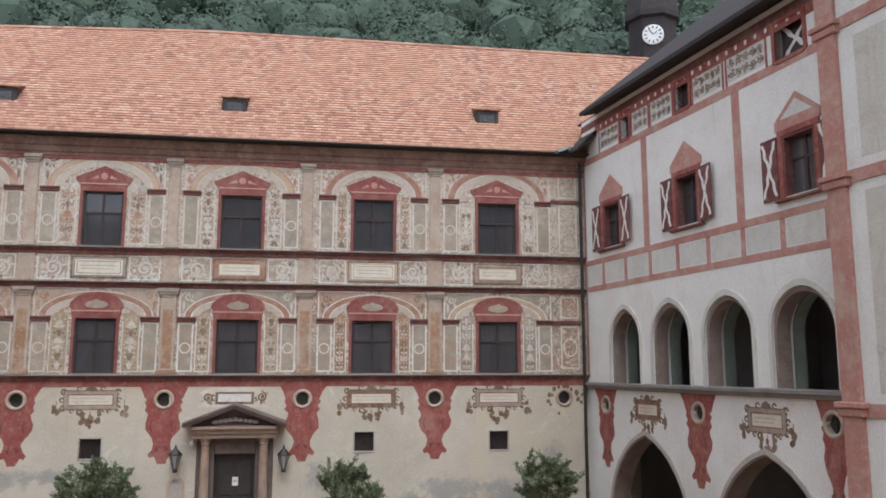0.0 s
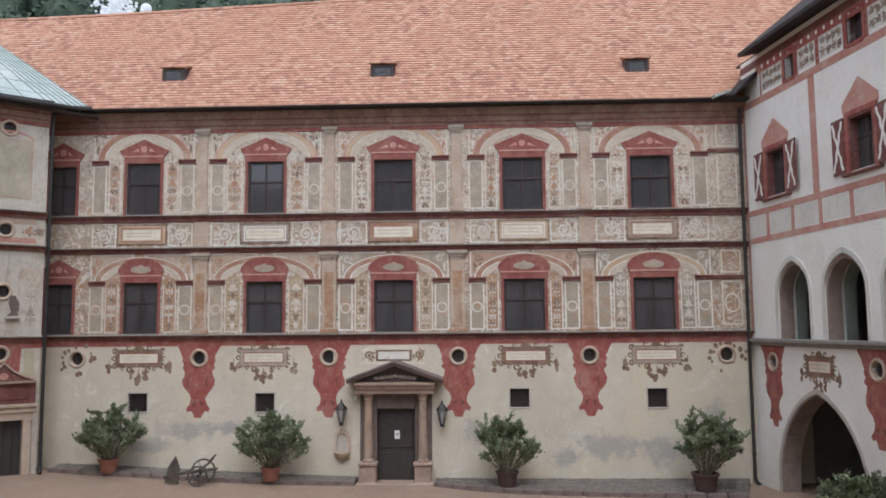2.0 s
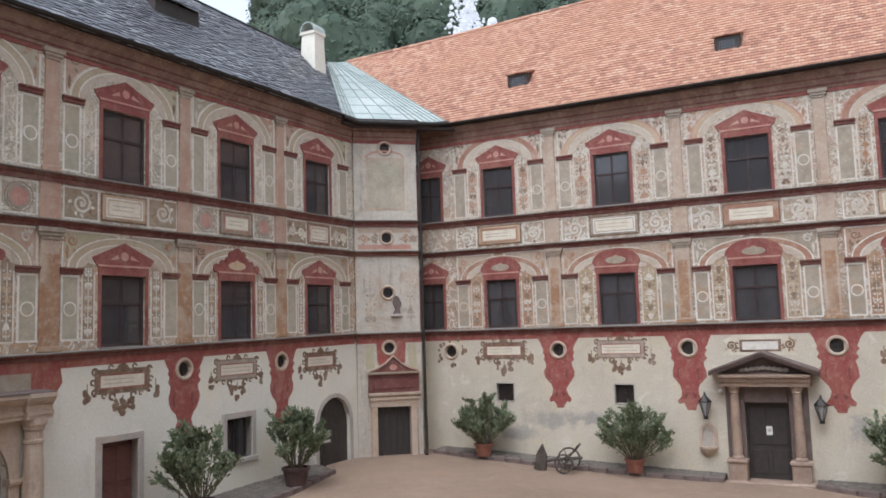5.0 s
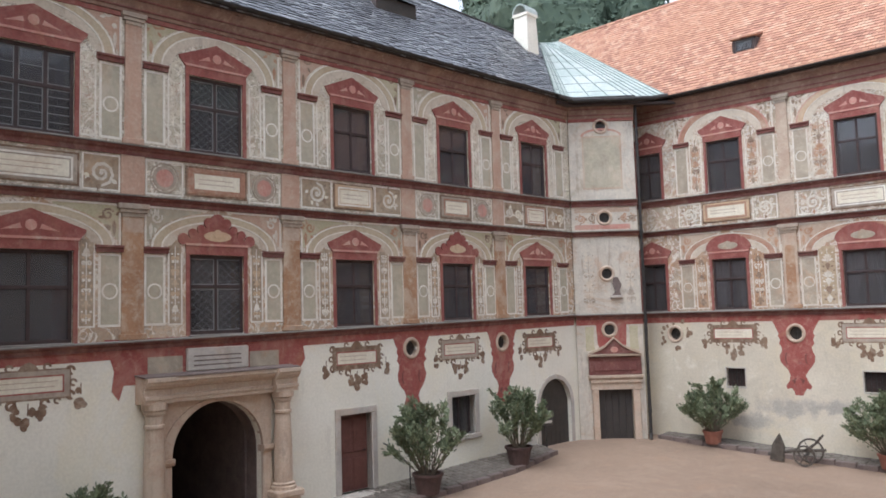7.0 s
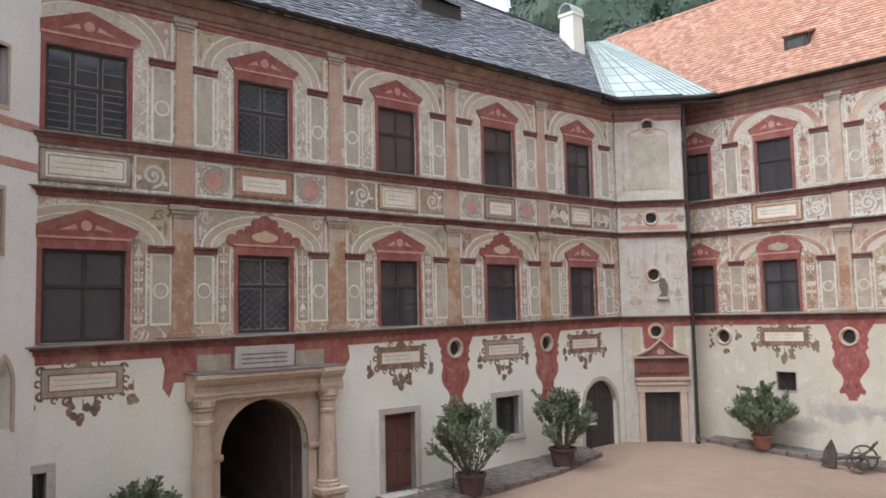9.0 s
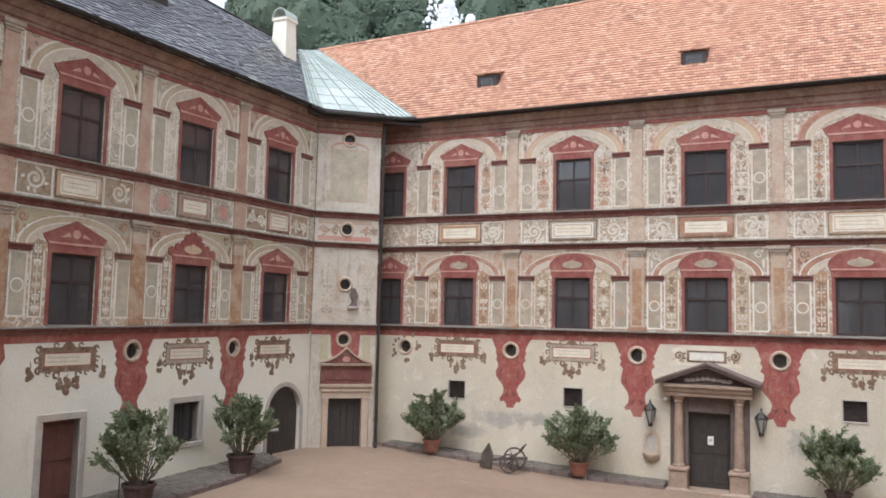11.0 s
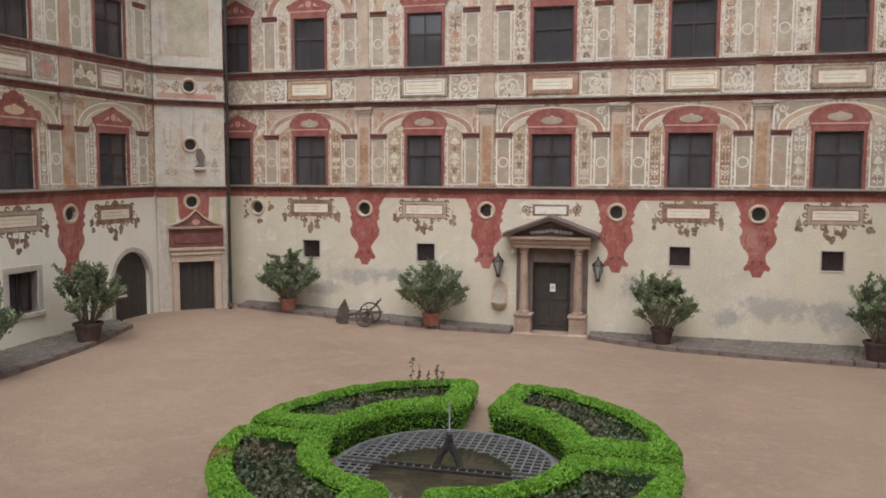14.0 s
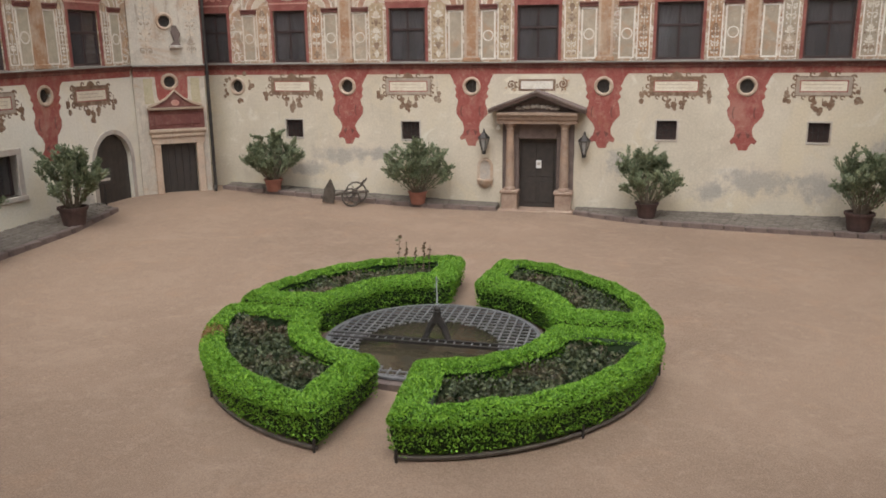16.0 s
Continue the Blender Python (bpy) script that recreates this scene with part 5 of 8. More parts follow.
strip(bm, [(x, z + 0.002) for x, z in rake], [(1.225 + (x - 1.225) * 1.04, z + 0.06) for x, z in rake], -0.17, 0.0)
part("raking_moulding", bm, M_PILA, wall_turret)
bm = bmesh.new()
prism(bm, arc(1.225, 3.53, 0.13, 0.1, 0, 360, 12)[:-1], -0.14, -0.1)
part("gable_boss", bm, M_RED_PALE, wall_turret)
door_t = structure("door_2", TURRET @ pose(1.23, 0, 0.42), "dark plank door standing in a stone frame", "door")
for k in range(5):
    bm = bmesh.new()
    box(bm, -0.565 + 0.226 * k, -0.565 + 0.226 * k + 0.22, 0.16, 0.21, 0.0, 1.78, 0.006)
    part("plank", bm, M_DOOR, door_t)
bm = bmesh.new()
box(bm, -0.62, 0.62, -0.35, 0.1, -0.12, 0.02, 0.02)
part("threshold", bm, M_STONE_G, door_t)
# little coat of arms and lantern on the turret
arms = tagged(setpose(new("wall_relief"), TURRET @ pose(1.4, -0.01, 5.35)), "small dark iron relief on the turret wall", "relief")
bm = bmesh.new()
prism(bm, [(-0.16, 0.0), (0.16, 0.0), (0.1, 0.14), (0.18, 0.36), (0.06, 0.62), (-0.06, 0.62), (-0.12, 0.4), (-0.02, 0.14)], -0.07, 0.012)
part("plaque", bm, M_STONE_D, arms)
bm = bmesh.new()
box(bm, -0.2, 0.2, -0.12, 0.01, -0.08, 0.0, 0.01)
part("bracket", bm, M_STONE_G, arms)

# ---- downpipes ----
def downpipe(x, y, z0, z1):
    dp = tagged(setpose(new("downpipe"), pose(x, y, z0)), "dark metal downpipe in the courtyard corner", "downpipe")
    bm = bmesh.new()
    tube(bm, [(0, 0, 0), (0, 0, (z1 - z0) * 0.5), (0, 0, z1 - z0)], 0.055, seg=8)
    part("pipe", bm, M_METAL, dp)
    for k in range(4):
        bm = bmesh.new()
        turned(bm, [(0.07, 0), (0.075, 0.01), (0.075, 0.06), (0.07, 0.07)], 8, z=0.8 + k * (z1 - z0 - 1.2) / 3.4)
        part("pipe_clip", bm, M_METAL, dp)
    bm = bmesh.new()
    tube(bm, [(0, 0, 0.1), (0.03, -0.06, -0.02), (0.08, -0.16, -0.08)], 0.06, seg=8)
    part("outlet", bm, M_METAL, dp)


downpipe(-10.3, 25.98, 0.62, 12.1)
downpipe(11.72, 26.85, 0.1, 12.1)

# ---- east wing with the pointed arcades ----
E_ARCH = [(1.64, 3.29), (3.98, 5.73), (6.4, 8.22), (8.9, 10.8)]
E_GATE = [(1.35, 5.42, 3.02), (6.45, 10.4, 2.98)]
E_WIN = [(1.87, 1.04), (5.89, 1.0), (10.09, 1.0)]
E_HATCH = [(2.6, 3.1, 12.0, 12.8), (5.56, 6.18, 12.0, 12.8), (9.55, 10.44, 11.96, 12.82)]
E_DROP = [(1.17, 0.9), (5.95, 1.0), (10.53, 0.6)]
holes = [pointed(a, b, 4.45, 5.75, 6.72) for a, b in E_ARCH]
holes += [pointed(a, b, -0.1, 0.4, t) for a, b, t in E_GATE]
holes += [(u - w / 2, u + w / 2, 8.75, 10.15) for u, w in E_WIN]
holes += E_HATCH + [(u - 0.2, u + 0.2, 3.58, 3.98) for u, _ in E_DROP]
bm = bmesh.new()
wall_mesh(bm, 0.0, 11.6, -0.6, 13.3, holes, 0.55)
wall_east = link_mesh("wall_east", bm, [M_PLASTER_E], at=EAST)
tagged(wall_east, "white plastered wing with pointed arcades and red painted bands", "facade", kind="structure")


def red_strip(wall, u0, u1, z0, z1, mat=None, d=0.012, name="painted_band"):
    bm = bmesh.new()
    box(bm, u0, u1, -d, 0.0, z0, z1, 0.003)
    return part(name, bm, mat or M_RED_PALE, wall)


red_strip(wall_east, 0.0, 11.6, 8.28, 8.46)
red_strip(wall_east, 0.0, 11.6, 7.42, 7.6)
for k in range(9):
    u = -0.1 + k * 1.36 + 0.15 * (k == 0)
    red_strip(wall_east, u - 0.09, u + 0.09, 7.6, 8.28, d=0.008)
    bm = bmesh.new()
    box(bm, u + 0.12, min(11.55, -0.1 + (k + 1) * 1.36 - 0.12), -0.004, 0.0, 7.63, 8.25)
    part("panel", bm, M_PANEL_E, wall_east, "faded painted panel")
red_strip(wall_east, 0.0, 11.6, 11.72, 11.94)
red_strip(wall_east, 0.0, 11.6, 12.925, 13.15, M_STRING)
for u in (3.85, 8.04):
    red_strip(wall_east, u - 0.15, u + 0.15, 8.46, 11.72, M_RED_PALE, 0.006)
red_strip(wall_east, 0.02, 0.16, 4.6, 11.72, M_RED_PALE, 0.005)
for u0, u1 in ((1.25, 2.44), (3.26, 4.14), (4.3, 5.37), (6.37, 7.6), (7.8, 9.2)):
    bm = bmesh.new()
    box(bm, u0, u1, -0.006, 0.0, 12.04, 12.66)
    part("frieze_panel", bm, M_PANEL_E, wall_east, "pale frieze panel with dark scrolls")
    for s in (-1, 1):
        zc = 12.35 + 0.15 * s
        rinceau(wall_east, pose(0, -0.006, 0), u0 + 0.05, u1 - 0.05, zc - 0.14, zc + 0.14, int(u0 * 90) + s, (M_INK, M_ORN))
    for q in ((u0 - 0.07, u0, 11.94, 12.7), (u1, u1 + 0.07, 11.94, 12.7)):
        red_strip(wall_east, *q, M_RED, 0.014)
red_strip(wall_east, 0.95, 11.6, 12.66, 12.92, M_RED, 0.01, "red_frieze_band")
for k in range(26):
    u = 1.35 + k * 0.36
    bm = bmesh.new()
    prism(bm, [(u + 0.055 * math.cos(a), 12.83 + 0.07 * math.sin(a)) for a in [math.pi * i / 3 for i in range(6)]], -0.016, 0.0)
    part("white_bead", bm, M_PLASTER_E, wall_east)
# stone ledge under the arcade and its red shadow moulding
bm = bmesh.new()
mould(bm, [(0, 4.26), (-0.1, 4.28), (-0.14, 4.36), (-0.2, 4.38), (-0.2, 4.45), (0, 4.48)], 0.0, 11.6)
part("sill_ledge", bm, M_LEDGE, wall_east, "grey stone sill ledge under the arcade")
for a, b in E_ARCH:
    bm = bmesh.new()
    inn = pointed(a, b, 4.46, 5.75, 6.72)
    out = pointed(a - 0.11, b + 0.11, 4.46, 5.75, 6.88)
    strip(bm, inn, out, -0.05, 0.0)
    part("arch_moulding", bm, M_PANEL_E, wall_east, "pale stone arch moulding")
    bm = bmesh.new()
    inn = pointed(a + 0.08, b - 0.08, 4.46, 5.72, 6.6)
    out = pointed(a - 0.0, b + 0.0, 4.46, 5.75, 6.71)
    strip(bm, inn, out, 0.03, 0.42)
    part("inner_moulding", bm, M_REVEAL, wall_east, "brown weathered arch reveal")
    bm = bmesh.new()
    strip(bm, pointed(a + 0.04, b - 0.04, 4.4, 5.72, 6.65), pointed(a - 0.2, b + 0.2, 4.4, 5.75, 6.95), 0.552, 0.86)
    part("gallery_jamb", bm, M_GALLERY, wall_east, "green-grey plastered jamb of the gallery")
for a, b, t in E_GATE:
    bm = bmesh.new()
    strip(bm, pointed(a, b, 0.0, 0.4, t), pointed(a - 0.1, b + 0.1, 0.0, 0.4, t + 0.13), -0.03, 0.0)
    part("gate_moulding", bm, M_STONE_G, wall_east, "worn grey stone gate moulding")
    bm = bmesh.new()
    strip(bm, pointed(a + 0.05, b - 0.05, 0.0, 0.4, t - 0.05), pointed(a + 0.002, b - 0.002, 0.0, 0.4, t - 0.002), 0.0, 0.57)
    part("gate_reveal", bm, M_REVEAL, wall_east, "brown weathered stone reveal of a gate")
for i, (u, wd) in enumerate(E_DROP):
    red_drop(wall_east, u, wd, 0.0, -0.2)
for i, u in enumerate((3.54, 8.52)):
    cartouche(wall_east, u, 3.74, 9 + i, 0.62)


def shuttered_window(u, w, n, closed_side=False):
    h = 1.4
    win = tagged(setpose(new("window_" + str(n)), EAST @ pose(u, 0, 8.75)), "red framed window with open red and white crossed shutters", "window", "shuttered windows", "structure")
    bm = bmesh.new()
    for q in ((-w / 2 - 0.14, -w / 2, -0.05, h), (w / 2, w / 2 + 0.14, -0.05, h), (-w / 2 - 0.14, w / 2 + 0.14, h, h + 0.14)):
        box(bm, q[0], q[1], -0.05, 0.25, q[2], q[3], 0.01)
    part("window_frame", bm, M_RED, win)
    bm = bmesh.new()
    for q in ((-w / 2, -w / 2 + 0.07, 0, h - 0.07), (w / 2 - 0.07, w / 2, 0, h - 0.07), (-w / 2, w / 2, h - 0.07, h)):
        box(bm, q[0], q[1], -0.03, 0.2, q[2], q[3], 0.006)
    part("reveal_lining", bm, M_STRING, win, "dark red wooden lining")
    bm = bmesh.new()
    box(bm, -w / 2 - 0.25, w / 2 + 0.25, -0.12, 0.2, -0.12, -0.05, 0.015)
    part("window_sill", bm, M_STRING, win)
    bm = bmesh.new()
    prism(bm, [(-w / 2 - 0.2, h + 0.14), (w / 2 + 0.2, h + 0.14), (w / 2 + 0.2, h + 0.35), (0, h + 0.92), (-w / 2 - 0.2, h + 0.35)], -0.04, 0.0)
    ped = part("pediment", bm, M_RED_PALE, win, "faded pink painted gable")
    if u > 9:
        bm = bmesh.new()
        prism(bm, [(-w / 2, h + 0.38), (w / 2, h + 0.38), (0, h + 0.76)], -0.046, -0.04)
        part("gable_field", bm, M_PANEL_E, ped)
    bm = bmesh.new()
    box(bm, -w / 2, w / 2, 0.2, 0.21, 0, h)
    part("pane", bm, M_GLASS, win)
    bm = bmesh.new()
    box(bm, -0.03, 0.03, 0.17, 0.22, 0, h, 0.005)
    box(bm, -w / 2, w / 2, 0.172, 0.218, h * 0.6 - 0.03, h * 0.6 + 0.03, 0.005)
    part("glazing_bar", bm, M_FRAME, win)
    for s in (-1, 1):
        sw = w / 2 + 0.06
        hinge = pose(s * (w / 2 + 0.14), -0.06, 0.0, 0, 0, s * 4 if s < 0 else -6)
        bm = bmesh.new()
        xa, xb = sorted((0.0, s * sw))
        box(bm, xa, xb, -0.02, 0.02, -0.02, h + 0.02, 0.006)
        sh = part("shutter", bm, M_STRING, win, "dark red wooden shutter", hinge)
        for k in (0, 1):
            bm = bmesh.new()
            p0, p1 = ((0.06, 0.06), (sw - 0.06, h - 0.06)) if k else ((sw - 0.06, 0.06), (0.06, h - 0.06))
            pts, out = [], []
            for i in range(9):
                f = i / 8
                x, z = p0[0] + (p1[0] - p0[0]) * f, p0[1] + (p1[1] - p0[1]) * f
                b = 0.03 * math.sin(f * math.pi * 6)
                pts.append((s * (x - 0.045 + b), z))
                out.append((s * (x + 0.045 + b), z))
            strip(bm, pts, out, -0.026 - 0.003 * k, -0.02)
            part("white_cross_band", bm, M_PLASTER_E, sh, "white painted diagonal band")
    return win


for u, w in E_WIN:
    wn_count += 1
    shuttered_window(u, w, wn_count)
# attic openings
for i, (a, b, z0, z1) in enumerate(E_HATCH):
    at = tagged(setpose(new("attic_hatch"), EAST @ pose((a + b) / 2, 0, z0)), "small dark red framed attic opening under the eaves", "window", "attic openings", "structure")
    w, h = b - a, z1 - z0
    bm = bmesh.new()
    for q in ((-w / 2 - 0.1, -w / 2, -0.06, h + 0.06), (w / 2, w / 2 + 0.1, -0.06, h + 0.06), (-w / 2, w / 2, h, h + 0.1), (-w / 2, w / 2, -0.1, 0.0)):
        box(bm, q[0], q[1], -0.04, 0.2, q[2], q[3], 0.008)
    part("hatch_frame", bm, M_RED, at)
    bm = bmesh.new()
    box(bm, -w / 2, w / 2, 0.2, 0.24, 0, h)
    part("dark_board", bm, M_FRAME, at)
    if w > 0.8:
        for s in (-1, 1):
            bm = bmesh.new()
            pts = [(s * (-w / 2 + w * k / 8) + 0.03 * math.sin(k * 2.2), h * k / 8) for k in range(9)]
            strip(bm, [(x - 0.07, z) for x, z in pts], [(x + 0.07, z) for x, z in pts], 0.186 + 0.006 * s, 0.2)
            part("white_cross_band", bm, M_PLASTER_E, at)
# nearer bay of the east wing, standing a little forward, with red corner pilaster
bm = bmesh.new()
wall_mesh(bm, 11.6, 28.0, -0.6, 14.5, [], 0.6)
wall_east_near = link_mesh("wall_east_near", bm, [M_PLASTER_E], at=EAST @ pose(-0.34, -0.35, 0))
tagged(wall_east_near, "white plastered forward bay with red painted frames", "facade", kind="structure")
bm = bmesh.new()
box(bm, 11.56, 12.06, -0.09, 0.62, -0.3, 14.2, 0.02)
cp = part("corner_pilaster", bm, M_RED_PALE, wall_east_near, "faded red corner pilaster")
for z in (4.0, 8.5, 11.7):
    bm = bmesh.new()
    box(bm, 11.5, 12.14, -0.15, 0.62, z, z + 0.16, 0.02)
    box(bm, 11.46, 12.18, -0.2, 0.62, z + 0.16, z + 0.28, 0.02)
    part("capital", bm, M_RED_PALE, cp)
for z in (4.0, 8.55, 11.75, 13.0):
    red_strip(wall_east_near, 12.1, 28.0, z, z + 0.26, M_RED_PALE, 0.03)
for z0, z1 in ((4.45, 8.35), (9.0, 11.5), (12.2, 12.8)):
    bm = bmesh.new()
    box(bm, 12.45, 18.0, -0.005, 0.0, z0, z1)
    part("panel", bm, M_FIELD_E, wall_east_near, "stained pale ochre plaster panel")
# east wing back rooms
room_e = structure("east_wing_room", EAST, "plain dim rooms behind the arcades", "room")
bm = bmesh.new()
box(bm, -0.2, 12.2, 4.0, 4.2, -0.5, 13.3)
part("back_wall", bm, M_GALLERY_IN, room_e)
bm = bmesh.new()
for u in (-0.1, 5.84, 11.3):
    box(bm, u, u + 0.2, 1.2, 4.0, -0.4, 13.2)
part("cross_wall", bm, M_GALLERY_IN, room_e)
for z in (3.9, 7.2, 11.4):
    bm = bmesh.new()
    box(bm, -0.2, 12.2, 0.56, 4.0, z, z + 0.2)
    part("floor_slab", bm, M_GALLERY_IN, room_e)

# ---- south side, where the camera leans out of an upper window ----
bm = bmesh.new()
wall_mesh(bm, 0.0, 26.0, -0.6, 12.5, [(10.6, 15.0, 3.6, 6.6)], 0.6)
wall_south = link_mesh("wall_south", bm, [M_PLASTER], at=SOUTH)
tagged(wall_south, "plain cream plastered south wall with one open window", "wall", kind="structure")
# unseen roof added to cut southern sky light and its window reflections
bm = bmesh.new()
loft(bm, [[(x, 0.95, 12.5), (x, 0.95, 12.62), (x, -4.0, 17.4), (x, -9.0, 12.5)] for x in (-10.0, 16.5)])
added_roof_s = tagged(link_mesh("roof_south", bm, M_ROOF_DARK), "unseen dark roof added to block sky light from the south", "roof", kind="structure")
bm = bmesh.new()
wall_mesh(bm, -3.0, 5.9, -0.6, 14.0, [(4.5, 5.0, 6.2, 7.35), (4.55, 5.05, 8.9, 10.0), pointed(4.95, 5.3, 3.0, 3.8, 4.25)], 0.5)
wall_chamfer = link_mesh("wall_southwest", bm, [M_PLASTER_E], at=CHAMFER)
tagged(wall_chamfer, "white plastered stair tower wall with small windows", "tower wall", kind="structure")
for z in (7.8, 8.55):
    red_strip(wall_chamfer, -3.0, 5.9, z, z + 0.16, M_RED_PALE, 0.012)
bm = bmesh.new()
strip(bm, pointed(4.95, 5.3, 3.0, 3.8, 4.25), pointed(4.87, 5.38, 2.95, 3.8, 4.38), -0.04, 0.0)
part("arch_moulding", bm, M_STONE, wall_chamfer)
for a, b, z0, z1 in ((4.5, 5.0, 6.2, 7.35), (4.55, 5.05, 8.9, 10.0)):
    bm = bmesh.new()
    for q in ((a - 0.07, a, z0, z1), (b, b + 0.07, z0, z1), (a - 0.07, b + 0.07, z1, z1 + 0.07), (a - 0.07, b + 0.07, z0 - 0.07, z0)):
        box(bm, q[0], q[1], -0.025, 0.2, q[2], q[3], 0.006)
    part("window_frame", bm, M_STONE, wall_chamfer)
    bm = bmesh.new()
    box(bm, a, b, 0.25, 0.28, z0, z1)
    part("dark_board", bm, M_FRAME, wall_chamfer)

# ---- rooms behind the north and west windows ----
room_n = structure("north_wing_room", NORTH, "plain dim rooms behind the north facade", "room")
bm = bmesh.new()
box(bm, -16, 16, 7.6, 7.9, -0.5, 12.2)
part("back_wall", bm, M_INSIDE, room_n)
for z in (4.3, 8.1, 11.95):
    bm = bmesh.new()
    box(bm, -13, 14.0, 0.62, 7.6, z, z + 0.25)
    part("floor_slab", bm, M_INSIDE, room_n)
for k in range(7):
    bm = bmesh.new()
    box(bm, -11.5 + 4.16 * k, -11.3 + 4.16 * k, 0.62, 7.6, -0.4, 12.1)
    part("cross_wall", bm, M_INSIDE, room_n)
room_w = structure("west_wing_room", WEST, "plain dim rooms behind the west facade", "room")
bm = bmesh.new()
box(bm, 1.0, 28, 6.0, 6.3, -0.5, 12.2)
part("back_wall", bm, M_INSIDE, room_w)
for z in (4.3, 8.1, 11.95):
    bm = bmesh.new()
    box(bm, 1.0, 27, 0.62, 6.0, z, z + 0.25)
    part("floor_slab", bm, M_INSIDE, room_w)
for u in (1.0, 9.7, 13.7, 17.7, 21.7, 26.5):
    bm = bmesh.new()
    box(bm, u, u + 0.2, 0.62, 6.0, -0.4, 12.1)
    part("cross_wall", bm, M_INSIDE, room_w)


# ---- roofs ----
def roof_pieces(bm, to_world, width, length, tw, th, inside, rng, lift=0.018, ragged=0.01):
    """Rows of lapped tiles on a slope; to_world(a, b, n) gives the place a along, b up the slope, n off it."""
    rows = int(length / th)
    cols = int(width / tw)
    for j in range(rows):
        off = (j % 2) * tw / 2
        for i in range(cols):
            a0, b0 = i * tw + off, j * th
            if not inside(a0 + tw / 2, b0 + th / 2):
                continue
            g0, q = rng.uniform(0.0, ragged), rng.uniform(-ragged, ragged)
            h = lift + rng.uniform(0, 0.008)
            p = [(a0 + 0.004, b0 + q, h), (a0 + tw - 0.004, b0 + q, h + rng.uniform(-0.003, 0.003)), (a0 + tw - 0.004, b0 + th * 1.12, 0.002), (a0 + 0.004, b0 + th * 1.12, 0.002)]
            v = [bm.verts.new(to_world(*x)) for x in p]
            w = [bm.verts.new(to_world(x[0], x[1], 0.0)) for x in p[:2]]
            bm.faces.new(v)
            bm.faces.new((w[0], w[1], v[1], v[0]))


P_ROOF = radians(48)
RIDGE_N = (31.48, 17.5)
rng = random.Random(3)


def north_ridge(x):
    """Slope length up to the ridge, which sags towards the west end."""
    return 6.6 + 0.055 * max(0.0, min(5.5, x + 16.7)) + 0.085 * max(0.0, min(10.0, x + 11.2))


def north_slope(a, b, n):
    return (-18.0 + a, 26.6 + b * math.cos(P_ROOF) - n * math.sin(P_ROOF), 12.08 + b * math.sin(P_ROOF) + n * math.cos(P_ROOF))


def in_north(a, b):
    x = -18.0 + a
    edge = -9.35 - 1.27 * b + 0.024 * b * b
    return x > edge and b < north_ridge(x) - 0.05


roof_n = structure("roof_north", pose(0, 0, 0), "steep roof of orange-red plain clay tiles", "roof")
bm = bmesh.new()
ridge_line = [north_slope(x + 18, north_ridge(x), -0.03) for x in (-16.7, -11.2, -6.0, -1.2, 19)]
bm.faces.new([bm.verts.new(p) for p in [north_slope(8.65, 0, -0.03), north_slope(37, 0, -0.03)] + ridge_line[::-1]])
bm.faces.new([bm.verts.new(p) for p in [(-18, 36.0, 12.0)] + ridge_line + [(19, 36.0, 12.0)]])
part("roof_deck", bm, M_ROOF_DARK, roof_n)
bm = bmesh.new()
roof_pieces(bm, north_slope, 37, 8.0, 0.19, 0.165, in_north, rng)
tagged(part("roof_tiles", bm, M_TILE, roof_n, "weathered plain clay tiles"), kind="stuff")
bm = bmesh.new()
for k in range(88):
    x = -16.6 + k * 0.4
    loft(bm, [[(xx, north_slope(0, north_ridge(xx), 0)[1] + 0.02 + s * math.cos(a), north_slope(0, north_ridge(xx), 0)[2] - 0.06 + s * math.sin(a)) for a in [math.pi * i / 6 for i in range(7)]] for xx, s in ((x, 0.13), (x + 0.43, 0.115))])
part("ridge_tiles", bm, M_TILE, roof_n)


def dormer(x, z):
    b = (z - 12.08) / math.sin(P_ROOF)
    y = 26.6 + b * math.cos(P_ROOF)
    d = tagged(setpose(new("roof_dormer"), pose(x, y, z)), "small tiled roof vent with a dark opening", "dormer", "roof dormers")
    bm = bmesh.new()
    w, h = 0.33, 0.42
    prism(bm, [(-w, -0.05), (w, -0.05), (w, h), (-w, h)], 0.0, 0.06)
    part("dark_opening", bm, M_DOOR, d)
    for s in (-1, 1):
        bm = bmesh.new()
        vs = [(s * w, 0, -0.05), (s * w, 0, h), (s * (w + 0.0), h / 1.11 + 0.3, h + 0.08)]
        loft(bm, [[(s * (w + e), yy, zz) for _, yy, zz in vs] for e in (0.0, 0.07)])
        part("cheek", bm, M_ROOF_DARK, d)
    bm = bmesh.new()
    for k in range(5):
        for j in range(6):
            x0 = -0.45 + k * 0.18
            y0 = -0.12 + j * 0.16
            z0 = h + 0.03 + 0.36 * (y0 + 0.12)
            box(bm, x0, x0 + 0.176, y0, y0 + 0.19, z0, z0 + 0.03)
    part("lid_tiles", bm, M_TILE, d)
    bm = bmesh.new()
    for q in ((-w - 0.02, -w + 0.05, -0.05, h), (w - 0.05, w + 0.02, -0.05, h), (-w, w, -0.08, -0.01)):
        box(bm, q[0], q[1], -0.03, 0.02, q[2], q[3], 0.005)
    part("opening_trim", bm, M_ROOF_DARK, d)
    bm = bmesh.new()
    box(bm, -w + 0.08, w - 0.08, -0.012, 0.0, 0.04, h * 0.75)
    part("glass", bm, M_GLASS, d)


for x in (-7.12, 0.1, 8.72):
    dormer(x, 13.42)

# slate roof of the west wing
cw, sw_ = math.cos(radians(87)), math.sin(radians(87))


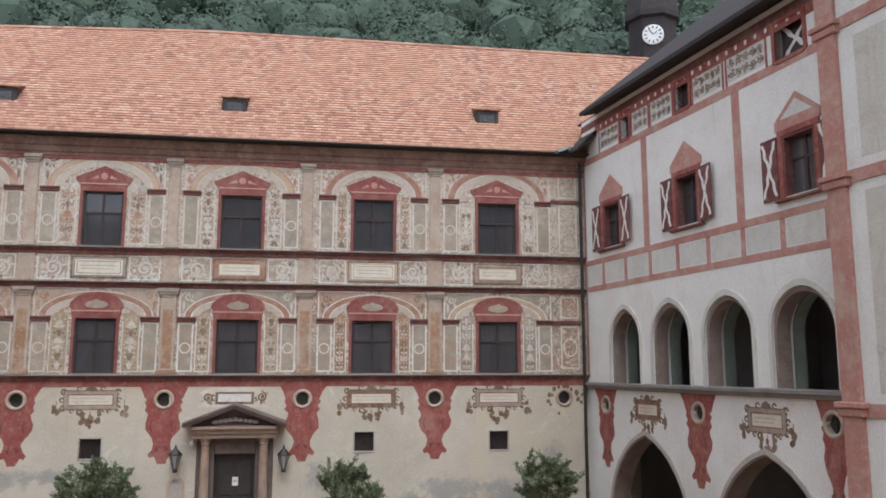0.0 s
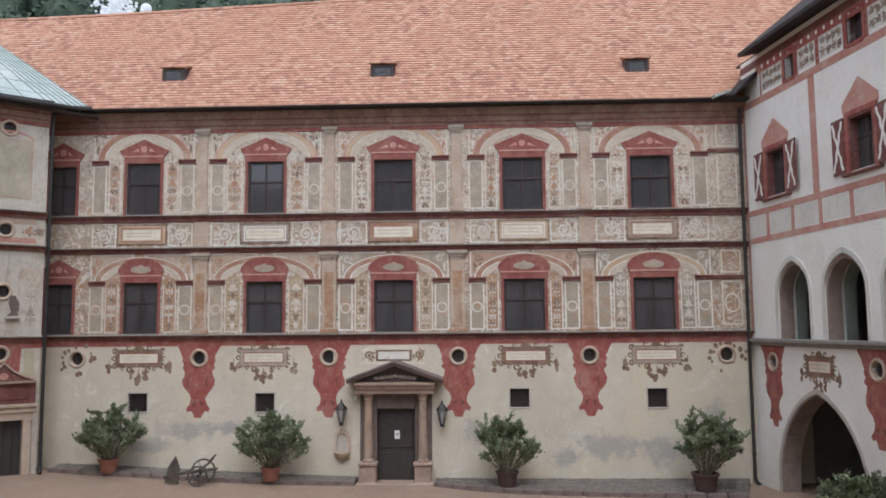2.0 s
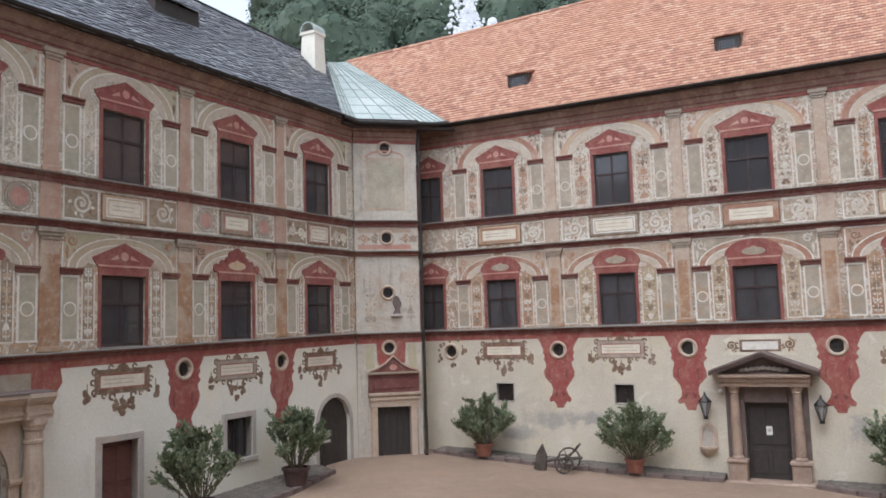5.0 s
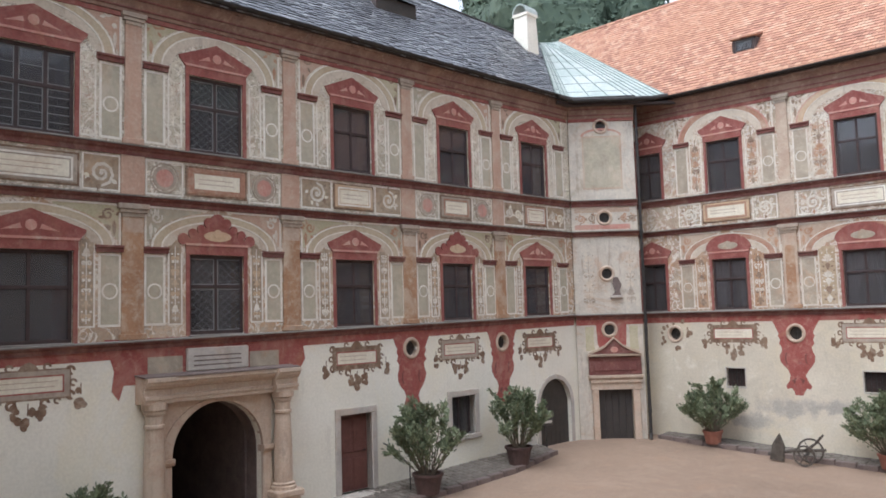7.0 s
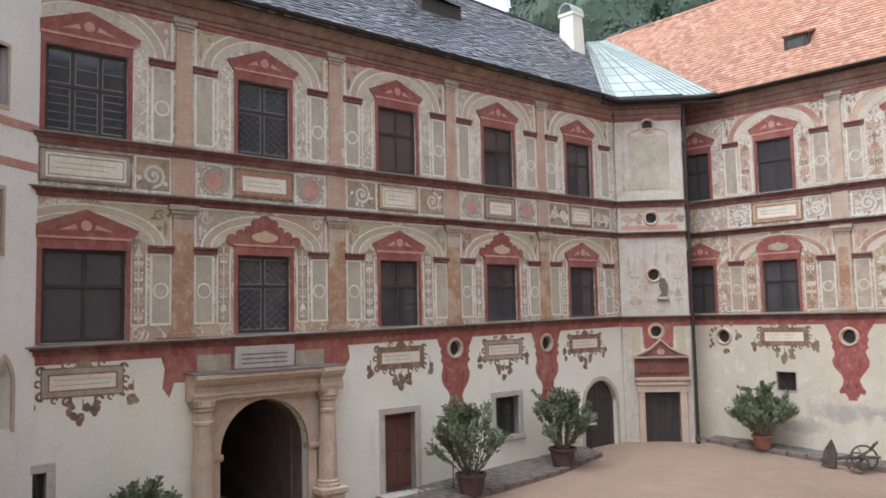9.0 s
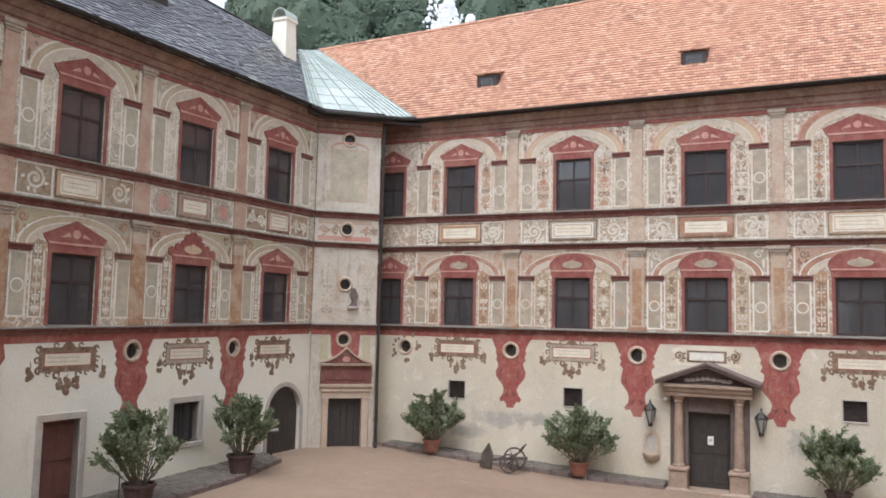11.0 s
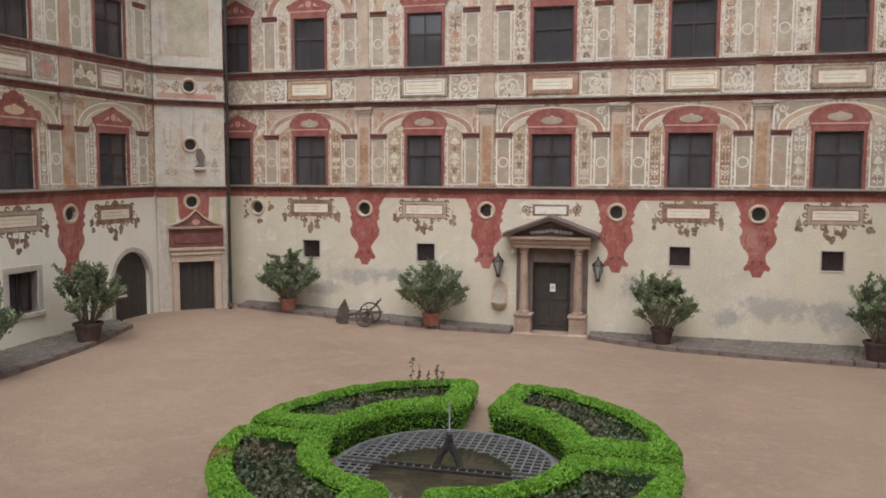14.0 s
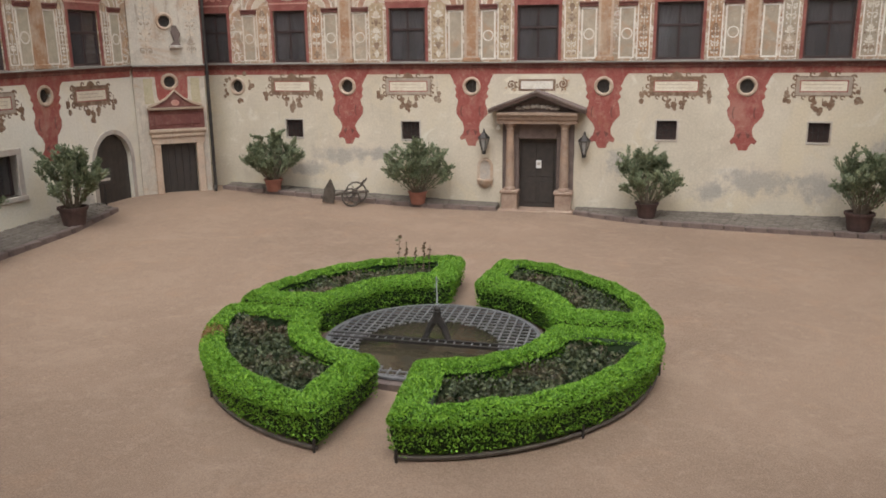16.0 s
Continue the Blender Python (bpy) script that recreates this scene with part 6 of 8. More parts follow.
def west_ridge(a):
    return 5.05 - 0.11 * max(0.0, a - 20.0)


def west_slope(a, b, n):
    u, d, z = a, -0.36 + b * math.cos(P_ROOF) - n * math.sin(P_ROOF), 12.04 + b * math.sin(P_ROOF) + n * math.cos(P_ROOF)
    return (-13.448 + u * cw - d * sw_, u * sw_ + d * cw, z)


def in_west(a, b):
    return a < 23.6 + b * 0.66 and b < west_ridge(a) - 0.05 and a > 1.0


roof_w = structure("roof_west", pose(0, 0, 0), "steep roof of mottled grey slates", "roof")
bm = bmesh.new()
bm.faces.new([bm.verts.new(west_slope(a, b, -0.03)) for a, b in ((1, 0), (23.6, 0), (26.55, 4.35), (20, 5.05), (1, 5.05))])
bm.faces.new([bm.verts.new(p) for p in (west_slope(1, 5.05, -0.03), west_slope(20, 5.05, -0.03), west_slope(26.55, 4.35, -0.03), (-19.0, 28.5, 12.0), (-20.5, 1.0, 12.0))])
part("roof_deck", bm, M_ROOF_DARK, roof_w)
bm = bmesh.new()
roof_pieces(bm, west_slope, 29, 5.15, 0.21, 0.15, in_west, rng, 0.02, 0.05)
tagged(part("roof_slates", bm, M_SLATE, roof_w, "mottled grey slates"), kind="stuff")
bm = bmesh.new()
tube(bm, [west_slope(1, 5.05, 0.0), west_slope(20, 5.05, 0.0), west_slope(26.5, 4.34, 0.0)], 0.06, seg=8)
part("ridge_cap", bm, M_METAL, roof_w)
# shed vent on the slates
vx = tagged(setpose(new("roof_hatch"), Matrix.Translation(west_slope(18.15, 2.85, 0.0)) @ pose(0, 0, 0, 0, 0, 87)), "low slate roof vent with a dark mouth", "dormer")
bm = bmesh.new()
prism(bm, [(-0.75, -0.05), (0.75, -0.05), (0.75, 0.4), (-0.75, 0.4)], -0.05, 0.02)
part("dark_opening", bm, M_DOOR, vx)
bm = bmesh.new()
loft(bm, [[(x, -0.2, 0.42), (x, -0.2, 0.47), (x, 1.1, 1.2), (x, 1.1, 1.1)] for x in (-0.9, 0.9)])
part("vent_lid", bm, M_SLATE, vx)
for s in (-1, 1):
    bm = bmesh.new()
    loft(bm, [[(s * (0.75 + e), -0.05, -0.1), (s * (0.75 + e), -0.05, 0.45), (s * (0.75 + e), 0.9, 1.0)] for e in (0.0, 0.06)])
    part("cheek", bm, M_ROOF_DARK, vx)

# green copper valley over the turret
copper = structure("roof_copper", pose(0, 0, 0), "pale green copper sheet roof over the corner turret", "roof")
eave_pts = [Vector(west_slope(23.6, 0, 0.01)), Vector((-11.75, 24.25, 12.0)), Vector((-10.2, 25.6, 12.0)), Vector((-9.75, 26.2, 12.04)), Vector((-9.35, 26.5, 12.1))]
top_pts = [Vector(west_slope(26.5, 4.4, 0.02)), Vector((-15.25, 27.7, 15.75)), Vector((-15.8, 28.8, 16.15)), Vector((-16.3, 29.9, 16.55)), Vector((-16.7, 31.02, 16.98))]
for k in range(len(eave_pts) - 1):
    for j in range(8):
        f0, f1 = j / 8, (j + 1) / 8
        quad_ = [eave_pts[k].lerp(top_pts[k], f0), eave_pts[k + 1].lerp(top_pts[k + 1], f0), eave_pts[k + 1].lerp(top_pts[k + 1], f1), eave_pts[k].lerp(top_pts[k], f1)]
        bm = bmesh.new()
        loft(bm, [[p + Vector((0, 0, -0.03)) for p in quad_], [p + Vector((0.01, -0.01, 0.012 + 0.004 * ((j + k) % 2))) for p in quad_]])
        part("copper_sheet", bm, M_COPPER, copper)
for k in range(len(eave_pts)):
    bm = bmesh.new()
    tube(bm, [eave_pts[k] + Vector((0, 0, 0.03)), top_pts[k] + Vector((0, 0, 0.03))], 0.022, seg=6)
    part("standing_seam", bm, M_COPPER_D, copper)
for k in range(len(eave_pts) - 1):
    for f in (0.35, 0.68):
        bm = bmesh.new()
        tube(bm, [eave_pts[k].lerp(eave_pts[k + 1], f) + Vector((0, 0, 0.03)), top_pts[k].lerp(top_pts[k + 1], f) + Vector((0, 0, 0.03))], 0.018, seg=6)
        part("standing_seam", bm, M_COPPER_D, copper)
for j in range(1, 8):
    bm = bmesh.new()
    tube(bm, [e.lerp(t, j / 8) + Vector((0.01, -0.01, 0.02)) for e, t in zip(eave_pts, top_pts)], 0.01, seg=5)
    part("cross_seam", bm, M_COPPER_D, copper)
bm = bmesh.new()
for k in range(len(eave_pts) - 1):
    tube(bm, [eave_pts[k] + Vector((0.08, -0.08, 0.0)), eave_pts[k + 1] + Vector((0.08, -0.08, 0.0))], 0.08, seg=8)
part("gutter", bm, M_METAL, copper)
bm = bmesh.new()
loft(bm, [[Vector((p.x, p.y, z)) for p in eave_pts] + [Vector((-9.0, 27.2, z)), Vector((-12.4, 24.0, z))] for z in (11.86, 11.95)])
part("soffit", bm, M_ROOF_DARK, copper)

# chimney at the end of the slates
chim = tagged(setpose(new("chimney"), pose(-14.25, 25.2, 14.65)), "white plastered chimney with a rounded metal cowl", "chimney")
bm = bmesh.new()
loft(bm, [[(-0.29 - e, -0.29 - e, z), (0.29 + e, -0.29 - e, z), (0.29 + e, 0.29 + e, z), (-0.29 - e, 0.29 + e, z)] for e, z in ((0.05, -0.6), (0.03, 0.4), (0.0, 1.2), (0.05, 1.22), (0.05, 1.32), (0.0, 1.33))])
part("flue", bm, M_PLASTER, chim)
bm = bmesh.new()
strip(bm, arc(0, 1.31, 0.29, 0.33, 180, 0, 12), arc(0, 1.31, 0.33, 0.37, 180, 0, 12), -0.36, 0.36)
part("cowl", bm, M_COPPER, chim)

# roof of the east wing: boarded eaves and dark slope
roof_e = structure("roof_east", EAST, "dark overhanging boarded roof edge", "roof")
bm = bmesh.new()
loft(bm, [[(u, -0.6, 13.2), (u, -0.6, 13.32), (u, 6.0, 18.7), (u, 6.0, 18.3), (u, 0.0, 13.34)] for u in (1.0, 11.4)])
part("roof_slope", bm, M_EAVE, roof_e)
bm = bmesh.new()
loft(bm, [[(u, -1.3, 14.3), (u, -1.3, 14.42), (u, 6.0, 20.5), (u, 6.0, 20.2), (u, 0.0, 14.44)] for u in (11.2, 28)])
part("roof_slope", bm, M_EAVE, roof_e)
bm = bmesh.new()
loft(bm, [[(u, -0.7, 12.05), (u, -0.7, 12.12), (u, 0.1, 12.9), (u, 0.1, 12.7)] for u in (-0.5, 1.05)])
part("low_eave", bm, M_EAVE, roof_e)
bm = bmesh.new()
loft(bm, [[(u, -1.15, 12.06), (u, -1.2, 12.14), (u, -0.6, 12.34), (u, -0.6, 12.28)] for u in (-0.5, 0.55)])
part("copper_flashing", bm, M_COPPER, roof_e, "pale green copper flashing at the corner")
bm = bmesh.new()
box(bm, -0.3, 11.6, 0.0, 6.0, 13.3, 13.34)
part("attic_floor", bm, M_ROOF_DARK, roof_e)

# ---- main portal on the north wall ----
GP = pose(0.61, 27.0, 0.0)
portal = structure("portal_north", GP, "pink marble doorway with columns and a dark gabled top", "doorway")
for s in (-1, 1):
    bm = bmesh.new()
    xc = s * 0.86
    box(bm, xc - 0.26, xc + 0.26, -0.42, 0.0, 0.0, 0.62, 0.02)
    box(bm, xc - 0.3, xc + 0.3, -0.46, 0.0, 0.62, 0.72, 0.02)
    box(bm, xc - 0.3, xc + 0.3, -0.46, 0.0, -0.1, 0.12, 0.02)
    ped = part("pedestal", bm, M_STONE_P, portal)
    bm = bmesh.new()
    turned(bm, [(0.18, 0), (0.18, 0.06), (0.145, 0.1), (0.15, 0.2), (0.135, 1.2), (0.115, 1.9), (0.145, 1.94), (0.125, 1.98), (0.18, 2.08), (0.18, 2.12)], 16, x=xc, y=-0.22, z=0.72)
    part("column", bm, M_STONE_P, portal, "pink marble column")
    bm = bmesh.new()
    box(bm, *sorted((s * 0.6, s * 1.14)), -0.05, 0.0, 0.72, 2.84, 0.01)
    part("back_pilaster", bm, M_STONE_D, portal)
    bm = bmesh.new()
    box(bm, *sorted((s * 0.6, s * 0.74)), -0.06, 0.2, 0.05, 2.45, 0.02)
    part("jamb", bm, M_STONE_D, portal)
bm = bmesh.new()
box(bm, -0.6, 0.6, -0.08, 0.2, 2.35, 2.84, 0.02)
part("lintel", bm, M_STONE_D, portal)
bm = bmesh.new()
mould(bm, [(0, 2.84), (-0.42, 2.84), (-0.42, 2.94), (-0.48, 2.98), (-0.5, 3.08), (-0.58, 3.12), (-0.58, 3.2), (0, 3.2)], -1.25, 1.25)
part("entablature", bm, M_STONE_P, portal, "moulded stone entablature")
bm = bmesh.new()
prism(bm, [(-1.3, 3.2), (1.3, 3.2), (0, 3.68)], -0.3, 0.0)
tym = part("tympanum", bm, M_STONE_D, portal)
bm = bmesh.new()
for k in range(9):
    x = -0.6 + 0.15 * k
    turned(bm, [(0.02, 0), (0.09, 0.03), (0.1, 0.08), (0.03, 0.13)], 7, x=x, y=-0.31, z=3.24 + 0.08 * (1 - abs(x) / 0.7))
part("relief", bm, M_STONE_G, tym, "weathered carved relief")
for s in (-1, 1):
    bm = bmesh.new()
    a, b = Vector((s * 1.5, 0, 3.16)), Vector((0, 0, 3.72))
    d = Vector((0, 0, 0.1))
    pr = [(-0.64, 0.0), (-0.66, 0.06), (-0.7, 0.1), (-0.7, 0.15), (0.0, 0.17), (0.0, 0.0)]
    loft(bm, [[(p.x, y, p.z + z) for y, z in pr] for p in (a, b)])
    part("raking_cornice", bm, M_STONE_D, portal, "dark weathered sloping stone cornice")
bm = bmesh.new()
box(bm, -1.2, 1.2, -0.55, 0.2, -0.2, 0.1, 0.02)
part("threshold", bm, M_STONE_P, portal)
door_1 = structure("door_1", GP @ pose(0, 0.18, 0.1), "tall dark wooden door with a white paper notice", "door")
bm = bmesh.new()
box(bm, -0.6, 0.6, 0, 0.06, 0, 2.25, 0.01)
leaf = part("door_leaf", bm, M_DOOR, door_1)
for x0, x1, z0, z1 in ((-0.5, -0.06, 0.15, 0.85), (0.06, 0.5, 0.15, 0.85), (-0.5, -0.06, 1.0, 2.1), (0.06, 0.5, 1.0, 2.1)):
    bm = bmesh.new()
    box(bm, x0, x1, -0.02, 0.0, z0, z1, 0.012)
    part("door_panel", bm, M_DOOR, leaf)
bm = bmesh.new()
box(bm, -0.07, 0.1, -0.028, -0.024, 1.28, 1.54)
box(bm, -0.03, 0.06, -0.03, -0.028, 1.38, 1.46, slot=1)
part("paper_notice", bm, [M_PAPER, M_STONE_G], leaf, "white paper notice")
bm = bmesh.new()
turned(bm, [(0.02, 0), (0.035, 0.01), (0.03, 0.05), (0.01, 0.06)], 8, x=0.5, y=-0.05, z=1.05)
part("door_handle", bm, M_METAL, leaf)
# tablet over the door
bm = bmesh.new()
prism(bm, [(-1.1, 3.74), (1.0, 3.74), (0.8, 3.95), (1.0, 4.15), (0.7, 4.34), (-0.7, 4.34), (-1.05, 4.2), (-0.85, 3.95)], -0.006, 0.0)
tb = part("painted_field", bm, M_TABLET, wall_north, "painted scroll field over the door", pose(0.54, 0, 0))
bm = bmesh.new()
box(bm, -0.58, 0.58, -0.02, -0.006, 3.84, 4.2, 0.01)
part("tablet_frame", bm, M_ORN, tb)
bm = bmesh.new()
box(bm, -0.5, 0.5, -0.026, -0.02, 3.9, 4.14)
part("tablet", bm, M_WHITE, tb)
for s in (-1, 1):
    rinceau(wall_north, pose(0.54, -0.006, 0), *sorted((s * 0.62, s * 1.0)), 3.78, 4.3, 70 + s, (M_ORN, M_BAND))


def lantern(x, y, z, turn=0.0):
    ln = tagged(setpose(new("wall_lantern"), pose(x, y, z, 0, 0, turn)), "black iron wall lantern with milky panes", "lantern", "lanterns beside the door")
    bm = bmesh.new()
    loft(bm, [[(r * math.cos(a), -0.25 + r * math.sin(a), h) for a in [math.pi / 3 * i for i in range(6)]] for r, h in ((0.05, 0.0), (0.17, 0.4), (0.165, 0.41), (0.04, 0.02))])
    part("glass_body", bm, M_LAMPGLASS, ln)
    for i in range(6):
        bm = bmesh.new()
        a = math.pi / 3 * i
        tube(bm, [(0.055 * math.cos(a), -0.25 + 0.055 * math.sin(a), 0), (0.175 * math.cos(a), -0.25 + 0.175 * math.sin(a), 0.41)], 0.012, seg=5)
        part("rib", bm, M_METAL, ln)
    bm = bmesh.new()
    turned(bm, [(0.2, 0.41), (0.19, 0.44), (0.08, 0.56), (0.03, 0.62), (0.035, 0.66), (0.005, 0.72)], 6, y=-0.25)
    part("cap", bm, M_METAL, ln)
    bm = bmesh.new()
    turned(bm, [(0.06, -0.1), (0.07, -0.04), (0.06, 0.0)], 6, y=-0.25)
    part("finial", bm, M_METAL, ln)
    bm = bmesh.new()
    tube(bm, [(0, 0, 0.05), (0, -0.1, -0.02), (0, -0.25, -0.06)], 0.015, seg=5)
    part("bracket", bm, M_METAL, ln)


lantern(-1.1, 27.0, 1.95)
lantern(2.08, 27.0, 1.9)
cambox = tagged(setpose(new("wall_camera"), pose(-0.66, 27.0, 2.62)), "small white surveillance dome on the wall", "camera box")
bm = bmesh.new()
turned(bm, [(0.05, 0), (0.07, 0.04), (0.06, 0.1), (0.02, 0.12)], 10, y=-0.1)
part("dome", bm, M_PLASTER_E, cambox)
bm = bmesh.new()
box(bm, -0.02, 0.02, -0.1, 0.0, 0.1, 0.14)
part("arm", bm, M_PLASTER_E, cambox)
# stone wall basin in a niche
basin = tagged(setpose(new("wall_basin"), pose(-1.1, 27.0, 0.72)), "small arched stone wall basin beside the door", "basin")
bm = bmesh.new()
strip(bm, rounded(-0.17, 0.17, 0.1, 0.72), rounded(-0.26, 0.26, 0.1, 0.72), -0.06, 0.0)
part("arch_surround", bm, M_STONE, basin)
bm = bmesh.new()
prism(bm, rounded(-0.17, 0.17, 0.1, 0.72), -0.012, 0.0)
part("niche_back", bm, M_STONE_G, basin)
bm = bmesh.new()
loft(bm, [[(r * math.cos(a), -r * 0.9 * math.sin(a) if a <= math.pi else 0, h) for a in [math.pi * i / 10 for i in range(11)]] for r, h in ((0.06, 0.0), (0.2, 0.12), (0.27, 0.24), (0.27, 0.3), (0.2, 0.3), (0.1, 0.2))])
part("bowl", bm, M_STONE, basin)

# ---- west portal, doors and windows of the ground floor ----
WP = WEST @ pose(PW, 0, 0)
wportal = structure("portal_west", WP, "large pink stone gateway with columns and a heavy cornice", "gateway")
GW = ground_z(-12.8, 11.5)
for s in (-1, 1):
    xc = s * 1.55
    bm = bmesh.new()
    box(bm, xc - 0.3, xc + 0.3, -0.5, 0.0, GW - 0.3, 0.8, 0.02)
    box(bm, xc - 0.37, xc + 0.37, -0.56, 0.0, 0.8, 0.96, 0.03)
    part("pedestal", bm, M_STONE, wportal)
    bm = bmesh.new()
    turned(bm, [(0.3, 0), (0.3, 0.07), (0.26, 0.09), (0.27, 0.14), (0.225, 0.17), (0.22, 0.22), (0.215, 0.9), (0.18, 1.72), (0.21, 1.74), (0.21, 1.8), (0.18, 1.82), (0.178, 1.98), (0.22, 2.03), (0.22, 2.08), (0.26, 2.12), (0.26, 2.26)], 18, x=xc, y=-0.22, z=0.96)
    part("column", bm, M_STONE, wportal, "pink stone column")
    bm = bmesh.new()
    box(bm, *sorted((s * 1.1, s * 1.34)), -0.1, 0.2, GW - 0.2, 1.85, 0.02)
    part("jamb", bm, M_STONE, wportal)
    bm = bmesh.new()
    mould(bm, [(0.1, 1.85), (-0.14, 1.85), (-0.19, 1.92), (-0.19, 2.0), (0.1, 2.0)], *sorted((s * 1.07, s * 1.38)))
    part("impost", bm, M_STONE, wportal)
bm = bmesh.new()
strip(bm, arc(0, 2.0, 1.1, 1.1, 180, 0, 20), arc(0, 2.0, 1.33, 1.17 + 0.02, 180, 0, 20), -0.1, 0.1)
part("arch_ring", bm, M_STONE, wportal)
# lining takes the dark stone colour in place of the passage's shade
bm = bmesh.new()
ring = [(1.075, GW - 0.2)] + arc(0, 2.0, 1.075, 1.075, 0, 180, 20) + [(-1.075, GW - 0.2)]
strip(bm, ring, [(x * 1.04, 2.0 + (z - 2.0) * (1.04 if z > 2.0 else 1.0)) for x, z in ring], 0.2, 0.68)
part("passage_lining", bm, M_STONE_D, wportal, "worn passage lining, coloured dark for the shade inside")
bm = bmesh.new()
top_a = arc(0, 2.0, 1.33, 1.19, 180, 0, 20)
strip(bm, top_a, [(x, 3.34) for x, _ in top_a], -0.08, 0.0)
part("spandrel", bm, M_STONE, wportal)
bm = bmesh.new()
mould(bm, [(0, 3.2), (-0.3, 3.2), (-0.3, 3.28), (-0.33, 3.29), (-0.33, 3.36), (-0.28, 3.37), (-0.28, 3.5), (-0.34, 3.52), (-0.36, 3.57), (-0.43, 3.58), (-0.45, 3.64), (-0.5, 3.655), (-0.5, 3.73), (0, 3.76)], -1.86, 1.86)
part("entablature", bm, M_STONE, wportal, "heavy moulded stone cornice")
for s in (-1, 1):
    bm = bmesh.new()
    mould(bm, [(-0.25, 3.2), (-0.44, 3.2), (-0.44, 3.28), (-0.47, 3.29), (-0.47, 3.36), (-0.42, 3.37), (-0.42, 3.5), (-0.47, 3.52), (-0.49, 3.57), (-0.53, 3.58), (-0.55, 3.64), (-0.58, 3.655), (-0.58, 3.735), (-0.25, 3.75)], s * 1.55 - 0.3, s * 1.55 + 0.3)
    part("entablature_break", bm, M_STONE, wportal)
bm = bmesh.new()
mould(bm, [(0, 3.765), (-0.52, 3.74), (-0.52, 3.76), (0, 3.8)], -1.88, 1.88)
part("cover_slab", bm, M_STONE_D, wportal)
bm = bmesh.new()
box(bm, -0.75, 0.75, -0.1, 0.0, 3.8, 4.3, 0.02)
part("stone_tablet", bm, M_STONE_G, wportal, "weathered stone tablet")
bm = bmesh.new()
for z in (3.92, 4.02, 4.12):
    box(bm, -0.6, 0.55, -0.104, -0.1, z - 0.015, z + 0.015)
part("worn_line", bm, M_STONE_D, wportal)
bm = bmesh.new()
prism(bm, [(-2.5, 4.55), (2.5, 4.55), (2.3, 4.2), (2.35, 3.9), (2.15, 3.6), (-2.1, 3.6), (-2.2, 3.3), (-2.35, 3.5), (-2.3, 3.9), (-2.4, 4.2)], -0.006, 0.0)
part("painted_field", bm, M_RED, wportal, "worn red painted field over the gateway")
for s in (-1, 1):
    bm = bmesh.new()
    box(bm, *sorted((s * 0.82, s * 1.6)), -0.012, -0.006, 3.8, 4.15)
    part("painted_scroll", bm, M_FRESCO_S, wportal)
# dark wood and stone colours imitate the black shade deep in the passage
bm = bmesh.new()
box(bm, -1.05, 1.05, 5.4, 5.5, -0.3, 3.2)
part("passage_wall", bm, M_DOOR, wportal)
bm = bmesh.new()
box(bm, -1.1, 1.1, 0.6, 5.5, 3.02, 3.12)
part("passage_vault", bm, M_STONE_D, wportal)
for s in (-1, 1):
    bm = bmesh.new()
    box(bm, *sorted((s * 1.02, s * 1.1)), 0.6, 5.4, -0.3, 3.2)
    part("passage_side", bm, M_STONE_D, wportal)


def framed_opening(name, u0, u1, z0, z1, label, category, body):
    t = structure(name, WEST @ pose((u0 + u1) / 2, 0, z0), label, category)
    w, h = u1 - u0, z1 - z0
    f = 0.17
    for q in ((-w / 2 - f, -w / 2, 0, h), (w / 2, w / 2 + f, 0, h), (-w / 2 - f, w / 2 + f, h, h + f)):
        bm = bmesh.new()
        box(bm, q[0], q[1], -0.04, 0.3, q[2], q[3], 0.012)
        part("stone_frame", bm, M_STONE_G, t, "grey stone frame")
    body(t, w, h)
    return t


def red_door(t, w, h):
    bm = bmesh.new()
    box(bm, -w / 2, w / 2, 0.2, 0.26, 0, h, 0.006)
    leaf = part("door_leaf", bm, M_DOOR_RED, t, "red-brown wooden door leaf")
    for z0, z1 in ((0.12, h * 0.42), (h * 0.5, h - 0.12)):
        for s in (-1, 1):
            bm = bmesh.new()
            box(bm, *sorted((s * 0.04, s * (w / 2 - 0.07))), 0.18, 0.2, z0, z1, 0.01)
            part("door_panel", bm, M_DOOR_RED, leaf)
    bm = bmesh.new()
    tube(bm, [(w / 2 - 0.1, 0.18, 1.0), (w / 2 - 0.1, 0.13, 1.0), (w / 2 - 0.2, 0.13, 1.0)], 0.012, seg=6)
    part("door_handle", bm, M_METAL, leaf)
    bm = bmesh.new()
    box(bm, -w / 2 - 0.25, w / 2 + 0.25, -0.5, 0.2, -0.18, 0.0, 0.02)
    part("step", bm, M_STONE_G, t)


def grey_window(t, w, h):
    bm = bmesh.new()
    for q in ((-w / 2, -w / 2 + 0.06, 0, h), (w / 2 - 0.06, w / 2, 0, h), (-w / 2, w / 2, 0, 0.06), (-w / 2, w / 2, h - 0.06, h), (-0.03, 0.03, 0.06, h - 0.06)):
        box(bm, q[0], q[1], 0.2, 0.26, q[2], q[3], 0.005)
    part("sash", bm, M_FRAME, t)
    bm = bmesh.new()
    box(bm, -w / 2, w / 2, 0.225, 0.235, 0, h)
    part("pane", bm, M_GLASS, t)
    bm = bmesh.new()
    box(bm, -w / 2 - 0.2, w / 2 + 0.2, -0.08, 0.2, -0.14, 0.0, 0.015)
    part("window_sill", bm, M_STONE_G, t)
    for k in range(1, 4):
        bm = bmesh.new()
        tube(bm, [(-w / 2 + w * k / 4, 0.08, 0), (-w / 2 + w * k / 4, 0.08, h)], 0.012, seg=5)
        part("bar", bm, M_METAL, t)


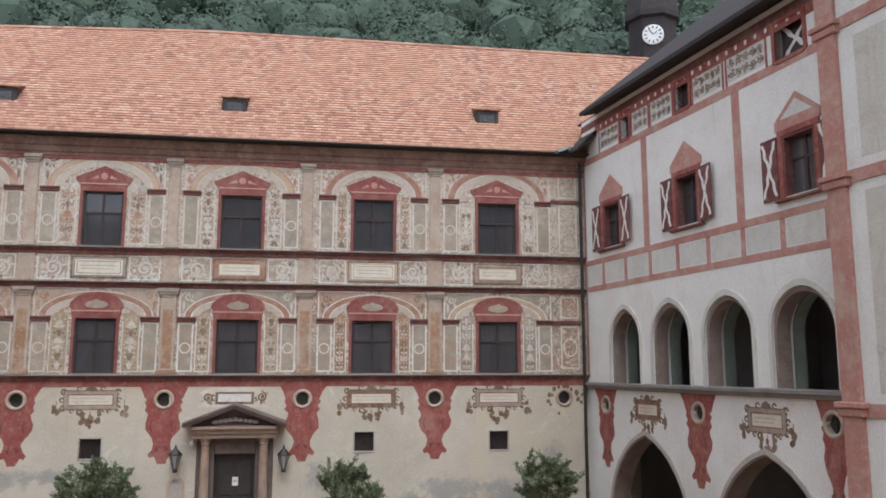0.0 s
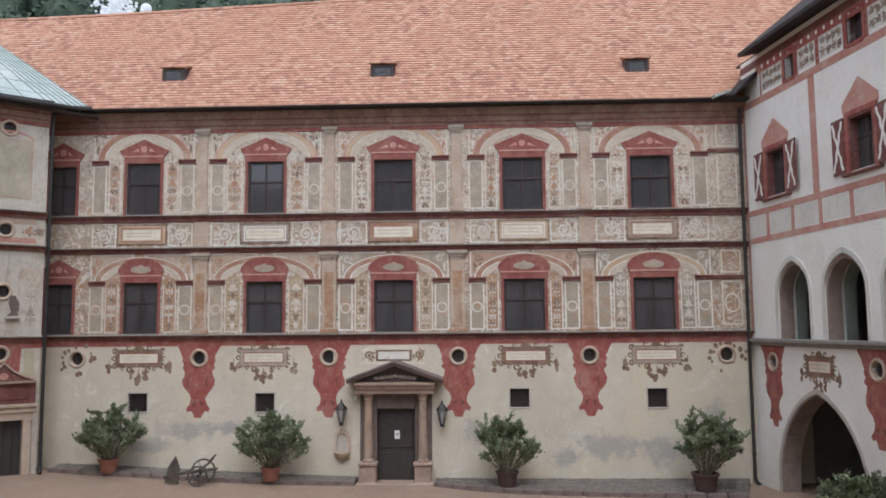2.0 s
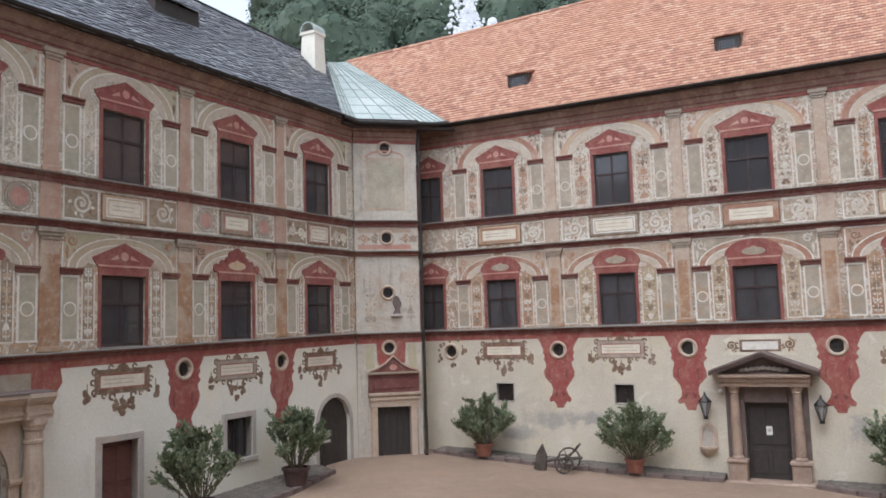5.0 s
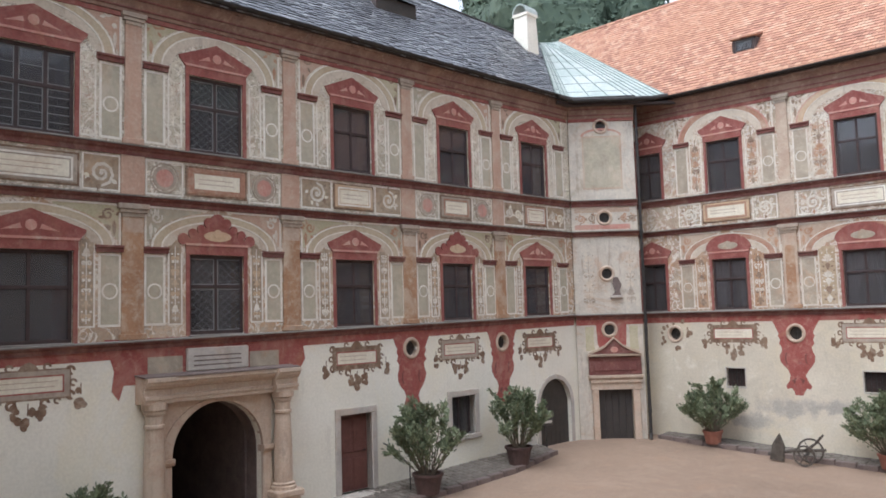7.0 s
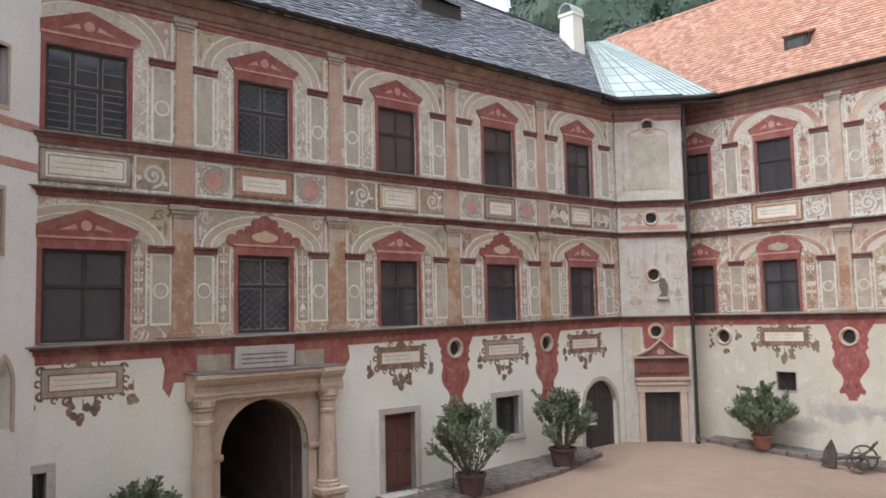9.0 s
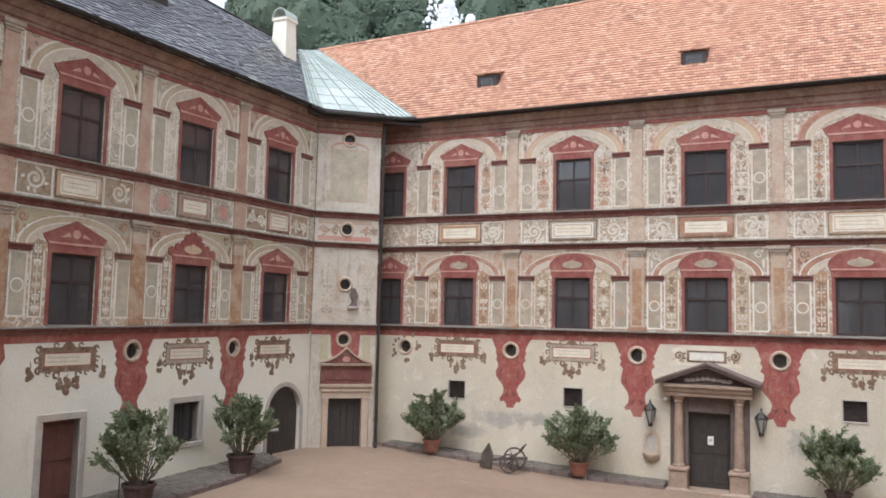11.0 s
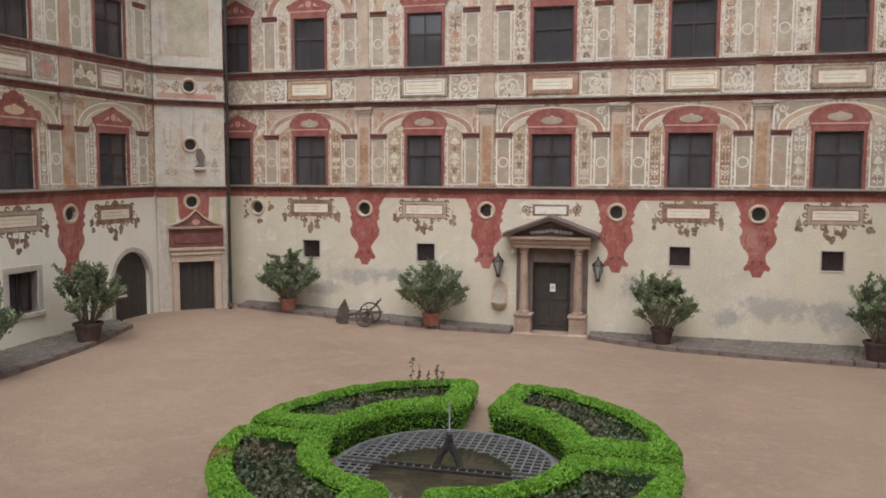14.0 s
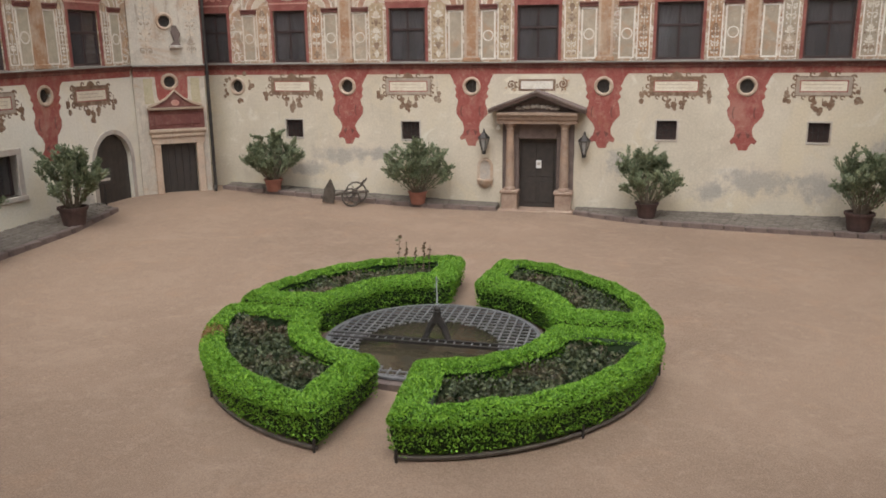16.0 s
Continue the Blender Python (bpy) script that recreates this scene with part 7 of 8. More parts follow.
framed_opening("door_3", *W_DOOR, "red-brown panelled door in a grey stone frame", "door", red_door)
framed_opening("window_low_1", *W_LOWWIN, "small barred window in a grey stone frame", "window", grey_window)
framed_opening("window_low_2", *W_SWWIN, "small barred window in a grey stone frame", "window", grey_window)
# handrail by the red door
rail = tagged(setpose(new("handrail"), WEST @ pose(W_DOOR[1] + 0.35, 0, ground_z(-12.6, W_DOOR[1]))), "thin black iron handrail beside the steps", "handrail")
bm = bmesh.new()
tube(bm, [(0.0, -0.05, 1.25), (0.05, -0.4, 1.15), (0.15, -0.9, 0.75)], 0.018, seg=6)
part("rail", bm, M_METAL, rail)
bm = bmesh.new()
tube(bm, [(0.15, -0.9, -0.05), (0.15, -0.9, 0.75)], 0.016, seg=6)
part("post", bm, M_METAL, rail)
# round-headed door
rd = structure("door_4", WEST @ pose((W_ARCH[0] + W_ARCH[1]) / 2, 0, 0), "dark round-headed plank door in a worn stone arch", "door")
ra = (W_ARCH[1] - W_ARCH[0]) / 2
bm = bmesh.new()
strip(bm, rounded(-ra, ra, 0.2, W_ARCH[2]), rounded(-ra - 0.14, ra + 0.14, 0.2, W_ARCH[2]), -0.03, 0.15)
part("stone_arch", bm, M_STONE_G, rd)
for k in range(7):
    x0 = -ra + 2 * ra * k / 7
    x1 = x0 + 2 * ra / 7 - 0.008
    hh = lambda x: W_ARCH[2] + math.sqrt(max(0.0, ra * ra - x * x))
    bm = bmesh.new()
    prism(bm, [(x0, 0.25), (x1, 0.25), (x1, hh(x1)), (x0, hh(x0))], 0.13, 0.19)
    part("plank", bm, M_DOOR, rd)


# ---- paved strips along the walls ----
def paved_strip(name, inner, outer, label, z_of, step=0.12):
    """Cobbled strip between two lines of plan points, with a kerb of stones."""
    st = structure(name, pose(0, 0, 0), label, "pavement")
    n = 40

    def along(line, f):
        seg = [math.dist(a, b) for a, b in zip(line, line[1:])]
        d = f * sum(seg)
        for (a, b), s in zip(zip(line, line[1:]), seg):
            if d <= s or b == line[-1]:
                k = min(1.0, d / s)
                return (a[0] + (b[0] - a[0]) * k, a[1] + (b[1] - a[1]) * k)
            d -= s

    bm = bmesh.new()
    rows = []
    for i in range(n + 1):
        a, b = along(inner, i / n), along(outer, i / n)
        rows.append([(a[0], a[1], z_of(*a) + step + 0.03), (b[0], b[1], z_of(*b) + step - 0.02), (b[0], b[1], z_of(*b) - 0.2), (a[0], a[1], z_of(*a) - 0.2)])
    loft(bm, rows)
    part("bed", bm, M_MORTAR, st)
    rng = random.Random(len(name))
    total = sum(math.dist(a, b) for a, b in zip(outer, outer[1:]))
    wide = max(math.dist(along(inner, f), along(outer, f)) for f in (0.1, 0.5, 0.9))
    bm = bmesh.new()
    nu, nv = int(total / 0.2), max(3, int(wide / 0.18))
    for i in range(nu):
        for j in range(nv - 1):
            f0, f1 = (i + 0.06 + rng.uniform(0, 0.04)) / nu, (i + 0.94) / nu
            g0, g1 = (j + 0.08) / nv, (j + 0.92) / nv
            ps = []
            for f, q in ((f0, g0), (f1, g0), (f1, g1), (f0, g1)):
                a, b = along(inner, f), along(outer, f)
                x, y = a[0] + (b[0] - a[0]) * q, a[1] + (b[1] - a[1]) * q
                x, y = x + rng.uniform(-0.03, 0.03), y + rng.uniform(-0.03, 0.03)
                ps.append((x, y, z_of(x, y) + step + 0.03 - 0.05 * q))
            h = rng.uniform(0.01, 0.028)
            c = [sum(p[k] for p in ps) / 4 for k in range(3)]
            top = [(p[0] * 0.8 + c[0] * 0.2, p[1] * 0.8 + c[1] * 0.2, p[2] + h) for p in ps]
            v = [bm.verts.new(p) for p in ps]
            w = [bm.verts.new(p) for p in top]
            fs = [bm.faces.new(w)] + [bm.faces.new((v[k], v[(k + 1) % 4], w[(k + 1) % 4], w[k])) for k in range(4)]
    tagged(part("cobbles", bm, M_COBBLE, st, "grey river cobbles"), kind="stuff")
    m = int(total / 0.55)
    for i in range(m):
        p, q = along(outer, (i + 0.02) / m), along(outer, (i + 0.98) / m)
        d = Vector((q[0] - p[0], q[1] - p[1], 0))
        ang = math.degrees(math.atan2(d.y, d.x))
        bm = bmesh.new()
        box(bm, -d.length / 2, d.length / 2, -0.1, 0.1, -0.2, step + 0.02 + rng.uniform(-0.012, 0.012), 0.02)
        part("kerb_stone", bm, M_STONE_D, st, "", pose((p[0] + q[0]) / 2, (p[1] + q[1]) / 2, z_of((p[0] + q[0]) / 2, (p[1] + q[1]) / 2), 0, 0, ang))


paved_strip("pavement_northwest", [(-10.2, 26.98), (-0.62, 26.98)], [(-10.2, 26.35), (-9.0, 26.15), (-6.0, 26.0), (-2.5, 26.15), (-0.62, 26.4)], "grey cobbled strip with kerb under the north wall", ground_z)
paved_strip("pavement_northeast", [(1.85, 26.98), (11.6, 26.98)], [(1.85, 26.5), (2.8, 26.0), (4.2, 25.5), (7.0, 25.1), (10.8, 24.75)], "grey cobbled strip with kerb under the north wall", ground_z)
paved_strip("pavement_west", [(-12.72, 14.0), (-12.3, 22.4)], [(-11.3, 13.8), (-10.95, 16.8), (-10.9, 19.4), (-11.4, 22.0)], "grey cobbled strip with kerb along the west wall", ground_z)


# ---- oleanders in tubs ----
def leaf_blades(bm, p, out, rng, length=0.13, width=0.022):
    """One narrow leaf, folded along its middle."""
    d = (Vector(out) + Vector((rng.uniform(-0.7, 0.7), rng.uniform(-0.7, 0.7), rng.uniform(-0.3, 0.8)))).normalized()
    s = d.cross(Vector((rng.uniform(-1, 1), rng.uniform(-1, 1), rng.uniform(-0.3, 1)))).normalized()
    k = length * rng.uniform(0.7, 1.2)
    w = width * rng.uniform(0.8, 1.25)
    up = s.cross(d) * 0.01
    a = bm.verts.new(p)
    b = bm.verts.new(p + d * k * 0.5 + s * w)
    c = bm.verts.new(p + d * k - Vector((0, 0, 0.02)))
    e = bm.verts.new(p + d * k * 0.5 - s * w + up)
    bm.faces.new((a, b, c, e))


def oleander(x, y, z, height, spread, seed, pot_mat, label, leaves=2300, pot=0.5):
    rng = random.Random(seed)
    t = tagged(setpose(new("potted_oleander"), pose(x, y, z)), label, "potted plant", "oleanders in tubs")
    k = pot / 0.5
    bm = bmesh.new()
    turned(bm, [(0.26 * k, 0), (0.28 * k, 0.02), (0.36 * k, 0.44 * k), (0.4 * k, 0.45 * k), (0.4 * k, 0.52 * k), (0.34 * k, 0.52 * k), (0.32 * k, 0.44 * k)], 18)
    part("pot", bm, pot_mat, t)
    bm = bmesh.new()
    turned(bm, [(0.33 * k, 0.4 * k), (0.3 * k, 0.46 * k), (0.05, 0.48 * k)], 14)
    part("soil", bm, M_SOIL, t)
    bs, bl = bmesh.new(), bmesh.new()
    tips = []
    for i in range(34):
        a = rng.uniform(0, 6.283)
        r = math.sqrt(rng.uniform(0.03, 1.0))
        el = rng.uniform(0.45, 1.0) if r > 0.6 else rng.uniform(0.8, 1.02)
        tip = Vector((spread * r * math.cos(a), spread * r * math.sin(a) * 0.85, 0.45 * k + (height - 0.45 * k) * el * (1.04 - 0.34 * r * r)))
        base = Vector((0.1 * math.cos(a), 0.1 * math.sin(a), 0.42 * k))
        mid = base.lerp(tip, 0.5) + Vector((0, 0, 0.12 * (1 - r)))
        tube(bs, [base, mid, tip], 0.018, 0.006, 5)
        tips.append((base, mid, tip))
        for j in range(3):
            f = rng.uniform(0.45, 0.95)
            o = mid.lerp(tip, f)
            e = o + Vector((rng.uniform(-0.28, 0.28), rng.uniform(-0.28, 0.28), rng.uniform(0.02, 0.3))) * spread
            tube(bs, [o, e], 0.008, 0.003, 4)
            tips.append((mid, o, e))
    n = int(leaves * 2.8) // len(tips)
    for base, mid, tip in tips:
        for j in range(n):
            f = rng.uniform(0.15, 1.0)
            p = (mid.lerp(tip, f) if rng.random() < 0.8 else base.lerp(mid, rng.uniform(0.5, 1))) + Vector((rng.gauss(0, 0.035), rng.gauss(0, 0.035), rng.gauss(0, 0.03)))
            leaf_blades(bl, p, (tip - mid).normalized() + Vector((0, 0, 0.2)), rng)
    part("branchwork", bs, M_BARK, t)
    part("foliage", bl, M_OLEANDER, t, "narrow grey-green leaves")
    return t


oleander(-8.2, 26.1, ground_z(-8.2, 26.1) + 0.1, 1.85, 1.0, 1, M_POT, "wide oleander bush in a terracotta tub by the wall", 2600, 0.4)
oleander(-3.15, 26.1, ground_z(-3.15, 26.1) + 0.1, 1.95, 1.2, 2, M_POT, "oleander bush in a terracotta tub by the wall", 2500, 0.4)
oleander(4.05, 25.9, 0.14, 2.0, 1.05, 3, M_POT_D, "oleander bush in a dark tub by the wall", 2700, 0.44)
oleander(9.75, 25.25, 0.12, 2.1, 1.1, 4, M_POT_D, "tall oleander bush in a dark tub by the wall", 2700)
oleander(-11.15, 19.85, ground_z(-11.15, 19.85) + 0.1, 2.15, 0.95, 5, M_POT_D, "upright oleander bush in a dark tub beside a sign", 2500)
oleander(-11.1, 16.05, ground_z(-11.1, 16.05) + 0.1, 2.2, 1.05, 6, M_POT_D, "large loose oleander in a dark tub by the window", 2700)
oleander(-12.2, 8.1, ground_z(-12.2, 8.1), 1.7, 0.8, 7, M_POT_D, "oleander bush in a dark tub beside the gateway", 1800)
oleander(11.95, 20.6, 0.0, 1.35, 0.85, 8, M_POT_D, "low dark bush in a tub before the pointed gate", 2000)

# sign in front of the round-headed door
sign = tagged(setpose(new("notice_stand"), pose(-11.85, 22.2, ground_z(-11.85, 22.2) + 0.1, 0, 0, 60)), "small dark notice board on a post beside the bushes", "sign")
bm = bmesh.new()
tube(bm, [(0, 0, 0), (0, 0, 1.08)], 0.025, seg=6)
part("post", bm, M_METAL, sign)
bm = bmesh.new()
box(bm, -0.24, 0.24, -0.04, -0.015, 0.68, 1.13, 0.01)
board = part("board", bm, M_DOOR, sign)
bm = bmesh.new()
for z in (0.81, 0.99):
    box(bm, -0.18, 0.18, -0.045, -0.04, z - 0.04, z + 0.04)
part("text_bar", bm, M_STONE_G, board)

# ---- old plough by the north wall ----
plough = tagged(setpose(new("old_plough"), pose(-5.4, 25.35, ground_z(-5.4, 25.35), 0, 0, 8)), "old dark wooden plough with wheels by the kerb", "plough")
bm = bmesh.new()
tube(bm, [(-0.75, 0, 0.25), (-0.1, 0, 0.38), (0.8, 0.05, 0.45)], 0.055, 0.045, 7)
part("beam", bm, M_WOOD, plough)
bm = bmesh.new()
loft(bm, [[(-0.72, -0.03, 0.1), (-0.35, -0.05, 0.05), (-0.3, -0.1, 0.5), (-0.42, -0.12, 0.85), (-0.62, -0.05, 0.55)], [(-0.7, 0.03, 0.1), (-0.33, 0.03, 0.05), (-0.28, 0.0, 0.5), (-0.4, -0.02, 0.86), (-0.6, 0.03, 0.55)]])
part("mouldboard", bm, M_WOOD, plough)
for k, (x, y, r) in enumerate(((0.28, -0.28, 0.3), (0.34, 0.3, 0.36))):
    bm = bmesh.new()
    strip(bm, arc(x, r, r - 0.05, r - 0.05, 0, 360, 20), arc(x, r, r, r, 0, 360, 20), y - 0.025, y + 0.025)
    wheel = part("wheel", bm, M_WOOD, plough)
    for j in range(6):
        bm = bmesh.new()
        a = j * math.pi / 3
        tube(bm, [(x, y, r), (x + (r - 0.04) * math.cos(a), y, r + (r - 0.04) * math.sin(a))], 0.014, seg=5)
        part("spoke", bm, M_WOOD, wheel)
bm = bmesh.new()
tube(bm, [(0.3, -0.34, 0.32), (0.33, 0.36, 0.34)], 0.03, seg=6)
part("axle", bm, M_METAL, plough)
for s in (-1, 1):
    bm = bmesh.new()
    tube(bm, [(0.2, s * 0.08, 0.4), (0.55, s * 0.16, 0.62), (0.72, s * 0.22, 0.85)], 0.03, seg=6)
    part("stilt", bm, M_WOOD, plough)

# ---- box hedges round the fountain ----
HC = Vector((0.47, 14.14, 0.0))
HR0, HR1, HH = 1.98, 3.85, 0.71


def hedge(a0, a1, seed, label):
    """One quarter of the ring: a clipped hedge round a hollow bed, leaved all over."""
    rng = random.Random(seed)
    t = tagged(setpose(new("box_hedge"), Matrix.Translation(HC)), label, "hedge", "clipped hedge quarters")
    n = 30
    band, rim = 0.46, 0.36

    def ring(r, a, z):
        return Vector((r * math.cos(radians(a)), 1.05 * r * math.sin(radians(a)), z))

    da_in, da_out = math.degrees(0.5 / (HR0 + band)), math.degrees(0.55 / (HR1 - rim))
    outer_pts, inner_pts = [], []
    for i in range(n + 1):
        outer_pts.append((HR1, a0 + (a1 - a0) * i / n))
    for i in range(n + 1):
        outer_pts.append((HR0, a1 - (a1 - a0) * i / n))
    for i in range(n + 1):
        f = i / n
        inner_pts.append((HR1 - rim, a0 + da_out + (a1 - a0 - 2 * da_out) * f))
    for i in range(n + 1):
        f = i / n
        inner_pts.append((HR0 + band, a1 - da_in - (a1 - a0 - 2 * da_in) * f))
    def core(pts, z, inset):
        """The plan outline drawn in by the inset, with its ends drawn in too."""
        mid = (a0 + a1) / 2
        return [bm.verts.new(ring(r - inset if r > 3 else r + inset, mid + (a - mid) * (1 - math.degrees(inset / r) / (a1 - a0) * 2), z)) for r, a in pts]

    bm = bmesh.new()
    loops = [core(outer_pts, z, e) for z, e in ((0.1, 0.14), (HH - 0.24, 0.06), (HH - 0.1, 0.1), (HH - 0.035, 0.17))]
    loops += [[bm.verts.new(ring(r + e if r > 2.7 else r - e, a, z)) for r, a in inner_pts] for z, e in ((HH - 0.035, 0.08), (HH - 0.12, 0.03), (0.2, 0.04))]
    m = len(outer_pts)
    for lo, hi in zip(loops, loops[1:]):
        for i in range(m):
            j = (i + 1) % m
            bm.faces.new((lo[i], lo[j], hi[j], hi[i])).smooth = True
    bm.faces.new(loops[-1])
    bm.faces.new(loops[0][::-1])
    part("twig_mass", bm, M_BOX_SHADE, t)
    # leaves: a rounded crown over slightly undercut sides, thinned so the shade-dark core shows
    bl, bd = bmesh.new(), bmesh.new()
    bl_pts = []
    rc, shoulder = 0.2, 0.22

    def rounding(along_edge):
        """How far a corner of the plan is drawn in at this distance from it."""
        e = max(0.0, rc - along_edge)
        return rc - math.sqrt(max(0.0, rc * rc - e * e))

    k = 0
    while k < 38000:
        r, a = math.sqrt(rng.uniform(HR0 ** 2, HR1 ** 2)), rng.uniform(a0, a1)
        dr, da = min(r - HR0, HR1 - r), math.radians(min(a - a0, a1 - a)) * r
        ed = min(dr - rounding(da), da - rounding(dr))
        into = min(r - HR0 - band, HR1 - rim - r, da - 0.52)
        if into > 0.03 or ed < 0:
            continue
        x, y = r * math.cos(radians(a)), r * math.sin(radians(a))
        lump = 0.045 * noise.noise((x * 2.2, y * 2.2, seed)) + 0.025 * noise.noise((x * 7, y * 7, seed))
        q = max(0.0, 1 - ed / shoulder)
        drop = 0.2 * (1 - math.sqrt(max(0.0, 1 - q * q))) + 0.05 * max(0, 1 + into / 0.08)
        out = ring(1, a, 0) * (1 if HR1 - r < r - HR0 else -1)
        if da < dr:
            out = ring(1, a + (-90 if a - a0 < a1 - a else 90), 0)
        bl_pts.append((ring(r, a, HH + lump - drop + rng.uniform(-0.025, 0.02)), (Vector((0, 0, 1)) + out * q * 1.1).normalized()))
        k += 1
    for k in range(12500):
        side = rng.random()
        z = HH - 0.14 - (HH - 0.26) * rng.random() ** 2.1
        j = 0.03 * noise.noise((k * 0.01, z * 4, seed)) + rng.uniform(-0.03, 0.01) - 0.11 * (1 - z / HH)
        if side < 0.48:
            a = rng.uniform(a0, a1)
            da = math.radians(min(a - a0, a1 - a)) * HR1
            bl_pts.append((ring(HR1 + j - rounding(da), a, z), ring(1, a, 0)))
        elif side < 0.68:
            a = rng.uniform(a0, a1)
            da = math.radians(min(a - a0, a1 - a)) * HR0
            bl_pts.append((ring(HR0 - j + rounding(da), a, z), -ring(1, a, 0)))
        elif side < 0.88:
            r = rng.uniform(HR0, HR1)
            e, q = (a0, -1) if rng.random() < 0.5 else (a1, 1)
            bl_pts.append((ring(r, e, z) + ring(j - rounding(min(r - HR0, HR1 - r)), e + 90 * q, 0), ring(1, e + 90 * q, 0)))
        else:
            r_, a_ = inner_pts[rng.randrange(m)]
            bl_pts.append((ring(r_, a_ + rng.uniform(-1, 1), max(0.35, z)), -ring(1, a_, 0) if r_ > 2.7 else ring(1, a_, 0)))
    for p, nrm in bl_pts:
        # each small leaf lies roughly in the clipped face and points up and out of it
        d = (nrm * 0.5 + Vector((rng.uniform(-1, 1), rng.uniform(-1, 1), rng.uniform(-0.4, 0.7)))).normalized()
        s = d.cross(nrm + Vector((rng.uniform(-0.6, 0.6), rng.uniform(-0.6, 0.6), rng.uniform(-0.6, 0.6)))).normalized()
        q = rng.uniform(0.013, 0.027)
        dry = seed == 13 and (p - ring(3.72, 205, HH - 0.1)).length < rng.uniform(0.1, 0.34)
        b_ = bd if dry else bl
        b_.faces.new([b_.verts.new(v) for v in (p - d * q * 0.6, p + s * q * 0.6, p + d * q * 1.3, p - s * q * 0.6)])
    if len(bd.faces):
        part("dry_leaves", bd, leafy("dry_box_leaves", ((0.20, 0.10, 0.04), (0.30, 0.17, 0.07), (0.15, 0.13, 0.04)), 0.8), t, "scorched brown leaves")
    else:
        bd.free()
    part("leaves", bl, M_BOX, t, "small fresh green clipped leaves")
    # wooden edging rail near the ground
    bm = bmesh.new()
    tube(bm, [ring(HR1 - 0.1, a0 + 1.5 + (a1 - a0 - 3) * i / 24, 0.07) for i in range(25)], 0.03, seg=5)
    part("edging_rail", bm, M_WOOD, t)
    for a in (a0 + 2, (a0 + a1) / 2, a1 - 2):
        bm = bmesh.new()
        tube(bm, [ring(HR1 - 0.07, a, -0.02), ring(HR1 - 0.07, a, 0.2)], 0.022, seg=6)
        part("peg", bm, M_METAL, t)
    # dark shrubs in the hollow
    bed = tagged(setpose(new("rose_bed"), Matrix.Translation(HC + Vector((0, 0, 0.2)))), "dark leafy roses filling a hollow in the hedge", "plant bed", "rose beds", "stuff")
    br = bmesh.new()
    rng2 = random.Random(seed + 50)
    for k in range(3200):
        f = rng2.random()
        r = rng2.uniform(HR0 + band + 0.04, HR1 - rim - 0.04)
        dd = da_in + (da_out - da_in) * (r - HR0 - band) / (HR1 - HR0 - band - rim)
        a = a0 + dd + (a1 - a0 - 2 * dd) * f
        h = 0.28 + 0.16 * noise.noise((r * 2, a * 0.09, seed)) + rng2.uniform(-0.12, 0.1)
        leaf_blades(br, ring(r, a, max(0.06, h)), (0, 0, 0.3), rng2, 0.075, 0.03)
    part("rose_leaves", br, M_ROSE, bed)
    return t


HEDGES = [(94.5, 177.5, 11, "clipped box hedge quarter with two taller rose shoots behind"), (3.0, 83.5, 12, "clipped box hedge quarter ringing the fountain"),
          (182.5, 262.5, 13, "clipped box hedge quarter with a brown patch"), (275.5, 357.5, 14, "clipped box hedge quarter ringing the fountain")]
for h in HEDGES:
    hedge(*h)
shoots = tagged(setpose(new("rose_shoot"), pose(-1.1, 17.3, 0.3)), "thin reddish rose shoots above the hedge", "plant")
bs, bl = bmesh.new(), bmesh.new()
rng = random.Random(5)
for x, h in ((-0.05, 0.95), (0.1, 0.85), (0.5, 0.85), (0.62, 0.8), (0.3, 0.7)):
    tube(bs, [(x, 0, 0), (x + 0.03, 0, h * 0.6), (x + 0.05, 0, h)], 0.01, 0.005, 5)
    for k in range(16):
        leaf_blades(bl, Vector((x + 0.04, 0, h * rng.uniform(0.62, 1.0))), (0, 0, 0.2), rng, 0.08, 0.025)
part("stem", bs, M_BARK, shoots)
part("foliage", bl, leafy("reddish_rose_leaves", ((0.16, 0.07, 0.05), (0.10, 0.12, 0.05), (0.2, 0.09, 0.06))), shoots)

# ---- fountain basin with its iron grille ----
FC = Matrix.Translation(HC + Vector((-0.06, 0.16, 0.0)))
fount = tagged(setpose(new("fountain"), FC), "sunken round fountain basin under an iron grille", "fountain")
FR = 1.86
bm = bmesh.new()
loft(bm, [[(r * math.cos(2 * math.pi * i / 40), r * math.sin(2 * math.pi * i / 40), z) for i in range(40)] for r, z in ((FR + 0.16, -0.1), (FR + 0.16, 0.12), (FR, 0.14), (FR, -0.05))], cap=False)
part("basin_rim", bm, M_STONE_D, fount)
bm = bmesh.new()
loft(bm, [[(r * math.cos(2 * math.pi * i / 40), r * math.sin(2 * math.pi * i / 40), 0.06) for i in range(40)] for r in (0.002, FR)], cap=False)
part("water", bm, M_WATER, fount, "still murky green water")
FI, FY = 1.2, -0.34
for axis in (0, 1):
    for k in range(-11, 12):
        c = k * 0.16
        hl = math.sqrt(max(0.01, FR * FR - c * c))
        hole = math.sqrt(max(0.0, FI * FI - (c - FY * axis) ** 2))
        at = FY * (1 - axis)
        for a, b in (((-hl, at - hole), (at + hole, hl)) if hole > 0.05 else ((-hl, hl),)):
            bm = bmesh.new()
            w = 0.013
            if axis:
                box(bm, a, b, c - w, c + w, 0.16, 0.185)
            else:
                box(bm, c - w, c + w, a, b, 0.163, 0.188)
            part("grille_bar", bm, M_GRILLE, fount)
bm = bmesh.new()
strip(bm, arc(0, 0, FR - 0.03, FR - 0.03, 0, 360, 40), arc(0, 0, FR + 0.05, FR + 0.05, 0, 360, 40), 0.155, 0.19)
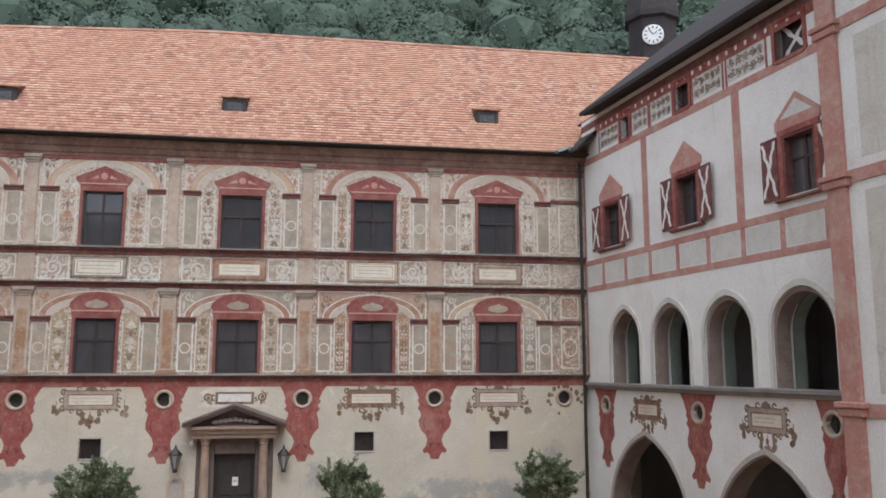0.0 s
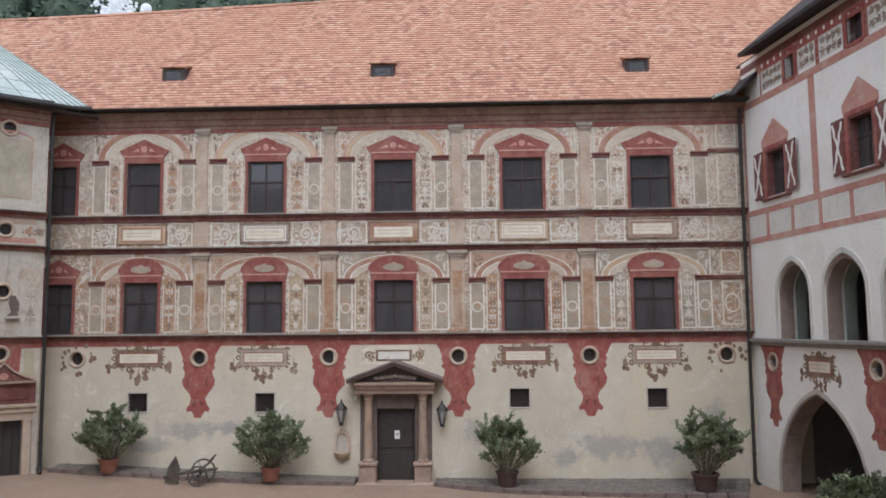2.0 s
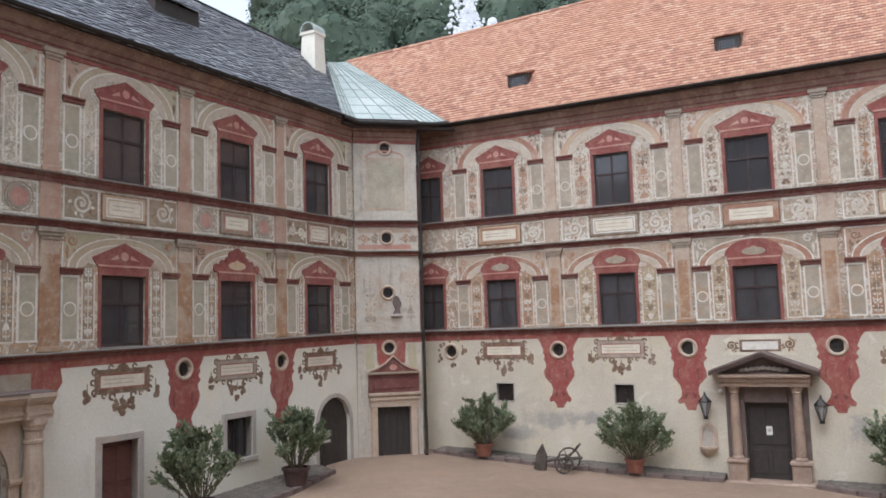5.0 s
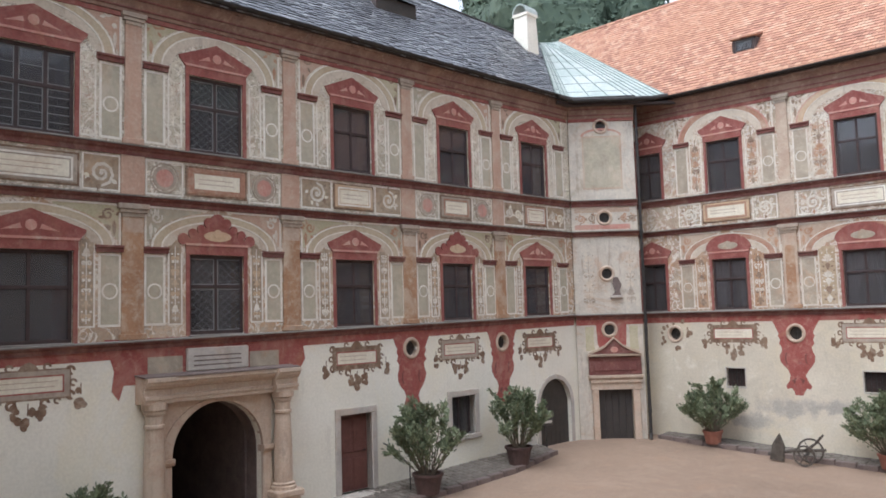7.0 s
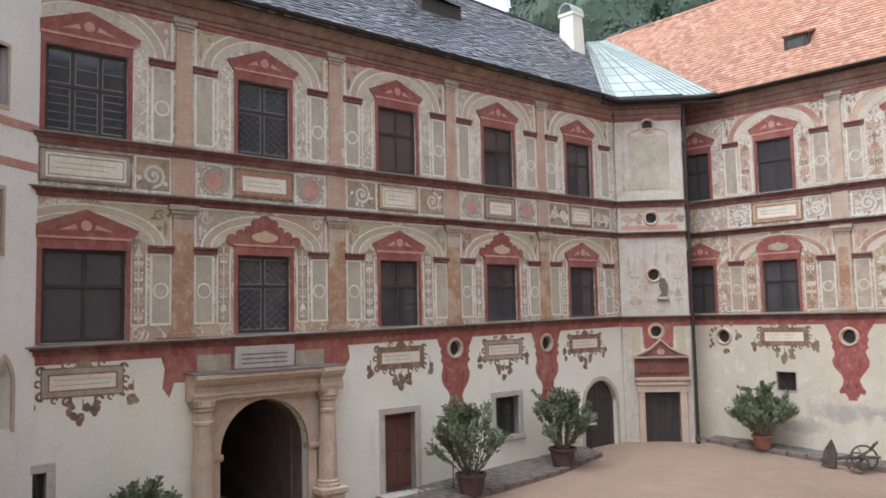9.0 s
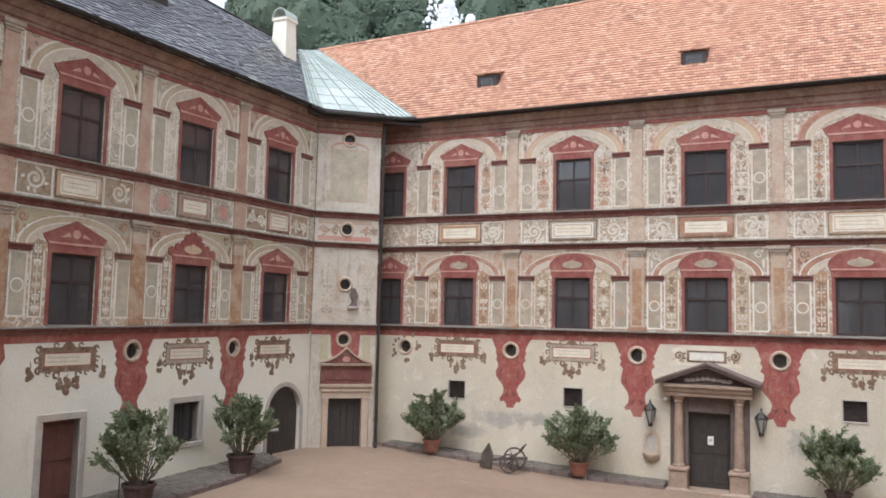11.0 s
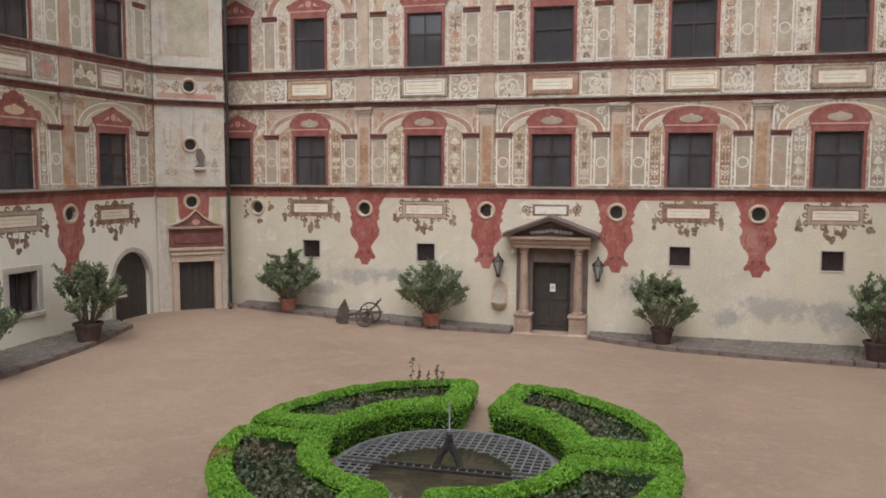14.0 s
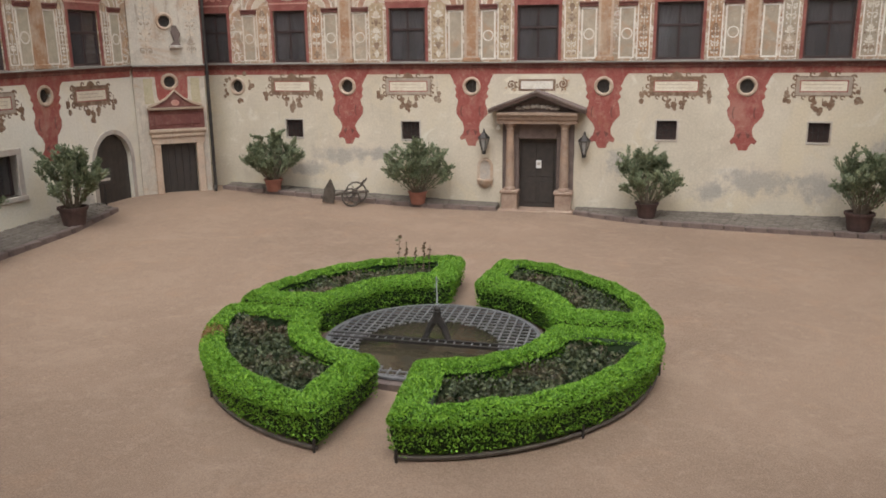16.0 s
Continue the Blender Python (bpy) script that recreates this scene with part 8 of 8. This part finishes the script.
for v in bm.verts:
    v.co = Vector((v.co.x, v.co.z, v.co.y))
bmesh.ops.recalc_face_normals(bm, faces=bm.faces)
part("grille_rim", bm, M_GRILLE, fount)
for y in (-0.12, -0.3):
    bm = bmesh.new()
    box(bm, -FR, FR, y - 0.025, y + 0.025, 0.155, 0.2)
    part("cross_beam", bm, M_METAL, fount)
for k in range(24):
    bm = bmesh.new()
    x = -FR + 0.1 + k * 0.155
    box(bm, x - 0.012, x + 0.012, -0.3, -0.12, 0.165, 0.19)
    part("grille_bar", bm, M_GRILLE, fount)
fig = tagged(link_mesh("fountain_figure", bmesh.new(), M_METAL, at=FC @ pose(0.06, 0.0, 0.18)), "small dark bronze figure at the fountain's middle", "figure")
bm = bmesh.new()
tube(bm, [(-0.26, -0.1, 0.0), (-0.16, -0.02, 0.28), (-0.03, 0, 0.5)], 0.075, 0.09, 8)
tube(bm, [(0.28, -0.08, 0.0), (0.16, -0.02, 0.26), (0.03, 0, 0.5)], 0.075, 0.09, 8)
tube(bm, [(0, 0.02, 0.4), (0.0, 0.0, 0.58), (0.02, -0.02, 0.68)], 0.12, 0.07, 9)
turned(bm, [(0.02, 0), (0.07, 0.03), (0.075, 0.09), (0.03, 0.14)], 9, z=0.66)
bmesh.ops.scale(bm, vec=(0.78, 0.78, 0.74), verts=bm.verts)
bm.to_mesh(fig.data)
bm.free()
jet = tagged(setpose(new("water_jet"), FC @ pose(0.06, 0, 0.75)), "thin white jet of water", "water jet")
bm = bmesh.new()
tube(bm, [(0, 0, 0), (0.005, 0, 0.25), (-0.005, 0, 0.5)], 0.016, 0.008, 6)
part("jet_stream", bm, M_JET, jet)
bm = bmesh.new()
rng = random.Random(9)
for k in range(40):
    a, f = rng.uniform(0, 6.28), rng.random()
    turned(bm, [(0.002, 0), (0.007, 0.008), (0.002, 0.016)], 5, x=0.09 * f * math.cos(a), y=0.09 * f * math.sin(a), z=0.5 - 0.5 * f * f + rng.uniform(-0.04, 0.04))
tagged(part("spray", bm, M_JET, jet), kind="stuff")

# ---- clock tower beyond the east wing ----
ct = tagged(setpose(new("clock_tower"), pose(20.2, 39.4, -0.7, 0, 0, -22)), "dark slated turret with a white clock face", "tower")
bm = bmesh.new()
loft(bm, [[(r * math.cos(a), r * math.sin(a), z) for a in [math.pi / 4 * (i + 0.5) for i in range(8)]] for r, z in ((1.3, -0.5), (1.3, 23.6), (1.5, 23.7), (1.5, 24.0), (1.2, 25.5), (0.5, 29))])
part("tower_body", bm, M_EAVE, ct)
bm = bmesh.new()
loft(bm, [[(r * math.cos(a), -1.22 + d, 22.6 + r * math.sin(a)) for a in [2 * math.pi * i / 24 for i in range(24)]] for r, d in ((0.54, 0.1), (0.54, -0.06), (0.49, -0.08), (0.02, -0.08))])
face = part("clock_face", bm, M_CLOCK, ct, "white clock face with dark bars")
for k in range(12):
    bm = bmesh.new()
    a = k * math.pi / 6
    d, s = Vector((math.cos(a), 0, math.sin(a))), Vector((-math.sin(a), 0, math.cos(a)))
    c = Vector((0, -1.31, 22.6))
    loft(bm, [[c + d * r0 + s * w + Vector((0, y, 0)) for r0, w in ((0.33, -0.03), (0.46, -0.03), (0.46, 0.03), (0.33, 0.03))] for y in (0.0, -0.01)])
    part("hour_mark", bm, M_METAL, face)
for a, L in ((0.6, 0.24), (2.2, 0.36)):
    bm = bmesh.new()
    tube(bm, [(0, -1.33, 22.6), (L * math.cos(a), -1.33, 22.6 + L * math.sin(a))], 0.02, seg=5)
    part("pointer", bm, M_METAL, face)

# ---- wooded hill behind the roofs ----
def hill_z(x, y):
    """A slope that climbs behind the north roof and falls away to the west."""
    r = math.hypot(x - 3, y - 1)
    az = math.degrees(math.atan2(3 - x, y - 1))
    s = max(0.0, min(1.0, (45 - az) / 9))
    s = s * s * (3 - 2 * s)
    return 0.9 * max(0.0, r - 48) * s + 5 * noise.noise((x * 0.03, y * 0.03, 3)) * s


bm = bmesh.new()
gx = [-150 + 12 * i for i in range(34)]
gy = [44 + 9 * j for j in range(17)]
gv = [[bm.verts.new((x, y, hill_z(x, y) - 3.5)) for y in gy] for x in gx]
for i in range(len(gx) - 1):
    for j in range(len(gy) - 1):
        bm.faces.new((gv[i][j], gv[i + 1][j], gv[i + 1][j + 1], gv[i][j + 1])).smooth = True
hill = tagged(link_mesh("hill", bm, M_HILL), "steep dark wooded hillside behind the roofs", "hill", kind="structure")
woods = tagged(setpose(new("far_woods"), pose(0, 0, 0)), "dense deciduous wood on the hillside, mist put into its colour", "wood", kind="stuff")
rng = random.Random(21)
bm = bmesh.new()
bmesh.ops.create_icosphere(bm, subdivisions=2, radius=1.0)
ico_faces = [[tuple(v.co) for v in f.verts] for f in bm.faces]
bm.free()
bm = bmesh.new()
for k in range(2000):
    x, y = rng.uniform(-110, 150), 52 + 115 * rng.random() ** 1.2
    z = hill_z(x, y)
    if z < 7 or x > 3 + 0.85 * y:
        continue
    r = rng.uniform(2.6, 4.6)
    c = Vector((x, y, z + r * 0.6))
    for tri in ico_faces:
        bm.faces.new([bm.verts.new(c + Vector((v[0] * r, v[1] * r, v[2] * r * 1.15)) * (0.8 + 0.22 * noise.noise(Vector(v) * 2.5 + c))) for v in tri])
    for j in range(270):
        d = Vector((rng.gauss(0, 1), rng.gauss(0, 1), rng.gauss(0.25, 1))).normalized()
        p = c + Vector((d.x * r, d.y * r, d.z * r * 1.15)) * rng.uniform(0.8, 1.04) * (1 + 0.22 * noise.noise(d * 2.5 + c))
        s = Vector((rng.uniform(-1, 1), rng.uniform(-1, 1), rng.uniform(-1, 1))).normalized()
        t = d.cross(s).normalized()
        s = t.cross(d)
        q = rng.uniform(0.14, 0.36)
        v = [bm.verts.new(p + s * q * a + t * q * b + d * e) for a, b, e in ((-1, -0.3, 0), (0.2, -0.9, -0.2), (1, 0.2, 0), (-0.1, 0.9, -0.15))]
        bm.faces.new(v)
part("crown_leaves", bm, M_WOODS, woods)

# ---- self-lit bank of low cloud rising behind the ridge ----
cloud = tagged(setpose(new("low_cloud"), pose(-26.5, 63.0, 30.0)), "white drift of low cloud rising behind the roof", "cloud", kind="stuff")
rng = random.Random(4)
bm = bmesh.new()
for k in range(700):
    f = (k % 46) / 45
    c = Vector((rng.gauss(0.2 + 1.2 * f, 0.3 + 0.55 * f) + (1.3 * rng.random() if k % 3 == 0 else 0), rng.gauss(0, 0.7), -2.5 + 9.5 * f if k % 3 else -2 + 3 * rng.random()))
    r = rng.uniform(0.22, 0.5) if k < 46 else rng.uniform(0.05, 0.2)
    vs = bmesh.ops.create_icosphere(bm, subdivisions=3 if k < 46 else 1, radius=r, matrix=Matrix.Translation(c))["verts"]
    for v in vs:
        d = (v.co - c).normalized()
        v.co += d * r * 0.3 * noise.noise(v.co * 1.2)
for fc in bm.faces:
    fc.smooth = True
part("cloud_bank", bm, M_CLOUD_GLOW, cloud)
